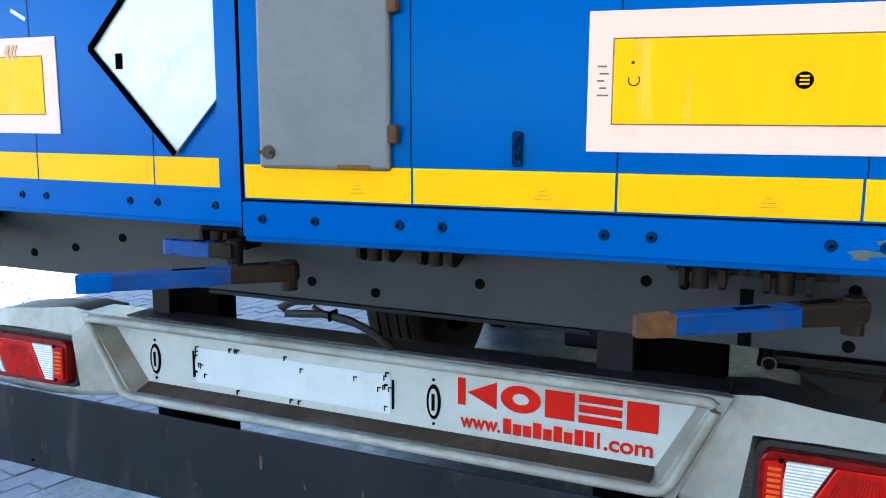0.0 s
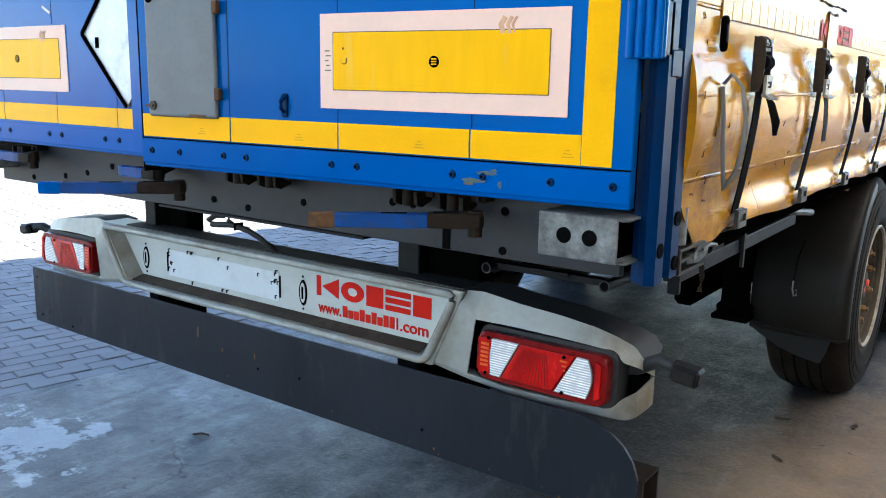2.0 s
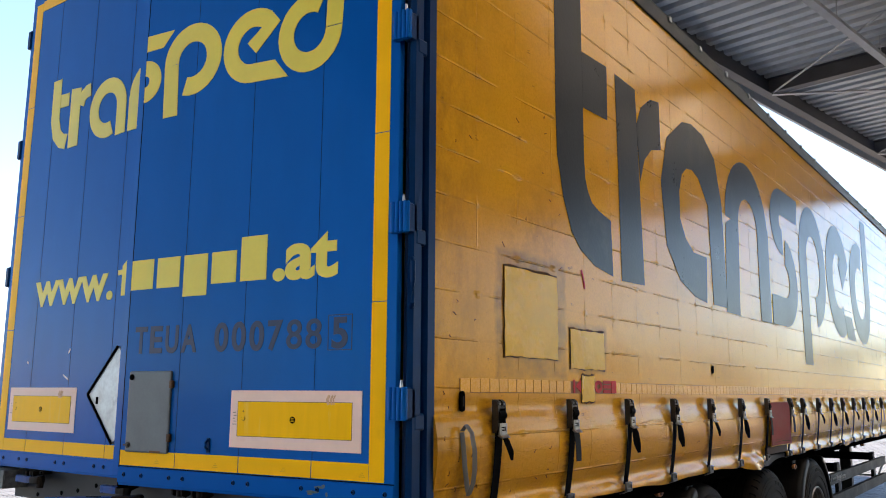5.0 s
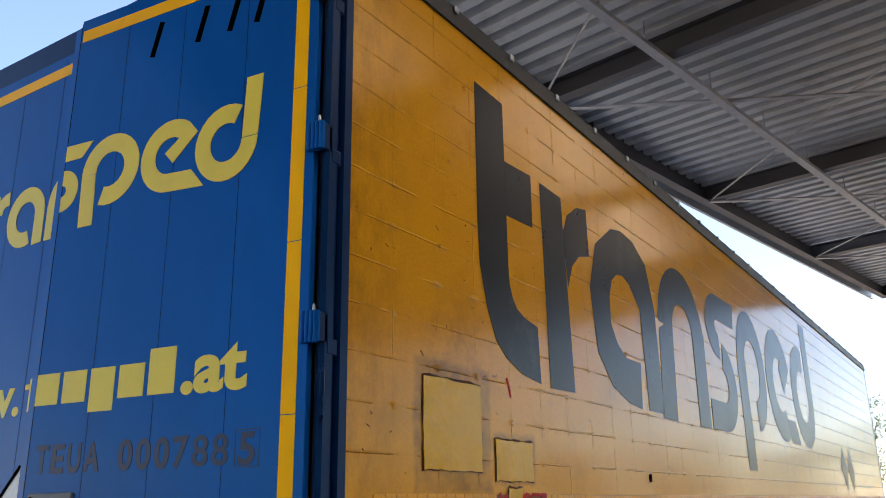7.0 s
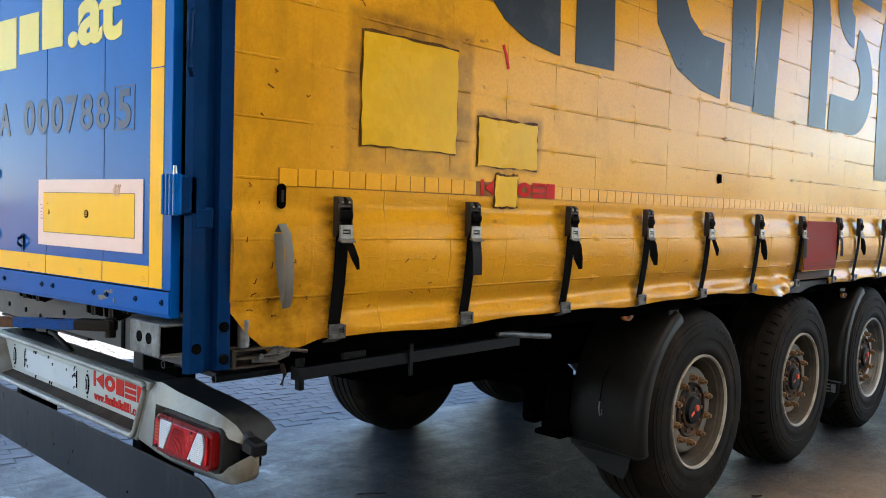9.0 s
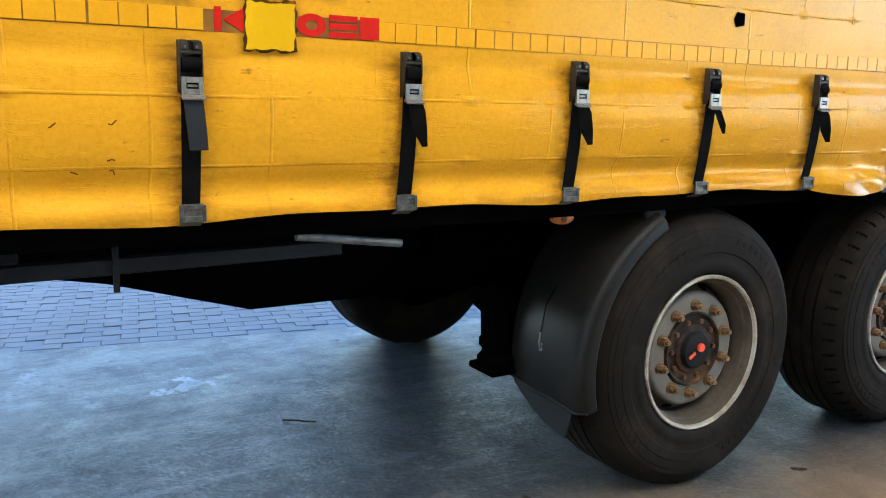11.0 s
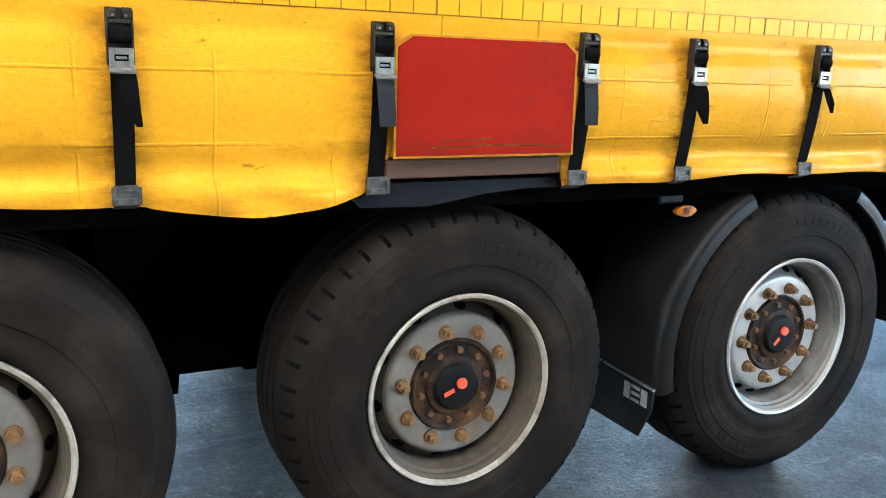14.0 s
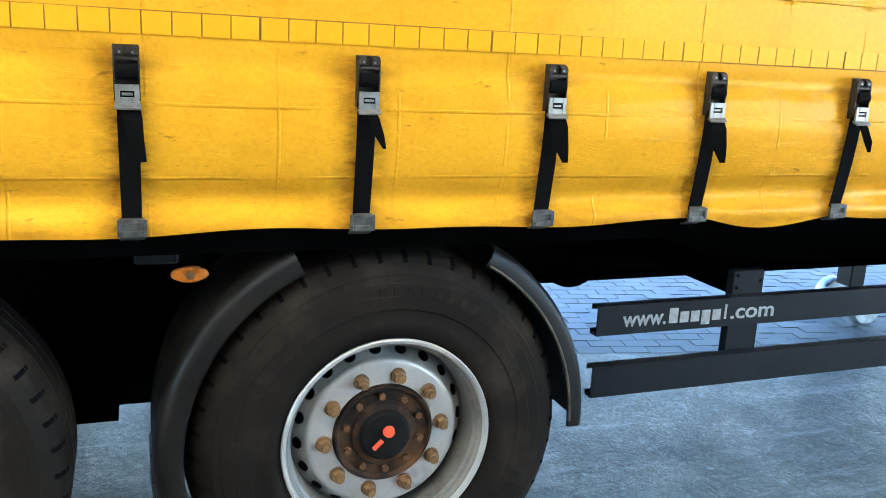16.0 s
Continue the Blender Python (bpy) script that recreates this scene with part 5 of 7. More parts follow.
M_SMUDGEDARK = material("grime_line", (0.07, 0.032, 0.007), 0.7, spec=0.04, var=0.4, scale=9, dirt=(0.25, 0.11, 0.008), dirt_amount=0.35, dirt_scale=20)
for k, (y0, y1, z0, z1) in enumerate(((0.557, 0.965, 1.690, 2.025), (1.077, 1.40, 1.658, 1.82), (1.172, 1.292, 1.520, 1.628))):
    sheet("grime_edge", y0 - 0.0045, y1 + 0.0045, z0 - 0.004, z1 + 0.008, M_SMUDGEDARK, "", x=0.0018, t=0.0008, jag=0.009, seed=30 + k)
    sheet("patch", y0, y1, z0, z1, M_PATCH, "pale yellow welded repair patch", x=0.0035, seed=40 + k)
# red wordmark by the lower edge as plain blocks, half under a patch
mark(curtain, "red_mark", M_RED, ("bar_and_wedge",), 1.098, 1.166, 1.557, 1.612, 0.0022, 0.016, axis="x")
mark(curtain, "red_mark", M_RED, ("ring", "stacked_bars", "slab"), 1.298, 1.520, 1.557, 1.612, 0.0022, 0.016, axis="x", gap=0.10)
# reflective tiles in a row
tile = None
y = 0.275
count = 0
while y < 13.45:
    if not 1.085 < y + 0.03 < 1.53:
        if tile is None:
            tile = part("reflective_tile", box(0.0, 0.0022, -0.0012, 0.0572, -0.001, 0.0475, 0.0006), material("reflective_tile_yellow", (0.68, 0.31, 0.010), 0.30, spec=0.3, tint=(1.0, 0.55, 0.05), var=0.08, rand=0.03, fine=300, bump=0.0005), curtain)
            tile.matrix_basis = pose(0.001, y, 1.556)
        else:
            again(tile, curtain, pose(0.001, y, 1.556 + 0.002 * math.sin(y * 2.1)))
        count += 1
    y += 0.0615 if count % 9 else 0.064
part("tile_backing", box(0.0003, 0.0009, 0.27, 13.45, 1.5545, 1.6045), M_TILEGAP, curtain)
# red panel and the board under it
red = bmesh.new()
pp = [(3.925, 1.212), (4.445, 1.212), (4.440, 1.474), (4.405, 1.502), (3.965, 1.502), (3.925, 1.476)]
prism(pp, "x", 0.030, 0.034, bm=red, bevel=0.001)
part("red_panel", red, M_REDPANEL, curtain, "red tarpaulin panel with scuffed lower edge")
part("panel_scuff", prism(ribbon([(4.02, 1.232), (4.20, 1.237), (4.42, 1.230)], 0.0035), "x", 0.0342, 0.0350), M_SMUDGEDARK, curtain)
part("panel_scuff", prism(ribbon([(4.05, 1.252), (4.13, 1.249), (4.19, 1.256)], 0.003), "x", 0.0342, 0.0347), M_SMUDGEDARK, curtain)
part("panel_border", prism([(3.919, 1.206), (4.453, 1.206), (4.450, 1.478), (4.409, 1.507), (3.962, 1.507), (3.919, 1.480)], "x", 0.024, 0.0298), M_BORDER, curtain)
part("side_board", box(-0.045, 0.004, 3.91, 4.43, 1.152, 1.200, 0.003), M_WOOD, trailer, "worn wooden board")
part("fender_plate", prism([(3.80, 1.135), (4.50, 1.135), (4.49, 1.105), (4.36, 1.108), (4.22, 1.098), (4.05, 1.07), (3.86, 1.075)], "x", -0.05, -0.035), M_CHASSIS, trailer)
# small marks
part("flow_arrow", plates([[(2.853, 1.672), (2.893, 1.680), (2.893, 1.720), (2.853, 1.722), (2.84, 1.698)]], "x", 0.0022, 0.0032), M_BLACK, curtain)
part("scratch", plates([ribbon([(1.195, 2.085), (1.215, 2.045), (1.225, 2.005)], 0.014)], "x", 0.0022, 0.003), M_RED, curtain)
for dy in (0.0, 0.52):
    part("black_mark", plates([[(9.75 + dy, 1.95), (10.0 + dy, 2.22), (10.26 + dy, 1.93), (10.05 + dy, 1.66)]], "x", 0.0022, 0.003), M_GREYLOGO, curtain)
for a, b_ in ((10.7, 10.95), (11.1, 11.5), (11.7, 12.3)):
    part("small_print", box(0.0022, 0.003, a, b_, 1.72, 1.735), M_GREYLOGO, curtain)
pk = part("pull_slot", prism(arc(0.276, 1.548, 0.013, 0, 180, 8) + arc(0.276, 1.505, 0.013, 180, 360, 8), "x", 0.004, 0.014, bevel=0.002), M_BLACK, curtain)
part("pull_slot", box(0.012, 0.016, 0.272, 0.280, 1.510, 1.543, 0.001), M_TAIL, pk)
lo = pipe([(0.020, 0.262, 1.43), (0.036, 0.262, 1.450), (0.056, 0.264, 1.425), (0.066, 0.266, 1.37), (0.064, 0.270, 1.31), (0.052, 0.276, 1.26), (0.030, 0.284, 1.222)], 0.014, 8, flat=0.14, up=(0, 1, 0))
pipe([(0.018, 0.262, 1.425), (0.024, 0.264, 1.37), (0.026, 0.268, 1.31), (0.028, 0.276, 1.26), (0.029, 0.284, 1.225)], 0.014, 8, flat=0.14, up=(0, 1, 0), bm=lo)
part("pull_loop", lo, M_LOOP, curtain, "worn grey webbing pull loop", smooth=True)
rnd = random.Random(4)
for i in range(46):
    yy, zz = 0.16 + 0.9 * rnd.random() ** 2, 1.2 + 1.6 * rnd.random() ** 1.5
    if 0.5 < yy and 1.66 < zz < 2.06:
        continue
    h = bulge(yy, zz)
    pts = [(yy, zz), (yy + 0.012 * rnd.random(), zz + 0.012 * (rnd.random() - 0.5)), (yy + 0.02 * rnd.random(), zz + 0.03 * (rnd.random() - 0.5))]
    if math.hypot(pts[2][0] - pts[0][0], pts[2][1] - pts[0][1]) > 0.004 and math.hypot(pts[1][0] - pts[0][0], pts[1][1] - pts[0][1]) > 0.002:
        part("scuff", plates([ribbon(pts, 0.003)], "x", h + 0.0012, h + 0.0022), M_SMUDGEDARK, curtain)

# ---- straps ----
def strap_band():
    """Webbing from the buckle down to the hook: a thin band that follows the tucked curtain."""
    b = bmesh.new()
    pts = [(0.028, 1.44), (0.024, 1.36), (0.016, 1.28), (0.006, 1.21), (-0.004, 1.15)]
    for k, (x, z) in enumerate(pts):
        for dy in (-0.0225, 0.0225):
            b.verts.new((x, dy * (1.0 - 0.06 * (k / 4)), z))
    b.verts.ensure_lookup_table()
    for k in range(4):
        b.faces.new((b.verts[2 * k], b.verts[2 * k + 1], b.verts[2 * k + 3], b.verts[2 * k + 2]))
    thicken(b, 0.003)
    return b


def buckle_frame():
    b = bmesh.new()
    for dy in (-0.0265, 0.0235):
        prism([(0.018, 1.392), (0.018, 1.528), (0.030, 1.530), (0.040, 1.520), (0.043, 1.480), (0.041, 1.415), (0.034, 1.392)], "y", dy, dy + 0.003, bm=b)
    box(0.016, 0.020, -0.026, 0.026, 1.405, 1.532, 0.001, bm=b)
    for y0, y1 in ((-0.0225, -0.0065), (0.0065, 0.0225)):
        prism([(0.028, 1.505), (0.042, 1.507), (0.041, 1.522), (0.030, 1.532), (0.022, 1.530)], "y", y0, y1, bm=b)
    box(0.034, 0.040, -0.0225, 0.0225, 1.494, 1.503, 0.001, bm=b)
    return b


def squat(b):
    """Makes buckles 120 mm tall to fit the camera's view: draws a part up towards the buckle's upper end."""
    for v in b.verts:
        v.co.z = 1.532 - (1.532 - v.co.z) * 0.83
    return b


def buckle_rivet():
    return tube((0.0405, 0, 0), (0.0440, 0, 0), 0.0034, 8, r2=0.0024)


def buckle_lever():
    """A pressed steel handle: a frame round a slot, a wider lip below."""
    b = bmesh.new()
    for y0, y1, z0, z1 in ((-0.024, -0.014, 1.386, 1.434), (0.014, 0.024, 1.386, 1.434), (-0.014, 0.014, 1.418, 1.434), (-0.014, 0.014, 1.386, 1.402)):
        box(0.042, 0.049, y0, y1, z0, z1, 0.001, bm=b)
    box(0.043, 0.047, -0.011, 0.011, 1.4065, 1.4135, 0.0008, bm=b)
    prism([(0.040, 1.386), (0.050, 1.386), (0.060, 1.376), (0.059, 1.372), (0.042, 1.380)], "y", -0.026, 0.026, bm=b)
    return b


def tail(kind):
    pts = {0: [(0.046, 0.004, 1.407), (0.052, 0.008, 1.382), (0.056, 0.014, 1.332), (0.058, 0.028, 1.290)],
           1: [(0.046, 0.0, 1.407), (0.050, 0.002, 1.382), (0.052, 0.006, 1.332), (0.050, 0.010, 1.287)],
           2: [(0.046, 0.004, 1.407), (0.054, 0.010, 1.392), (0.064, 0.022, 1.352), (0.060, 0.036, 1.322)]}[kind]
    b = bmesh.new()
    w = {0: 0.020, 1: 0.022, 2: 0.012}[kind]
    rows = []
    for k, (x, dy, z) in enumerate(pts):
        t = 0.5 * k / 3 * (kind != 1)
        e = w * ((1.0, 1.0, 0.82, 0.30) if kind != 1 else (1.0, 1.0, 1.0, 0.95))[k]
        rows.append([b.verts.new((x + s * e * math.sin(t * 2), dy + s * e * math.cos(t), z + 0.3 * s * e * t)) for s in (-1, 1)])
    for p, q in zip(rows, rows[1:]):
        b.faces.new((p[0], p[1], q[1], q[0]))
    thicken(b, 0.002)
    return b


def hook_clip():
    """A pressed hook: a framed plate over the webbing, bent in under the hem."""
    b = bmesh.new()
    for y0, y1, z0, z1 in ((-0.031, -0.022, 1.118, 1.158), (0.022, 0.031, 1.118, 1.158), (-0.022, 0.022, 1.148, 1.158), (-0.022, 0.022, 1.118, 1.132)):
        box(0.012, 0.018, y0, y1, z0, z1, 0.001, bm=b)
    prism([(0.008, 1.120), (0.013, 1.119), (-0.020, 1.104), (-0.024, 1.108)], "y", -0.026, 0.026, bm=b)
    box(0.006, 0.012, -0.026, 0.026, 1.116, 1.160, 0.001, bm=b)
    return b


first = {}
for i, y in enumerate(STRAPS):
    m = pose(0, y, 0, 0, 0, 0)
    kind = (0, 1, 0, 0, 2, 0, 1, 1, 0, 2, 0, 0, 2, 0, 0, 1)[i % 16] if i else 2
    if i == 0:
        s0 = part("strap", strap_band(), M_STRAP, trailer, "black webbing curtain strap with steel buckle")
        s0.matrix_basis = m
        first["buckle"] = part("buckle", squat(buckle_frame()), M_BUCKLE, s0)
        first["spool"] = part("buckle_webbing", tube((0.034, -0.0215, 1.477), (0.034, 0.0215, 1.477), 0.017, 14), M_STRAP, s0, smooth=True)
        first["lever"] = part("buckle_lever", squat(buckle_lever()), M_HANDLE, s0, "worn bare steel lever")
        first["clip"] = part("strap_hook", hook_clip(), M_HOOK, s0, "dull galvanised hook")
        first["rivet"] = part("buckle_rivet", buckle_rivet(), M_HANDLE, s0)
        first["rivet"].matrix_basis = pose(0, -0.013, 1.516)
        again(first["rivet"], s0, pose(0, 0.013, 1.516))
        first["t2"] = part("strap_tail", tail(2), M_STRAP, s0, smooth=True)
        continue
    s = again(s0, trailer, m)
    for key in ("buckle", "spool", "lever", "clip"):
        again(first[key], s, Matrix())
    for dy in (-0.013, 0.013):
        again(first["rivet"], s, pose(0, dy, 1.516))
    key = "t%d" % kind
    if key in first:
        again(first[key], s, Matrix())
    else:
        first[key] = part("strap_tail", tail(kind), M_TAIL if kind == 1 else M_STRAP, s, smooth=True)

# ---- wheels ----
HUBS = [2.88, 4.185, 5.497]
HZ = 0.522


def tyre_mesh(worn):
    """385 mm tyre: rounded sidewalls with rings and raised bars, a ribbed tread with shoulder notches."""
    prof = [(-0.375, 0.286), (-0.383, 0.33), (-0.388, 0.40), (-0.384, 0.455), (-0.366, 0.495), (-0.345, 0.513)]
    xs = [-0.345, -0.30, -0.298, -0.288, -0.286, -0.245, -0.243, -0.233, -0.231, -0.19, -0.188, -0.178, -0.176, -0.135, -0.133, -0.123, -0.121, -0.075]
    for i, x in enumerate(xs[1:-1]):
        groove = (i % 4) in (1, 2)
        prof.append((x, 0.515 if groove else 0.527))
    prof += [(-0.072, 0.515), (-0.052, 0.503), (-0.030, 0.468), (-0.0285, 0.464), (-0.0235, 0.462), (-0.021, 0.445), (-0.0185, 0.443), (-0.016, 0.41), (-0.0135, 0.408), (-0.013, 0.375), (-0.016, 0.372), (-0.019, 0.34), (-0.017, 0.336), (-0.022, 0.308), (-0.030, 0.292), (-0.05, 0.281)]
    b = lathe(prof, seg=198)
    for v in b.verts:
        if v.co.z < -0.512:
            v.co.z = -0.522 + (v.co.z + 0.522) * 0.1
    return b


def shoulder_notches():
    """Short dark cuts along the tread's outer edge."""
    b = bmesh.new()
    cuts = [(k, ((-0.085, 0.5195), (-0.066, 0.5125), (-0.050, 0.5030), (-0.045, 0.4945), (-0.045, 0.482), (-0.085, 0.505)), 0.0060) for k in range(46)]
    for k, shape, half in cuts:
        q = Matrix.Rotation(2 * math.pi * k / 46, 4, "X")
        c = [q @ Vector((x, r, t)) for x, r in shape for t in (-half, half)]
        vs = [b.verts.new(p) for p in c]
        n = 6
        for m in range(n):
            a, d = 2 * m, 2 * ((m + 1) % n)
            b.faces.new((vs[a], vs[a + 1], vs[d + 1], vs[d]))
        b.faces.new([vs[2 * m] for m in range(n)])
        b.faces.new([vs[2 * m + 1] for m in range(n)][::-1])
    return b


def side_bars(b=None):
    """Raised writing on the sidewall, too worn to read, as bars."""
    b = bmesh.new()
    for a0, n, r in ((35, 8, 0.405), (205, 5, 0.405), (110, 5, 0.385), (290, 6, 0.39)):
        for k in range(n):
            a = radians(a0 + k * 5.2)
            q = Matrix.Rotation(a, 4, "X")
            vs = box(-0.020, -0.0148 if r > 0.4 else -0.0123, r + (0.006 if r > 0.4 else -0.004), r + 0.030, -0.010, 0.010, 0.001)
            vs.transform(q)
            tmp = bpy.data.meshes.new("tmp")
            vs.to_mesh(tmp)
            b.from_mesh(tmp)
            bpy.data.meshes.remove(tmp)
            vs.free()
    return b


def disc_mesh():
    """Steel wheel disc: a flat bolt flange near the outer face, a sloping ring behind it."""
    return lathe([(-0.1000, 0.2185), (-0.0900, 0.215), (-0.0840, 0.207), (-0.0830, 0.200), (-0.0830, 0.143), (-0.0960, 0.141)], seg=72)


def disc_slope():
    """The ring that falls back from the flange to the barrel."""
    return lathe([(-0.1540, 0.2535), (-0.1500, 0.248), (-0.1330, 0.241), (-0.1050, 0.222), (-0.1002, 0.2186)], seg=72)


def rim_ring():
    return lathe([(-0.055, 0.281), (-0.036, 0.2895), (-0.024, 0.2905), (-0.020, 0.287), (-0.022, 0.279), (-0.032, 0.275)], seg=72)


def rim_barrel():
    return lathe([(-0.032, 0.275), (-0.040, 0.2735), (-0.046, 0.2675), (-0.058, 0.2665), (-0.064, 0.2585), (-0.092, 0.2575), (-0.098, 0.2540), (-0.13, 0.2530), (-0.30, 0.250)], seg=72)


def hub_mesh():
    return lathe([(-0.1060, 0.143), (-0.0780, 0.1405), (-0.0720, 0.137), (-0.0730, 0.131), (-0.0840, 0.124)], seg=48)


def hub_face():
    return lathe([(-0.0840, 0.1245), (-0.0840, 0.094), (-0.0740, 0.088), (-0.0720, 0.074), (-0.0680, 0.071), (-0.0680, 0.06)], seg=48)


def cap_mesh():
    return lathe([(-0.0760, 0.073), (-0.0630, 0.071), (-0.0550, 0.063), (-0.0520, 0.03), (-0.0520, 0.0005)], seg=36)


def nut_mesh():
    b = tube((-0.0840, 0, 0), (-0.0770, 0, 0), 0.0225, 16, r2=0.021)
    tube((-0.0770, 0, 0), (-0.0560, 0, 0), 0.0175, 6, bm=b, r2=0.0165)
    tube((-0.0560, 0, 0), (-0.0440, 0, 0), 0.0105, 10, bm=b, r2=0.0095)
    return b


def small_bolt():
    return tube((-0.0850, 0, 0), (-0.0720, 0, 0), 0.0095, 6)


def hand_hole(r):
    n_ = Vector((0.555, 0.83, 0))
    c = Vector((-0.1190, 0.2315, 0))
    return tube(c - n_ * 0.004, c + n_ * 0.0035, r, 16)


proto = {}
for side in (0, 1):
    for i, hy in enumerate(HUBS):
        m = pose(-0.025, hy, HZ) if not side else pose(-W + 0.025, hy, HZ, 0, 0, 180)
        m = m @ pose(0, 0, 0, (0, 11, 23)[i], 0, 0)
        silver = i == 2
        key = ("rim", silver)
        if key not in proto:
            wheel = part("wheel", disc_mesh(), M_RIMSILVER if silver else M_RIM, trailer, "silver steel wheel" if silver else "grey steel wheel with rusty hub", smooth=True)
            wheel.matrix_basis = m
            proto[key] = wheel
        else:
            wheel = again(proto[key], trailer, m)
        back_turn = pose(0, 0, 0, -(0, 11, 23)[i], 0, 0)

        def sub(k, make, mat, mm=Matrix(), label="", smooth=True):
            if k in proto:
                return again(proto[k], wheel, mm)
            o = part(k[0], make(), mat, wheel, label, smooth)
            o.matrix_basis = mm
            proto[k] = o
            return o
        sub(("tyre", i == 0), lambda: tyre_mesh(i == 0), M_RUBBER, back_turn, "black rubber tyre")
        if i:
            tagged(sub(("tread_notch", 0), shoulder_notches, M_HOLE, back_turn, smooth=False), kind="stuff")
        sub(("rim_edge", silver), rim_ring, M_RIMSILVER if silver else M_RIMEDGE)
        sub(("rim_barrel", silver), rim_barrel, M_BARRELSILVER if silver else M_BARREL)
        sub(("disc_slope", silver), disc_slope, M_RIMSILVER if silver else M_BARREL)
        sub(("hub", 0), hub_mesh, M_HUBFACE)
        sub(("hub_face", 0), hub_face, M_HUBFACE)
        sub(("hub_cap", 0), cap_mesh, M_HUBCAP)
        sub(("cap_button", 0), lambda: tube((-0.052, 0.0, 0.0), (-0.043, 0.0, 0.0), 0.0165, 16, r2=0.015), M_ORANGERED, pose(0, 0.012, 0.012))
        sub(("cap_mark", 0), lambda: plates([[(-0.048, -0.006), (-0.014, -0.006), (-0.014, 0.007), (-0.048, 0.007)]], "x", -0.0518, -0.0505), M_ORANGERED, pose(0, 0.0, 0.0, (30, 10, 20)[i], 0, 0), smooth=False)
        if not side:
            tagged(sub(("tyre_writing", 0), side_bars, M_RUBBER, smooth=False), kind="stuff")
        if not side:
            for k in range(10):
                a = radians(36 * k + 18)
                sub(("wheel_nut", 0), nut_mesh, M_NUT, pose(0, 0.1675 * math.cos(a), 0.1675 * math.sin(a)), smooth=False)
                sub(("hub_bolt", 0), small_bolt, M_RUST, pose(0, 0.108 * math.cos(a + 0.3), 0.108 * math.sin(a + 0.3)), smooth=False)
                sub(("hand_hole", silver), lambda: hand_hole(0.0165 if silver else 0.019), M_HOLE, pose(0, 0, 0, 36 * k, 0, 0), smooth=False)
                if silver:
                    sub(("hand_hole", silver), None, M_HOLE, pose(0, 0, 0, 36 * k + 18, 0, 0), smooth=False)

# ---- running gear ----
for hy in HUBS:
    part("axle", tube((-0.14, hy, HZ), (-W + 0.14, hy, HZ), 0.066, 20), M_BLACK, trailer, smooth=True)
    for bx in (-0.52, -W + 0.52):
        part("brake_drum", tube((bx + 0.14, hy, HZ), (bx - 0.02, hy, HZ), 0.19, 24), M_BLACK, trailer, smooth=True)
    for bx in (-0.78, -W + 0.78):
        bel = lathe([(0.0, 0.075), (0.10, 0.080), (0.13, 0.115), (0.18, 0.135), (0.23, 0.122), (0.27, 0.135), (0.33, 0.130), (0.36, 0.09)], seg=24)
        bel.transform(Matrix.Translation((bx, hy - 0.40, 0.46)) @ Matrix.Rotation(radians(-90), 4, "Y"))
        part("air_bellow", bel, M_BLACK, trailer, smooth=True)
        part("trailing_arm", box(bx - 0.05, bx + 0.05, hy - 0.48, hy + 0.55, 0.40, 0.47, 0.02), M_BLACK, trailer)
        part("arm_hanger", prism([(hy + 0.36, 0.80), (hy + 0.66, 0.80), (hy + 0.62, 0.36), (hy + 0.44, 0.36)], "x", bx - 0.06, bx + 0.06), M_BLACK, trailer)
for bx in (-0.72, -W + 0.72):
    part("main_beam", ibeam((bx, 0.50, 1.09), (bx, 2.15, 1.09), 0.14, 0.11), M_BLACK, trailer)
    part("main_beam", ibeam((bx, 2.15, 0.96), (bx, 8.7, 0.96), 0.14, 0.40), M_BLACK, trailer)
    part("main_beam", ibeam((bx, 8.7, 1.06), (bx, 13.4, 1.06), 0.14, 0.20), M_BLACK, trailer)
for i in range(14):
    y = 0.55 + 0.95 * i
    part("cross_member", box(-W + 0.08, -0.08, y, y + 0.06, 1.07, 1.145), M_BLACK, trailer)
# black plates added to fill the dark underbody; the first follows the beam's edge
bp_ = prism([(0.55, 1.10), (1.965, 1.084), (1.965, 0.732), (1.36, 0.735), (0.93, 0.86), (0.55, 0.93)], "x", -0.60, -0.585)
prism([(2.055, 1.083), (3.2, 1.07), (3.2, 0.725), (2.055, 0.7315)], "x", -0.60, -0.585, bm=bp_)
prism([(1.965, 1.084), (2.055, 1.083), (2.055, 0.952), (2.036, 0.970), (1.965, 0.973)], "x", -0.60, -0.585, bm=bp_)
prism([(1.965, 0.732), (1.965, 0.892), (1.972, 0.872), (1.988, 0.858), (2.010, 0.853), (2.032, 0.858), (2.048, 0.872), (2.055, 0.892), (2.055, 0.7315)], "x", -0.60, -0.585, bm=bp_)
bmesh.ops.triangulate(bp_, faces=[f for f in bp_.faces if len(f.verts) > 4])
part("belly_plate", bp_, M_BLACK, trailer)
part("air_line", pipe([(-0.66, 1.70, 0.905), (-0.665, 1.98, 0.918), (-0.66, 2.03, 0.928), (-0.66, 2.30, 0.94)], 0.008), M_BLACK, trailer)
part("belly_plate", prism([(3.25, 1.07), (6.3, 1.07), (6.1, 0.66), (5.6, 0.50), (4.9, 0.47), (3.3, 0.48)], "x", -0.60, -0.585), M_BLACK, trailer)
part("air_tank", tube((-0.9, 6.5, 0.80), (-1.65, 6.5, 0.80), 0.14, 24), M_BLACK, trailer, smooth=True)
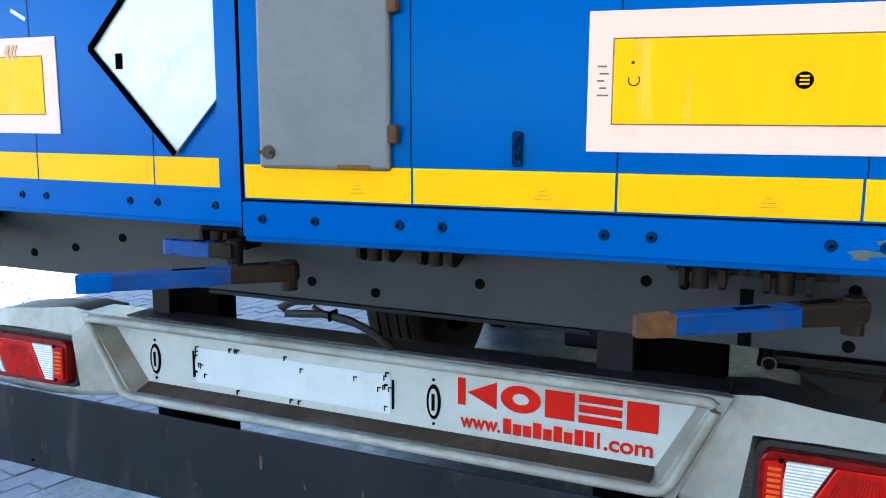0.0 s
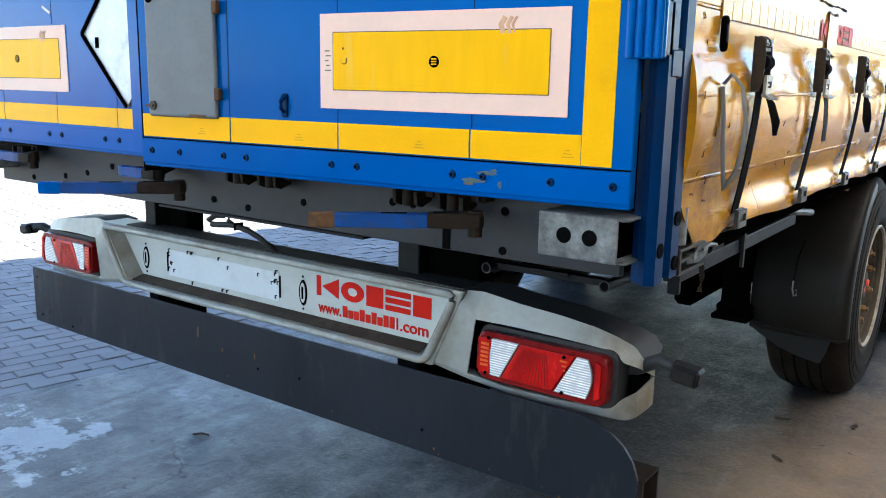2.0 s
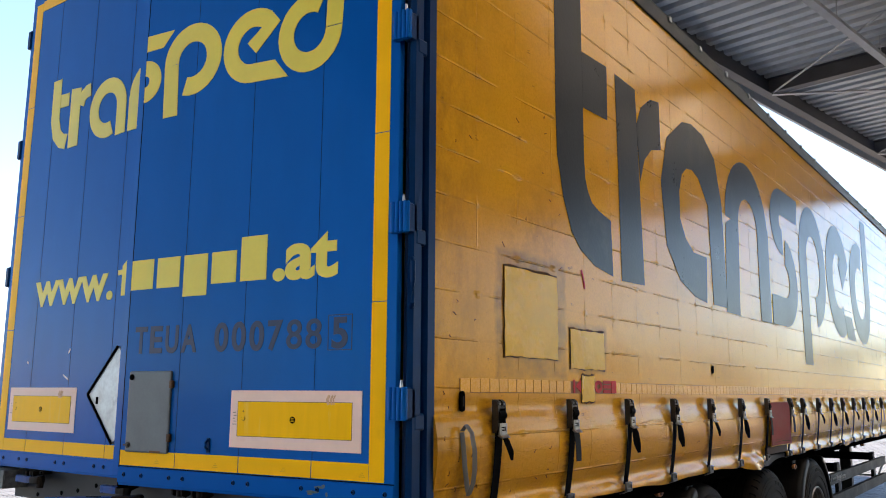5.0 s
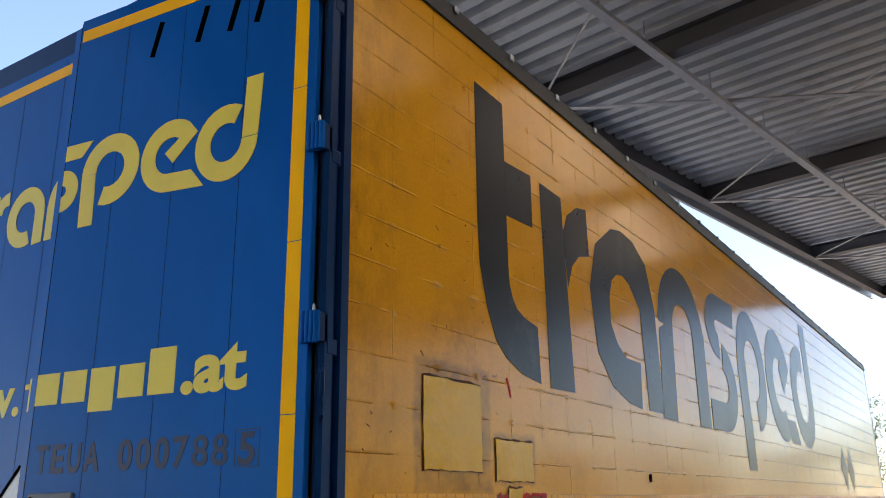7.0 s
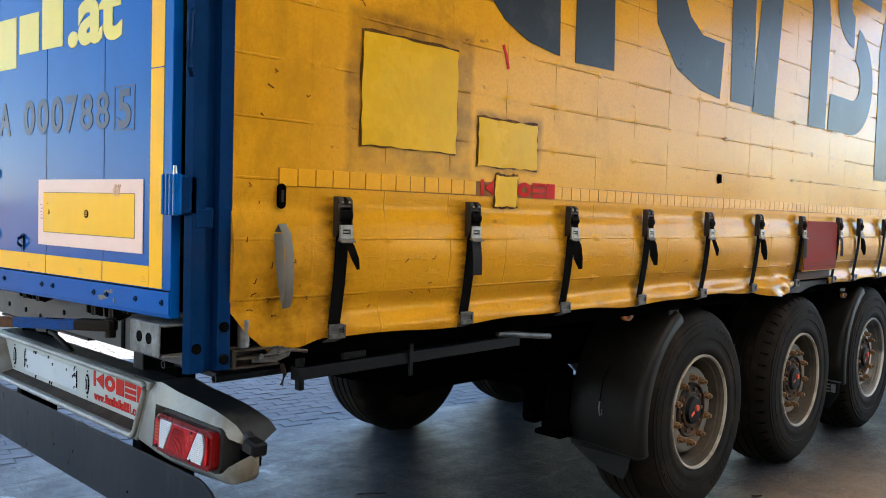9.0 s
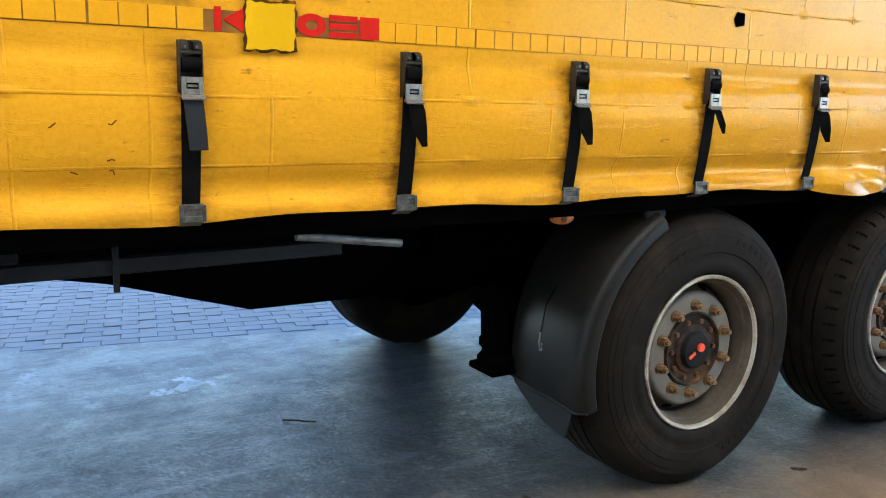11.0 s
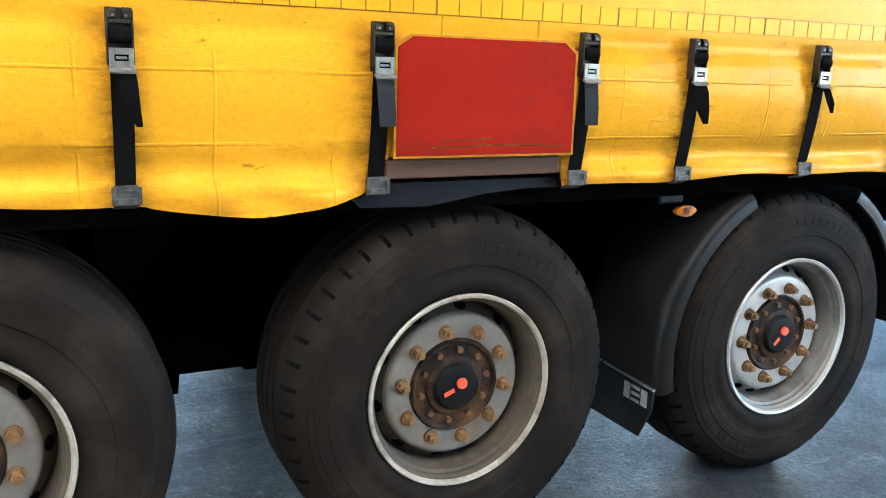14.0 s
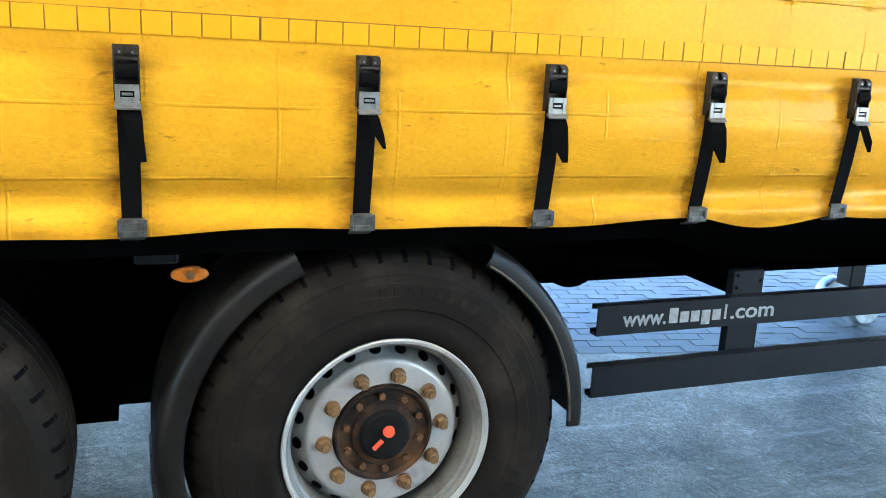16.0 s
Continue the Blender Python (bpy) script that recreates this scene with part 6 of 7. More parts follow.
# bellow by the mudflap
bel = lathe([(0.0, 0.075), (0.03, 0.08), (0.05, 0.062), (0.22, 0.058), (0.24, 0.07), (0.30, 0.07), (0.32, 0.05)], seg=24)
bel.transform(Matrix.Translation((-0.50, 2.28, 0.44)) @ Matrix.Rotation(radians(-90), 4, "Y"))
part("bellow_piston", bel, M_BLACK, trailer, smooth=True)
part("piston_plate", box(-0.58, -0.42, 2.20, 2.36, 0.42, 0.445, 0.005), M_BLACK, trailer)


def guard(hy, a0, a1, r, x0, x1, lip=True):
    """A mudguard: a bent shell with a rolled outer lip."""
    b = bmesh.new()
    n = 18
    for k in range(n + 1):
        a = radians(a0 + (a1 - a0) * k / n)
        c, s = math.cos(a), math.sin(a)
        for x, dr in ((x0, 0.0), (x0 + 0.25 * (x1 - x0), 0.010), (x1 - 0.050, 0.010), (x1 - 0.022, 0.006), (x1 - 0.006, -0.004), (x1, -0.018), (x1, -0.046), (x1 - 0.006, -0.052)):
            b.verts.new((x, hy + (r + dr) * c, HZ + (r + dr) * s))
    b.verts.ensure_lookup_table()
    for k in range(n):
        for j in range(7):
            q = 8 * k + j
            b.faces.new((b.verts[q], b.verts[q + 1], b.verts[q + 9], b.verts[q + 8]))
    thicken(b, 0.005)
    return b


g1 = part("mudguard", guard(HUBS[0], 116, 194, 0.575, -0.44, -0.045), M_GUARD, trailer, "black plastic mudguard", smooth=True)
g3 = part("mudguard", guard(HUBS[2], 116, 193, 0.585, -0.44, -0.045), M_GUARD, trailer, "black plastic mudguard", smooth=True)
g4 = part("mudguard", guard(HUBS[2], 62, -2, 0.590, -0.44, -0.045), M_GUARD, trailer, "black plastic mudguard", smooth=True)
for g_, hy, a0, a1, r in ((g1, HUBS[0], 117, 190, 0.529), (g3, HUBS[2], 117, 189, 0.539), (g4, HUBS[2], 61, 0, 0.544)):
    lip = [(-0.0445, hy + r * math.cos(radians(a0 + (a1 - a0) * k / 20)), HZ + r * math.sin(radians(a0 + (a1 - a0) * k / 20))) for k in range(21)]
    part("guard_lip", pipe(lip, 0.0038, 8, up=(1, 0, 0)), M_WORNLIP, g_, "scuffed pale outer lip", smooth=True)
f1 = part("mudflap", prism([(-0.44, 0.405), (-0.10, 0.392), (-0.115, 0.33), (-0.135, 0.272), (-0.16, 0.276), (-0.24, 0.292), (-0.31, 0.315), (-0.38, 0.352), (-0.435, 0.385)], "y", 2.312, 2.320, bevel=0.002), M_FLAP, trailer, "torn remnant of a black rubber mudflap")
part("flap_rod", pipe([(-0.46, 2.302, 0.415), (-0.25, 2.30, 0.400), (-0.07, 2.302, 0.385), (-0.035, 2.32, 0.392)], 0.005), M_CHASSIS, f1)
part("flap_hook", pipe([(-0.27, 2.296, 0.62), (-0.27, 2.292, 0.585), (-0.262, 2.290, 0.555), (-0.252, 2.290, 0.560), (-0.254, 2.291, 0.585)], 0.0035), M_GALVDARK, f1)
part("flap_cord", pipe([(-0.27, 2.296, 0.62), (-0.262, 2.31, 0.72), (-0.25, 2.345, 0.79)], 0.002), M_BLACK, f1)
f3 = part("mudflap", prism([(-0.44, 0.42), (-0.06, 0.42), (-0.065, 0.33), (-0.12, 0.22), (-0.40, 0.215)], "y", 4.905, 4.915, bevel=0.002), M_FLAP, trailer, "black rubber mudflap with white print")
mark(f3, "flap_mark", M_DIMWHITE, ("slab", "stacked_bars", "slab"), -0.205, -0.085, 0.335, 0.392, 4.9046, 0.012, gap=0.14)
part("flap_rod", pipe([(-0.46, 4.898, 0.425), (-0.25, 4.896, 0.42), (-0.05, 4.900, 0.412)], 0.005), M_STEEL, f3)
# lamps on the side
for yy, zz in ((2.224, 1.048), (4.995, 1.0), (7.9, 1.04)):
    oval = [(yy + 0.044 * math.cos(k * math.pi / 12), zz + 0.018 * math.sin(k * math.pi / 12)) for k in range(24)]
    lp = part("side_marker", prism(oval, "x", -0.105, -0.085, bevel=0.005), M_LENSDIM, trailer, "dusty orange side marker lamp", smooth=True)
    part("marker_reflector", tube((-0.085, yy, zz), (-0.082, yy, zz), 0.011, 14), M_RUST, lp)
    part("marker_bracket", box(-0.115, -0.106, yy - 0.04, yy + 0.04, zz - 0.018, 1.15), M_BLACK, trailer)
for yy in (0.62, 2.62, 4.92, 7.4):
    part("lashing_plate", box(-0.09, -0.076, yy - 0.05, yy + 0.05, 1.03, 1.10, 0.006), M_CHASSIS, trailer)


# underride gear by the rear corner
part("tilt_bar", prism([(0.42, 0.982), (0.42, 1.021), (1.46, 1.028), (1.46, 0.990)], "x", -0.135, -0.095, bevel=0.003), M_CHASSIS, trailer, "grey steel bar under the curtain")
part("tilt_hanger", box(-0.128, -0.10, 0.430, 0.448, 0.95, 1.06, 0.003), M_CHASSIS, trailer)
part("tilt_hanger", box(-0.094, -0.085, 0.868, 0.882, 0.945, 1.06), M_CHASSIS, trailer)
part("tilt_rod", tube((-0.10, 1.33, 1.048), (-0.09, 1.64, 1.010), 0.012, 12), M_GALVDARK, trailer)
lat = box(-0.050, -0.030, 0.135, 0.300, 1.062, 1.118, 0.003)
for z0 in (1.062, 1.086, 1.108):
    box(-0.030, 0.002, 0.140, 0.285, z0, z0 + 0.006, 0.001, bm=lat)
box(-0.030, 0.004, 0.136, 0.148, 1.064, 1.116, 0.002, bm=lat)
lat = part("tension_latch", lat, M_BUCKLE, trailer, "steel curtain tension latch")
part("latch_jaw", prism([(0.20, 1.074), (0.275, 1.068), (0.320, 1.080), (0.330, 1.096), (0.300, 1.112), (0.262, 1.106), (0.245, 1.092), (0.20, 1.092)], "x", -0.020, -0.004, bevel=0.002), M_HOOK, lat)
part("latch_pin", tube((-0.03, 0.225, 1.090), (0.004, 0.225, 1.090), 0.008, 12), M_GALVDARK, lat)
part("latch_lever", pipe([(-0.004, 0.285, 1.092), (-0.006, 0.330, 1.098), (-0.008, 0.385, 1.088)], 0.005, 8), M_HOOK, lat)
part("latch_spring", pipe([(-0.008, 0.300, 1.060), (-0.008, 0.310, 1.03), (-0.008, 0.300, 1.00)], 0.006, 8), M_DARKRUST, lat)
part("latch_roller", tube((-0.02, 0.182, 1.118), (-0.02, 0.182, 1.192), 0.0165, 16), M_GALVDARK, lat, smooth=True)
# side guard rails
for z0, z1 in ((0.766, 0.856), (0.574, 0.671)):
    c_section = [(-0.105, z0), (-0.068, z0), (-0.068, z1), (-0.105, z1), (-0.105, z1 - 0.016), (-0.102, z1 - 0.016), (-0.102, z1 - 0.004), (-0.073, z1 - 0.004), (-0.073, z0 + 0.004), (-0.102, z0 + 0.004), (-0.102, z0 + 0.016), (-0.105, z0 + 0.016)]
    rail = bmesh.new()
    ends = [[rail.verts.new((x, yy, z)) for x, z in c_section] for yy in (6.12, 9.05)]
    for k in range(12):
        rail.faces.new((ends[0][k], ends[0][(k + 1) % 12], ends[1][(k + 1) % 12], ends[1][k]))
    for e in ends:
        for c in ((0, 1, 8, 9), (1, 2, 7, 8), (2, 3, 6, 7), (3, 4, 5, 6), (0, 9, 10, 11)):
            rail.faces.new([e[k] for k in c])
    part("side_guard_rail", rail, M_CHASSIS, trailer, "dark painted side guard rail")
lettering("www.", 0.068, "rail_print", M_DIMWHITE, trailer, pose(-0.0672, 6.205, 0.790, 90, 0, 90), bold=0.001, width=0.150)
mark(trailer, "rail_mark", M_DIMWHITE, ("tall_slab", "slab", "slab", "low_slab", "slab", "tall_bar"), 6.366, 6.580, 0.790, 0.824, -0.0678, 0.0075, axis="x", gap=0.2)
lettering(".com", 0.068, "rail_print", M_DIMWHITE, trailer, pose(-0.0672, 6.592, 0.790, 90, 0, 90), bold=0.001, width=0.165)
for yy in (6.68, 8.55):
    br = part("guard_bracket", box(-0.14, -0.108, yy - 0.06, yy + 0.06, 0.60, 0.93, 0.003), M_CHASSIS, trailer)
    part("bracket_arm", box(-0.70, -0.14, yy - 0.03, yy + 0.03, 0.84, 0.92, 0.004), M_BLACK, trailer)
    for k in range(3):
        part("bracket_hole", tube((-0.1085, yy - 0.045 + 0.09 * (k % 2), 0.875 + 0.02 * k), (-0.1065, yy - 0.045 + 0.09 * (k % 2), 0.875 + 0.02 * k), 0.006, 10), M_HOLE, br)
# landing legs with small wheels
for lx in (-0.52, -W + 0.52):
    leg = part("landing_leg", box(lx - 0.06, lx + 0.06, 9.14, 9.26, 0.22, 1.07, 0.006), M_GUARD, trailer, "grey landing leg on two small wheels")
    for dx in (-0.13, 0.13):
        part("leg_wheel", lathe([(-0.045, 0.03), (-0.045, 0.11), (-0.03, 0.12), (0.03, 0.12), (0.045, 0.11), (0.045, 0.03)], seg=28, centre=(lx + dx, 9.20, 0.12)), M_RUBBER if lx > -1 else M_GALV, leg, smooth=True)
    part("leg_axle", tube((lx - 0.17, 9.20, 0.12), (lx + 0.17, 9.20, 0.12), 0.025, 12), M_CHASSIS, leg)
    part("leg_crank", pipe([(lx + 0.06, 9.2, 0.62), (lx + 0.30, 9.2, 0.62), (lx + 0.32, 9.35, 0.62), (lx + 0.36, 9.45, 0.75)], 0.012), M_GALV, leg)

# ---- tail: sill, bumper, cowl, lamps ----
sill = box(-W + 0.09, -0.09, 0.075, 0.095, 1.058, 1.20, 0.002)
sill = part("rear_sill", sill, M_SILL, trailer, "dark grey rear sill with bolt holes")
for x, z in ((-0.60, 1.15), (-0.66, 1.15), (-0.355, 1.16), (-0.358, 1.075), (-1.16, 1.085), (-1.30, 1.095), (-1.47, 1.10), (-1.92, 1.12), (-2.05, 1.10), (-2.25, 1.08), (-1.78, 1.15), (-0.95, 1.12)):
    part("bolt_hole", tube((x, 0.0745, z), (x, 0.0725, z), 0.0095, 12), M_HOLE, sill)
part("bolt_hole", box(-0.515, -0.495, 0.0725, 0.0745, 1.06, 1.15), M_HOLE, sill)
part("sill_lip", box(-1.55, -0.75, 0.072, 0.13, 1.050, 1.057), M_CHASSIS, trailer)
def lock_keeper(x0):
    """The fittings in which a lock bar turns: a base plate, two cheeks, a cam and a bolt head."""
    lk = part("lock_keeper", box(x0 - 0.062, x0 + 0.062, 0.030, 0.072, 1.178, 1.196, 0.003), M_DARKRUST, trailer, "greasy steel lock keeper")
    for dx in (-0.040, 0.018):
        part("keeper_cheek", prism([(0.000, 1.190), (0.050, 1.194), (0.056, 1.168), (0.020, 1.156), (0.002, 1.164)], "x", x0 + dx, x0 + dx + 0.010, bevel=0.001), M_DARKRUST, lk)
    part("keeper_cam", tube((x0 - 0.010, 0.018, 1.158), (x0 - 0.010, 0.018, 1.192), 0.013, 12), M_DARKRUST, lk, smooth=True)
    for dx in (-0.052, 0.048):
        part("keeper_bolt", tube((x0 + dx, 0.028, 1.186), (x0 + dx, 0.022, 1.186), 0.0065, 6), M_CHASSIS, lk)


for x0 in (-1.0, -1.12, -1.47, -0.44, -0.56, -2.2):
    lock_keeper(x0)
def dock_bracket(x0, flip):
    """A short galvanised channel with two holes, open towards the outer side."""
    def at(d):
        return x0 - d if flip else x0 + d

    def slab(d0, d1, y0, y1, z0, z1, bevel=0.0015, bm=None):
        return box(min(at(d0), at(d1)), max(at(d0), at(d1)), y0, y1, z0, z1, bevel, bm=bm)
    gb = slab(0.0, 0.160, -0.046, -0.041, 1.108, 1.191)
    slab(0.0, 0.176, -0.041, 0.074, 1.186, 1.191, bm=gb)
    slab(0.0, 0.176, -0.041, 0.074, 1.108, 1.113, bm=gb)
    slab(0.0, 0.005, -0.041, 0.074, 1.113, 1.186, bm=gb)
    gb = part("dock_bracket", gb, M_MOTTLE, trailer, "galvanised rear corner bracket with two holes")
    for d in (0.054, 0.106):
        part("bracket_hole", tube((at(d), -0.0462, 1.151), (at(d), -0.0475, 1.151), 0.0150, 20), M_HOLE, gb)
    # black block that stands for the shade inside the open channel
    part("bracket_core", slab(0.006, 0.150, -0.030, 0.070, 1.114, 1.185), M_BLACK, gb)
    return gb


dock_bracket(-0.206, False), dock_bracket(-W + 0.206, True)
tb = tube((-0.470, 0.187, 1.003), (-0.470, 0.46, 1.003), 0.0125, 16)
tube((-0.172, 0.187, 1.006), (-0.172, 0.46, 1.006), 0.0125, 16, bm=tb)
box(-0.470, -0.172, 0.215, 0.245, 0.998, 1.012, bm=tb)
box(-0.36, -0.27, 0.205, 0.214, 1.006, 1.016, 0.001, bm=tb)
tb = part("ladder_holder", tb, M_CHASSIS, trailer)
for x, z in ((-0.470, 1.003), (-0.172, 1.006)):
    part("tube_rim", lathe([(0.0, 0.0125), (-0.002, 0.0128), (-0.002, 0.0100), (0.0, 0.0098)], seg=20), M_SILL, tb).matrix_basis = pose(x, 0.1865, z, 0, 0, 90)
    part("tube_bore", tube((x, 0.1866, z), (x, 0.1858, z), 0.0100, 16), M_HOLE, tb)
for x0, x1 in ((-1.86, -1.69), (-1.03, -0.705)):
    part("bumper_post", box(x0 if x0 < -1.3 else x1 - 0.07, x0 + 0.055 if x0 < -1.3 else x1, 0.235, 0.32, 0.50, 1.06, 0.003), M_CHASSIS, trailer)
    part("bumper_post", box(x0 + 0.055 if x0 < -1.3 else x1, x1 if x0 < -1.3 else x1 + 0.16, 0.27, 0.34, 0.50, 1.06, 0.003), M_BLACK, trailer)
part("cable", pipe([(-1.33, 0.15, 1.055), (-1.356, 0.15, 1.034), (-1.394, 0.155, 1.031), (-1.434, 0.16, 1.012), (-1.420, 0.16, 1.000), (-1.383, 0.16, 1.003), (-1.333, 0.16, 1.008), (-1.272, 0.165, 1.000), (-1.225, 0.175, 0.978), (-1.19, 0.19, 0.945), (-1.18, 0.21, 0.915)], 0.0085), M_LAMPBACK, trailer, smooth=True)
part("cable", pipe([(-1.34, 0.17, 1.05), (-1.36, 0.17, 1.018), (-1.31, 0.175, 0.996), (-1.25, 0.18, 0.985), (-1.20, 0.20, 0.952), (-1.185, 0.22, 0.91)], 0.0055), M_LAMPBACK, trailer, smooth=True)
part("cable_tie", box(-1.314, -1.308, 0.150, 0.184, 0.995, 1.016, 0.002), M_BLACK, trailer)
part("battery_box", box(-0.92, -0.66, 0.50, 0.75, 0.90, 1.06, 0.01), M_CHASSIS, trailer)
# under-run bar: a folded plate whose end runs down in a curve to a square tube
bp = [(-2.45, 0.52), (-0.055, 0.515), (-0.052, 0.60)] + [(-0.205 + 0.15 * math.sin(radians(a)), 0.60 + 0.125 * math.cos(radians(a))) for a in (80, 65, 50, 35, 20, 5)] + [(-2.45, 0.725)]
ub = prism(bp, "y", 0.147, 0.155, bevel=0.001)
box(-2.445, -0.06, 0.155, 0.235, 0.515, 0.523, bm=ub)
under = part("under_run_bar", ub, M_BAR, trailer, "dark painted under-run bar with scratches")
st = bmesh.new()
for x0, x1, y0, y1, z0, z1 in ((-0.8, -0.045, 0.156, 0.162, 0.516, 0.612), (-0.8, -0.045, 0.236, 0.242, 0.516, 0.612), (-0.8, -0.045, 0.162, 0.236, 0.516, 0.522), (-0.8, -0.045, 0.162, 0.236, 0.606, 0.612)):
    box(x0, x1, y0, y1, z0, z1, bm=st)
part("end_tube", st, M_DARKRUST, under, "open square tube end with rusty edge")
for x, z in ((-0.13, 0.54), (-0.09, 0.56), (-0.085, 0.535), (-2.40, 0.55), (-2.42, 0.69), (-1.22, 0.60), (-1.05, 0.61), (-0.62, 0.575), (-2.2, 0.54)):
    part("rivet_hole", tube((x, 0.1468, z), (x, 0.1455, z), 0.0045, 8), M_HOLE, under)
rnd = random.Random(11)
for i in range(34):
    low = i >= 14
    x, z = (-1.5 + 1.40 * rnd.random() ** 0.7, 0.522 + 0.03 * rnd.random() ** 2) if low else (-2.35 + 2.15 * rnd.random(), 0.54 + 0.16 * rnd.random())
    part("paint_chip", prism(ribbon([(x, z), (x + 0.004 * (rnd.random() - 0.5), z - 0.004 - (0.004 if low else 0.03) * rnd.random() ** 2)], 0.003 + 0.004 * rnd.random()), "y", 0.1460, 0.1467), M_RUST if i % 3 == 0 else M_DARKBROWN, under)



def cowl_y(x):
    """The cowl is bent forwards towards the ends."""
    e = max(0.0, abs(x + W / 2) - 0.85)
    return 0.173 + 0.055 * e * e / 0.16


# cowl: a face between an upper and a lower edge line, with a return to the front at top and bottom, round the recess
def cowl_side(sign, upper):
    """The shell round one lamp, from the recess to the outer tip."""
    cx = -W / 2
    top = [(0.72, 0.938), (0.80, 0.945), (0.90, 0.932), (1.00, 0.922), (1.08, 0.908), (1.13, 0.893), (1.165, 0.876), (1.180, 0.850), (1.190, 0.815)]
    mid_o = [(0.72, 0.925), (0.785, 0.885), (0.90, 0.880), (1.00, 0.876), (1.10, 0.868), (1.135, 0.858), (1.150, 0.840), (1.178, 0.832), (1.190, 0.800)]
    mid_i = [(0.64, 0.755), (0.765, 0.738), (0.88, 0.730), (1.00, 0.730), (1.10, 0.732), (1.135, 0.742), (1.150, 0.758), (1.178, 0.776), (1.190, 0.798)]
    bot = [(0.64, 0.741), (0.77, 0.722), (0.88, 0.713), (1.00, 0.710), (1.10, 0.708), (1.145, 0.706), (1.160, 0.708), (1.175, 0.716), (1.190, 0.735)]
    b = bmesh.new()
    rows = []
    for line, dy in ((top, 0.125), (top, 0.015), (mid_o, 0.0), (mid_i, 0.0), (bot, 0.01), (bot, 0.06)):
        rows.append([b.verts.new((cx + sign * x, cowl_y(cx + x) + (dy if k < 8 else 0.04) + (0, 0, 0, 0, 0, 0, 0.003, 0.012, 0.03)[k], z)) for k, (x, z) in enumerate(line)])
    for r, (p, q) in enumerate(zip(rows, rows[1:])):
        for k in range(len(p) - 1):
            if (r == 2 and k >= 1) or upper != (r == 0):
                continue
            b.faces.new((p[k], p[k + 1], q[k + 1], q[k]))
    bmesh.ops.delete(b, geom=[v for v in b.verts if not v.link_faces], context="VERTS")
    if not upper:
        bmesh.ops.bevel(b, geom=[e for e in b.edges if not e.is_boundary], offset=0.004, segments=2, affect="EDGES", profile=0.5)
    thicken(b, 0.004)
    return b


cf = bmesh.new()
cx = -W / 2
OUT = [(-0.755, 0.940), (0.755, 0.940), (0.665, 0.738), (-0.64, 0.738)]
INN = [(-0.715, 0.917), (0.712, 0.917), (0.632, 0.757), (-0.605, 0.757)]
DEEP = [(-0.690, 0.902), (0.690, 0.902), (0.618, 0.768), (-0.59, 0.768)]
loops = []
for pts, y in ((OUT, 0.27), (OUT, 0.180), (OUT, 0.170), (INN, 0.170), (INN, 0.176), (DEEP, 0.221)):
    loops.append([cf.verts.new((cx + x, y, z)) for x, z in pts])
for p, q in zip(loops, loops[1:]):
    for k in range(4):
        cf.faces.new((p[k], p[(k + 1) % 4], q[(k + 1) % 4], q[k]))
bmesh.ops.bevel(cf, geom=[e for e in cf.edges if not e.is_boundary], offset=0.0035, segments=2, affect="EDGES", profile=0.5)
cowl = part("bumper_cowl", cf, M_COWL, trailer, "grubby white plastic rear bumper cowl", smooth=True)
for sg in (1, -1):
    wing = part("cowl_wing", cowl_side(sg, False), M_COWL, cowl, smooth=True)
    part("wing_top", cowl_side(sg, True), M_COWLTOP, wing, "dark top of the cowl", smooth=True)
part("cowl_top", box(cx - 0.62, cx + 0.745, 0.186, 0.268, 0.9405, 0.9435, 0.001), M_COWLTOP, cowl, "dark top of the cowl")
panel = part("cowl_panel", prism([(cx + x, z) for x, z in DEEP], "y", 0.221, 0.226), M_COWLPANEL, cowl, "white cowl panel with number plate clips")
# shade in the recess's lower groove, put in as a dark brown strip
part("cowl_ledge", prism([(0.1765, 0.7595), (0.2200, 0.7702), (0.2200, 0.7730), (0.1765, 0.7612)], "x", cx - 0.592, cx + 0.618), M_DARKBROWN, cowl, "dark brown strip for the shade on the lower ledge")
part("plate_field", box(-1.722, -1.206, 0.2192, 0.2207, 0.790, 0.876, 0.0005), M_PLATEFIELD, panel, "scratched white backing of a lost plate")
# the recess has a rounded lip that stands proud of the shell
lip, CORN = [], [(-0.735, 0.9285), (0.734, 0.9285), (0.648, 0.7475), (-0.622, 0.7475)]
for k in range(4):
    p0, p1, p2 = Vector(CORN[k - 1]), Vector(CORN[k]), Vector(CORN[(k + 1) % 4])
    a_, b_ = p1 + (p0 - p1).normalized() * 0.030, p1 + (p2 - p1).normalized() * 0.030
    for f in (0.0, 0.25, 0.5, 0.75, 1.0):
        q = a_.lerp(p1, f).lerp(p1.lerp(b_, f), f)
        lip.append((cx + q.x, 0.168, q.y))
part("recess_lip", pipe(lip + lip[:2], 0.0105, 10), M_COWL, cowl, smooth=True)
mark(panel, "cowl_mark", M_RED, ("bar_and_wedge", "ring", "slab", "stacked_bars", "slab"), -1.052, -0.652, 0.836, 0.892, 0.2205, 0.0165, gap=0.10)
lettering("www.", 0.044, "web_print", M_RED, panel, pose(-1.046, 0.2196, 0.789, 90, 0, 0), bold=0.0008, width=0.086)
mark(panel, "web_mark", M_RED, ("tall_slab", "slab", "slab", "tall_slab", "slab", "tall_slab", "slab", "tall_slab", "tall_slab", "tall_bar"), -0.954, -0.757, 0.789, 0.812, 0.2205, 0.0052)
lettering(".com", 0.044, "web_print", M_RED, panel, pose(-0.752, 0.2196, 0.789, 90, 0, 0), bold=0.0008, width=0.092)
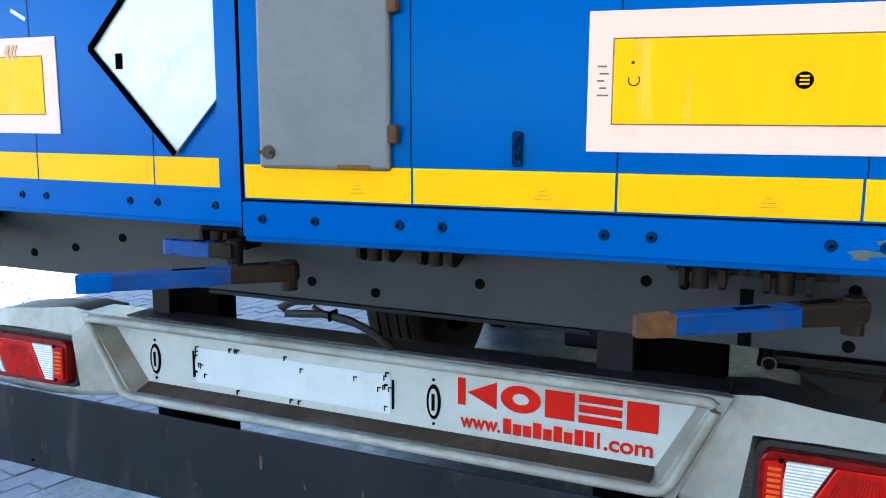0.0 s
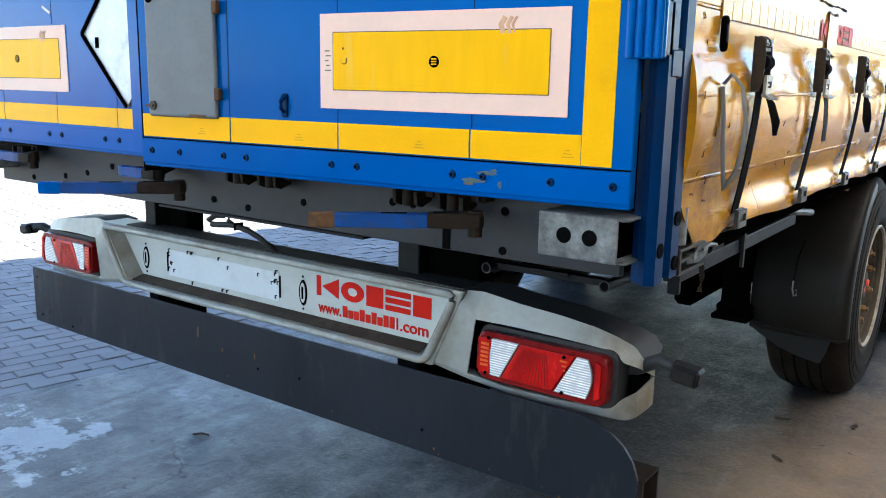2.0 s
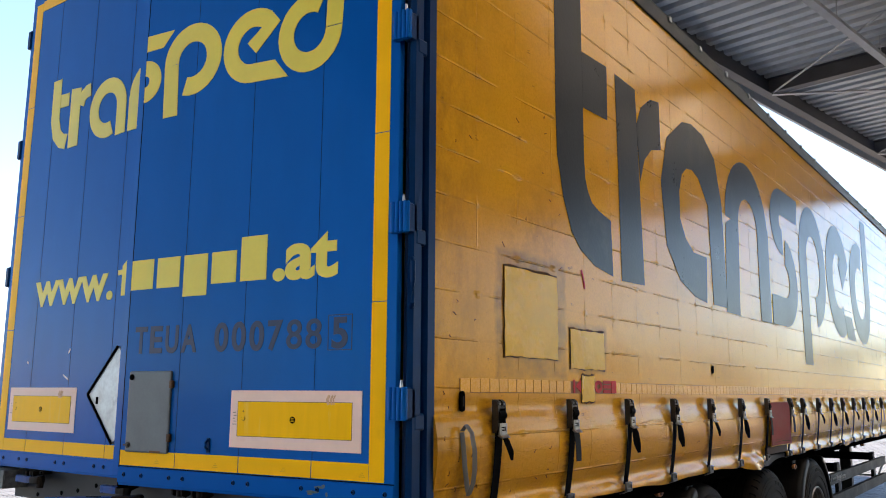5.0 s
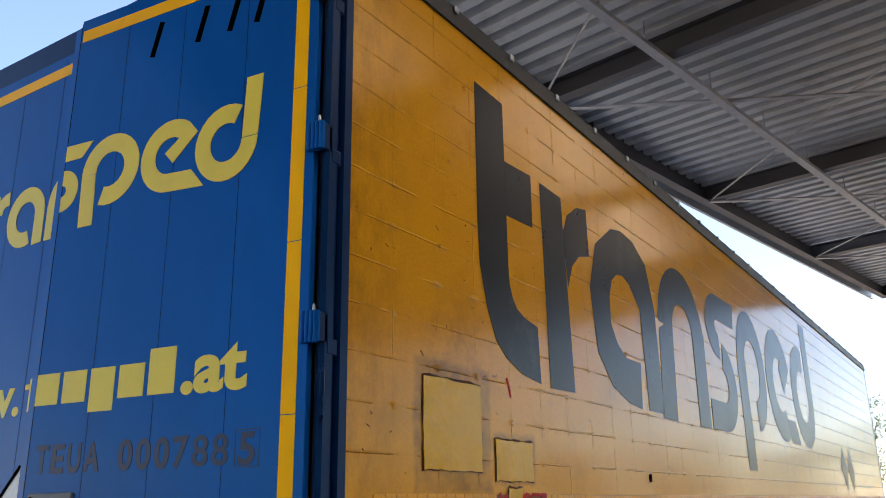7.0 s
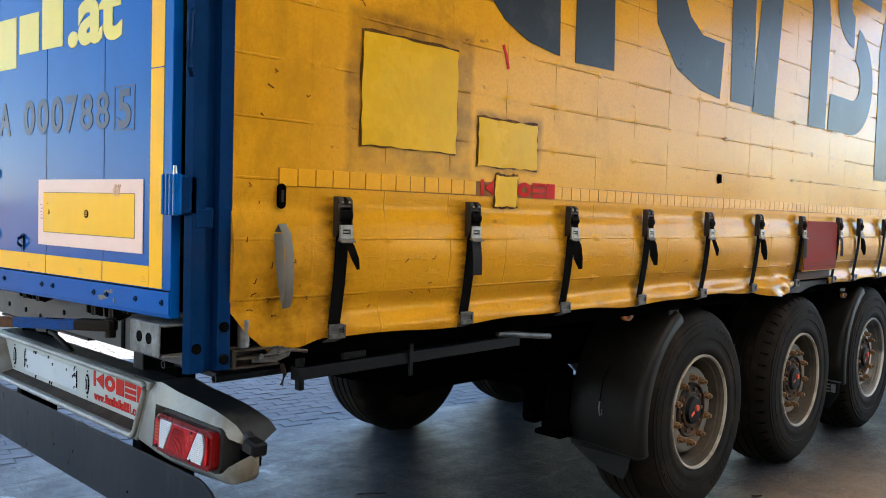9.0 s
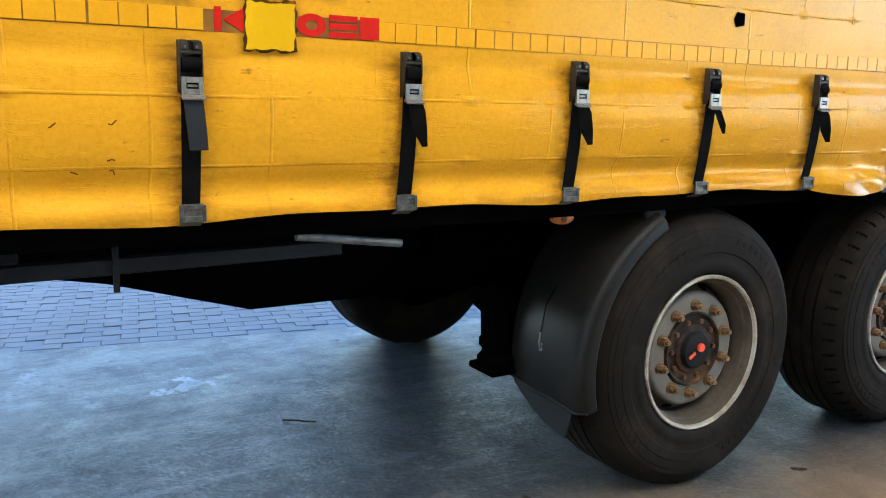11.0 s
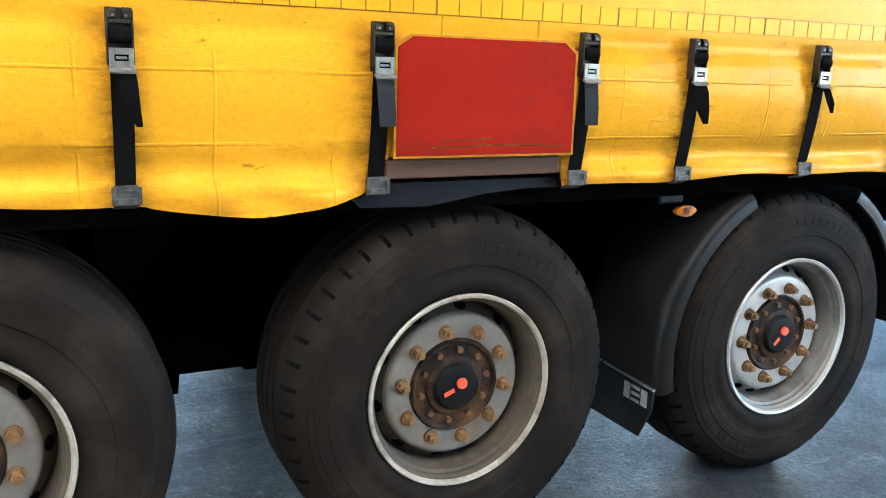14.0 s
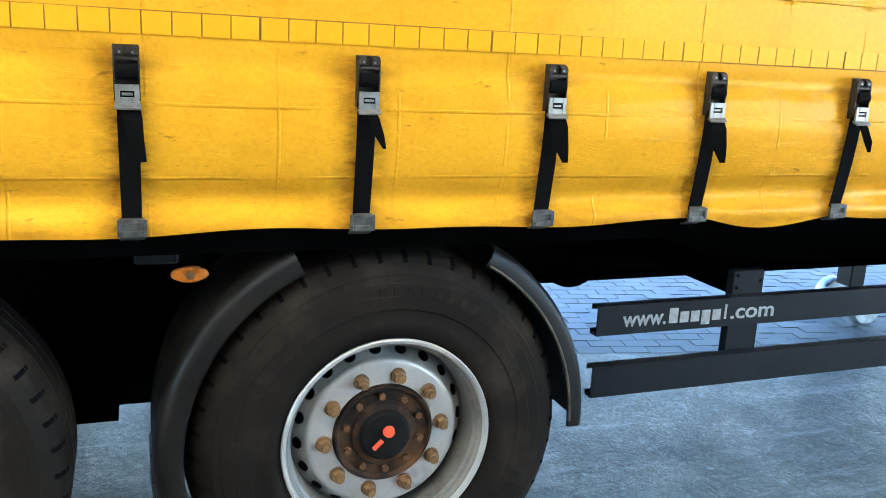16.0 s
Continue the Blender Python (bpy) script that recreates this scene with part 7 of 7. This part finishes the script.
for x in (-1.843, -1.106):
    outer = [(x + 0.016 * math.cos(t_), 0.832 + 0.038 * math.sin(t_)) for t_ in [2 * math.pi * k / 20 for k in range(20)]]
    oc = part("oval_clip", prism(outer, "y", 0.2185, 0.2208, bevel=0.0008), M_HOLE, panel)
    inner = [(x + 0.010 * math.cos(t_), 0.832 + 0.029 * math.sin(t_)) for t_ in [2 * math.pi * k / 20 for k in range(20)]]
    part("clip_face", prism(inner, "y", 0.2172, 0.2183), M_COWLPANEL, oc)
    part("clip_core", box(x - 0.0035, x + 0.0035, 0.2160, 0.2171, 0.814, 0.850), M_HOLE, oc)
    for z in (0.785, 0.879):
        part("clip_screw", tube((x, 0.2205, z), (x, 0.2188, z), 0.0035, 8), M_HOLE, panel)
for x in (-1.727, -1.200):
    part("plate_clip", box(x - 0.0025, x + 0.0025, 0.2182, 0.2205, 0.802, 0.866), M_HOLE, panel)
rnd = random.Random(8)
for k in range(26):
    x = (-1.722 + 0.03 * rnd.random()) if k < 9 else ((-1.205 - 0.03 * rnd.random()) if k < 17 else -1.66 + 0.42 * rnd.random())
    z = 0.795 + 0.085 * rnd.random() if k < 17 else rnd.choice((0.785, 0.86, 0.882))
    cl = box(x - 0.004, x + 0.004, 0.2165, 0.2205, z, z + 0.002)
    box(x - 0.004, x - 0.0025, 0.2165, 0.2205, z - 0.009, z, bm=cl)
    part("plate_clip", cl, M_HOLE if k % 2 else M_CHASSIS, panel)


# tail lamps: housing, red and clear fields, each with a slanted border
def tail_lamp(sign):
    """Lamp 330 by 112 mm, leaning back at the top: built round its centre, then set into the cowl."""
    half = 0.056

    def at(x):
        return sign * (x - 0.957)

    def outline(pts):
        return [(at(x), z) for x, z in pts]

    def rounded(x0, x1, z0, z1, r):
        return outline(arc(x1 - r, z1 - r, r, 0, 90, 5) + arc(x0 + r, z1 - r, r, 90, 180, 5) + arc(x0 + r, z0 + r, r, 180, 270, 5) + arc(x1 - r, z0 + r, r, 270, 360, 5))
    hs = part("tail_lamp", prism(rounded(0.792, 1.122, -half, half, 0.020), "y", -0.012, 0.07, bevel=0.007), M_LENSDARK, trailer, "rear lamp with red and clear ribbed lenses")
    hs.matrix_basis = pose(-W / 2 + sign * 0.966, 0.176, 0.802, -3, 0, 0)
    part("lamp_seal", prism(rounded(0.782, 1.134, -half - 0.009, half + 0.010, 0.024), "y", 0.014, 0.085, bevel=0.004), M_LAMPBACK, hs)
    part("lamp_box", prism(outline(((0.80, 0.055), (1.08, 0.050), (1.135, 0.035), (1.165, 0.0), (1.165, -0.045), (1.135, -0.06), (0.80, -0.06))), "y", 0.075, 0.13, bevel=0.006), M_BLACK, hs)
    bow = [(1.078 + 0.012 * math.sin(math.pi * k / 8), 0.044 - 0.088 * k / 8) for k in range(9)]
    bow1 = [(0.836 - 0.005 * math.sin(math.pi * k / 8), -0.044 + 0.088 * k / 8) for k in range(9)]
    fields = (("side_reflector", M_LENSRED, [(0.800, 0.040), (0.831, 0.044), (0.831, -0.044), (0.800, -0.040)]),
              ("clear_lens", M_LENSCLEAR, [(0.9055, 0.044), (0.860, -0.044)] + bow1),
              ("red_lens", M_LENSRED, [(0.9105, 0.044), (1.046, 0.044), (0.996, -0.044), (0.865, -0.044)]),
              ("clear_lens", M_LENSCLEAR, [(1.001, -0.044), (1.051, 0.044)] + bow),
              ("end_lens", M_LENSRED, [(1.097, 0.043), (1.110, 0.036), (1.110, -0.036), (1.097, -0.043)]))
    for nm, mt, pts in fields:
        ln = part(nm, prism(outline(pts), "y", -0.0185, -0.0122, bevel=0.0015), mt, hs)
        if nm == "clear_lens":
            first_one = pts[0][0] < 0.95
            for k in range(15):
                z = -0.040 + 0.080 * k / 14
                f = (z + 0.044) / 0.088
                if first_one:
                    xa, xb = 0.834, 0.860 + 0.0455 * f - 0.002
                else:
                    xa, xb = 1.001 + 0.050 * f + 0.002, 1.078 + 0.010 * math.sin(math.pi * f)
                part("lens_rib", prism(ribbon(outline([(xa, z), (xb, z)]), 0.0026), "y", -0.0196, -0.0184), M_LENSRIB, ln)
        elif nm == "red_lens":
            for k in range(13):
                f = (k + 0.5) / 13
                part("lens_rib", prism(ribbon(outline([(0.950 + 0.060 * (f - 0.5), 0.034), (0.875 + 0.118 * f, -0.041)]), 0.0014), "y", -0.0191, -0.0184), M_LENSDARK, ln)
            for k in range(5):
                part("lens_rib", prism(ribbon(outline([(1.012 + 0.005 * k, 0.028 - 0.010 * k), (1.030 - 0.002 * k, 0.028 - 0.010 * k)]), 0.004), "y", -0.0193, -0.0184), M_LENSORANGE, ln)
        elif nm == "side_reflector":
            for k in range(6):
                part("lens_rib", prism(ribbon(outline([(0.806, -0.022 + 0.010 * k), (0.827, -0.022 + 0.010 * k)]), 0.0055), "y", -0.0193, -0.0184), M_LENSORANGE, ln)
    for x, z in ((0.826, 0.044), (0.822, -0.040), (1.022, 0.038), (1.022, -0.042)):
        part("lens_screw", tube((at(x), -0.0195, z), (at(x), -0.0215, z), 0.0042, 10), M_BLACK, hs)
    return hs


tail_lamp(1), tail_lamp(-1)
for sign in (1, -1):
    at = lambda x: -W / 2 + sign * x
    arm = part("marker_arm", pipe([(at(1.13), 0.27, 0.80), (at(1.185), 0.25, 0.835), (at(1.225), 0.225, 0.860), (at(1.262), 0.212, 0.856)], 0.016, 10), M_LAMPBACK, trailer, "black rubber arm with a marker lamp", smooth=True)
    lamp_body = box(-0.030, 0.030, -0.022, 0.022, -0.019, 0.019, 0.006)
    ml = part("marker_lamp", lamp_body, M_CHASSIS, arm)
    ml.matrix_basis = pose(at(1.288), 0.205, 0.848, 0, 8 * sign, 0)
    part("marker_lens", box(-0.023, 0.023, -0.0265, -0.0225, -0.013, 0.013, 0.002), M_GUARD, ml, "dusty dark lens")

# ---- far things ----
def tree(x, y, h, seed):
    rnd = random.Random(seed)
    e = thing("tree", "leafy green tree beyond the yard fence", "tree", "trees beyond the fence", (x, y, -0.07))
    tk = tube((0, 0, 0), (0.1, 0, h * 0.45), 0.16, 9, r2=0.09)
    for k in range(6):
        a = k * 1.05
        tube((0.08, 0, h * (0.28 + 0.03 * k)), (1.3 * math.cos(a), 1.3 * math.sin(a), h * (0.5 + 0.05 * k)), 0.05, 6, bm=tk, r2=0.02)
    part("trunk", tk, M_BARK, e)
    vs, fs = [], []
    for c in range(60):
        a, rr = rnd.random() * 6.28, 1.9 * rnd.random() ** 0.6
        zc = h * (0.32 + 0.66 * rnd.random())
        k = 1 - abs(zc / h - 0.55) * 0.9
        cxx, cyy = rr * k * math.cos(a), rr * k * math.sin(a)
        for _ in range(45):
            p = Vector((cxx + rnd.gauss(0, 0.28), cyy + rnd.gauss(0, 0.28), zc + rnd.gauss(0, 0.24)))
            u = Vector((rnd.gauss(0, 1), rnd.gauss(0, 1), rnd.gauss(0, 1))).normalized() * 0.09
            w = u.orthogonal().normalized() * 0.05
            i = len(vs)
            vs += [p - u, p + w, p + u, p - w]
            fs.append((i, i + 1, i + 2, i + 3))
    me = bpy.data.meshes.new("crown")
    me.from_pydata(vs, [], fs)
    me.materials.append(M_LEAF)
    o = new("crown", me)
    o.parent = e


# the thirteen from x 9 are unseen, added to darken the curtain's reflection
for k, (x, y, h) in enumerate([(-9.5, 62, 7.5), (-6.0, 64, 8.5), (-2.2, 63, 7.0), (1.8, 65, 8.0), (5.5, 62, 6.5), (-13.5, 66, 8)] + [(9.0 + 3.1 * i, 60 + 3 * math.sin(2.1 * i), 5.5 + 1.2 * math.sin(3.7 * i)) for i in range(13)]):
    tree(x, y, h, 50 + k)
fence = thing("fence", "white metal picket fence at the far end of the yard", "fence", at=(0, 55, -0.07))
for z in (0.35, 1.55):
    part("fence_rail", box(-14, 40, -0.02, 0.02, z, z + 0.05), M_FENCE, fence)
pk = part("picket", box(-0.018, 0.018, -0.03, -0.02, 0.05, 1.85), M_FENCE, fence)
pk.matrix_basis = pose(-14, 0, 0)
for k in range(1, 372):
    again(pk, fence, pose(-14 + k * 0.145, 0, 0))


def parked_car(x, y, turn):
    e = thing("parked_car", "dark red car parked by the white fence", "car", at=(x, y, -0.07))
    e.rotation_euler = (0, 0, radians(turn))
    body = prism([(-2.1, 0.3), (-2.15, 0.65), (-1.95, 0.85), (-1.0, 0.93), (-0.5, 1.38), (0.9, 1.42), (1.6, 1.0), (2.1, 0.92), (2.15, 0.4), (2.0, 0.28)], "x", -0.85, 0.85, bevel=0.06)
    part("car_body", body, M_CARRED, e, smooth=True)
    part("rear_window", prism([(0.95, 1.36), (1.55, 1.02), (1.57, 1.03), (0.97, 1.38)], "x", -0.7, 0.7), M_GLASS, e)
    for s in (-0.86, 0.86):
        part("side_window", prism([(-0.9, 0.97), (-0.48, 1.32), (0.85, 1.35), (1.3, 1.02)], "x", s - 0.004, s + 0.004), M_GLASS, e)
        part("rear_light", box(s * 0.85 - 0.12, s * 0.85 + 0.12, 2.12, 2.17, 0.68, 0.82, 0.01), M_LENSRED, e)
        for wy in (-1.3, 1.35):
            part("car_wheel", tube((s - 0.08 if s > 0 else s + 0.08, wy, 0.31), (s + 0.02 if s > 0 else s - 0.02, wy, 0.31), 0.31, 24), M_RUBBER, e)


parked_car(-2.35, 44.0, 170)

# ---- paving stones ----
BL, BW, GAP = 0.206, 0.103, 0.0045
stone = None
verts, faces = [], []
placed = 0
for r in range(150):
    c1 = -0.004 - r * BW
    for k in range(int(40 / BL)):
        a = -8 + k * BL + (BL / 2 if r % 2 else 0)
        dz = 0.0025 * math.sin(12.9 * r + 78.2 * k)
        near = r < 12 and -0.2 <= a < 4.9
        if near and placed < 300:
            placed += 1
            if stone is None:
                b = bmesh.new()
                box(-BL / 2 + GAP / 2, BL / 2 - GAP / 2, -BW / 2 + GAP / 2, BW / 2 - GAP / 2, -0.05, 0.0, bm=b)
                bmesh.ops.bevel(b, geom=[e for e in b.edges if all(abs(v.co.z) < 1e-6 for v in e.verts)], offset=0.004, segments=1, affect="EDGES")
                stone = part("paving_stone", b, M_PAVER, pavement)
                o = stone
            else:
                o = again(stone, pavement, Matrix())
            p = EDGE + ALONG * (a + BL / 2) + ACROSS * (c1 - BW / 2)
            o.matrix_basis = pose(p.x, p.y, dz, 0, 0, 90 - 11.0)
            continue
        i = len(verts)
        for da, dc, z in ((GAP / 2, GAP / 2, -0.012), (BL - GAP / 2, GAP / 2, -0.012), (BL - GAP / 2, BW - GAP / 2, -0.012), (GAP / 2, BW - GAP / 2, -0.012), (GAP, GAP, dz), (BL - GAP, GAP, dz), (BL - GAP, BW - GAP, dz), (GAP, BW - GAP, dz)):
            verts.append(yard(a + da, c1 - dc, z))
        faces += [(i + 4, i + 7, i + 6, i + 5), (i, i + 4, i + 5, i + 1), (i + 1, i + 5, i + 6, i + 2), (i + 2, i + 6, i + 7, i + 3), (i + 3, i + 7, i + 4, i)]
me = bpy.data.meshes.new("paving_stones")
me.from_pydata(verts, [], faces)
me.materials.append(M_PAVERFAR)
ps = new("paving_stones", me)
ps.parent = pavement
tagged(ps, kind="stuff")

# ---- litter on the concrete ----
for pts in ([(-1.389, 1.756, 0.004), (-1.345, 1.800, 0.010), (-1.318, 1.842, 0.006), (-1.285, 1.872, 0.012)], [(-2.115, 0.575, 0.004), (-2.09, 0.600, 0.007), (-2.060, 0.610, 0.004)]):
    tw = thing("twig", "thin dark dry twig lying on the concrete", "twig")
    part("stem", pipe(pts, 0.004, 6), M_DARKBROWN, tw, smooth=True)
    side = Vector(pts[1])
    part("side_shoot", pipe([side, side + Vector((0.010, -0.030, 0.006))], 0.0025, 6), M_DARKBROWN, tw, smooth=True)
for x, y, turn in ((-0.25, 2.26, 20), (0.02, 2.36, 80), (-0.16, 1.83, 140), (0.06, 3.35, 50)):
    lf = thing("dead_leaf", "curled brown dead leaf on the concrete", "leaf")
    lb = bmesh.new()
    strip = [[lb.verts.new((0.030 * (k / 4 - 0.5) * 2, sgn * 0.014 * math.sin(math.pi * (0.08 + 0.84 * k / 4)), 0.004 + 0.006 * abs(sgn) + 0.004 * (k / 4 - 0.5) ** 2 * 4)) for sgn in (-1, 0, 1)] for k in range(5)]
    for p, q in zip(strip, strip[1:]):
        for k in (0, 1):
            lb.faces.new((p[k], q[k], q[k + 1], p[k + 1]))
    thicken(lb, 0.0008)
    part("blade", lb, M_DARKBROWN, lf, smooth=True).matrix_basis = pose(x, y, 0, 0, 0, turn)
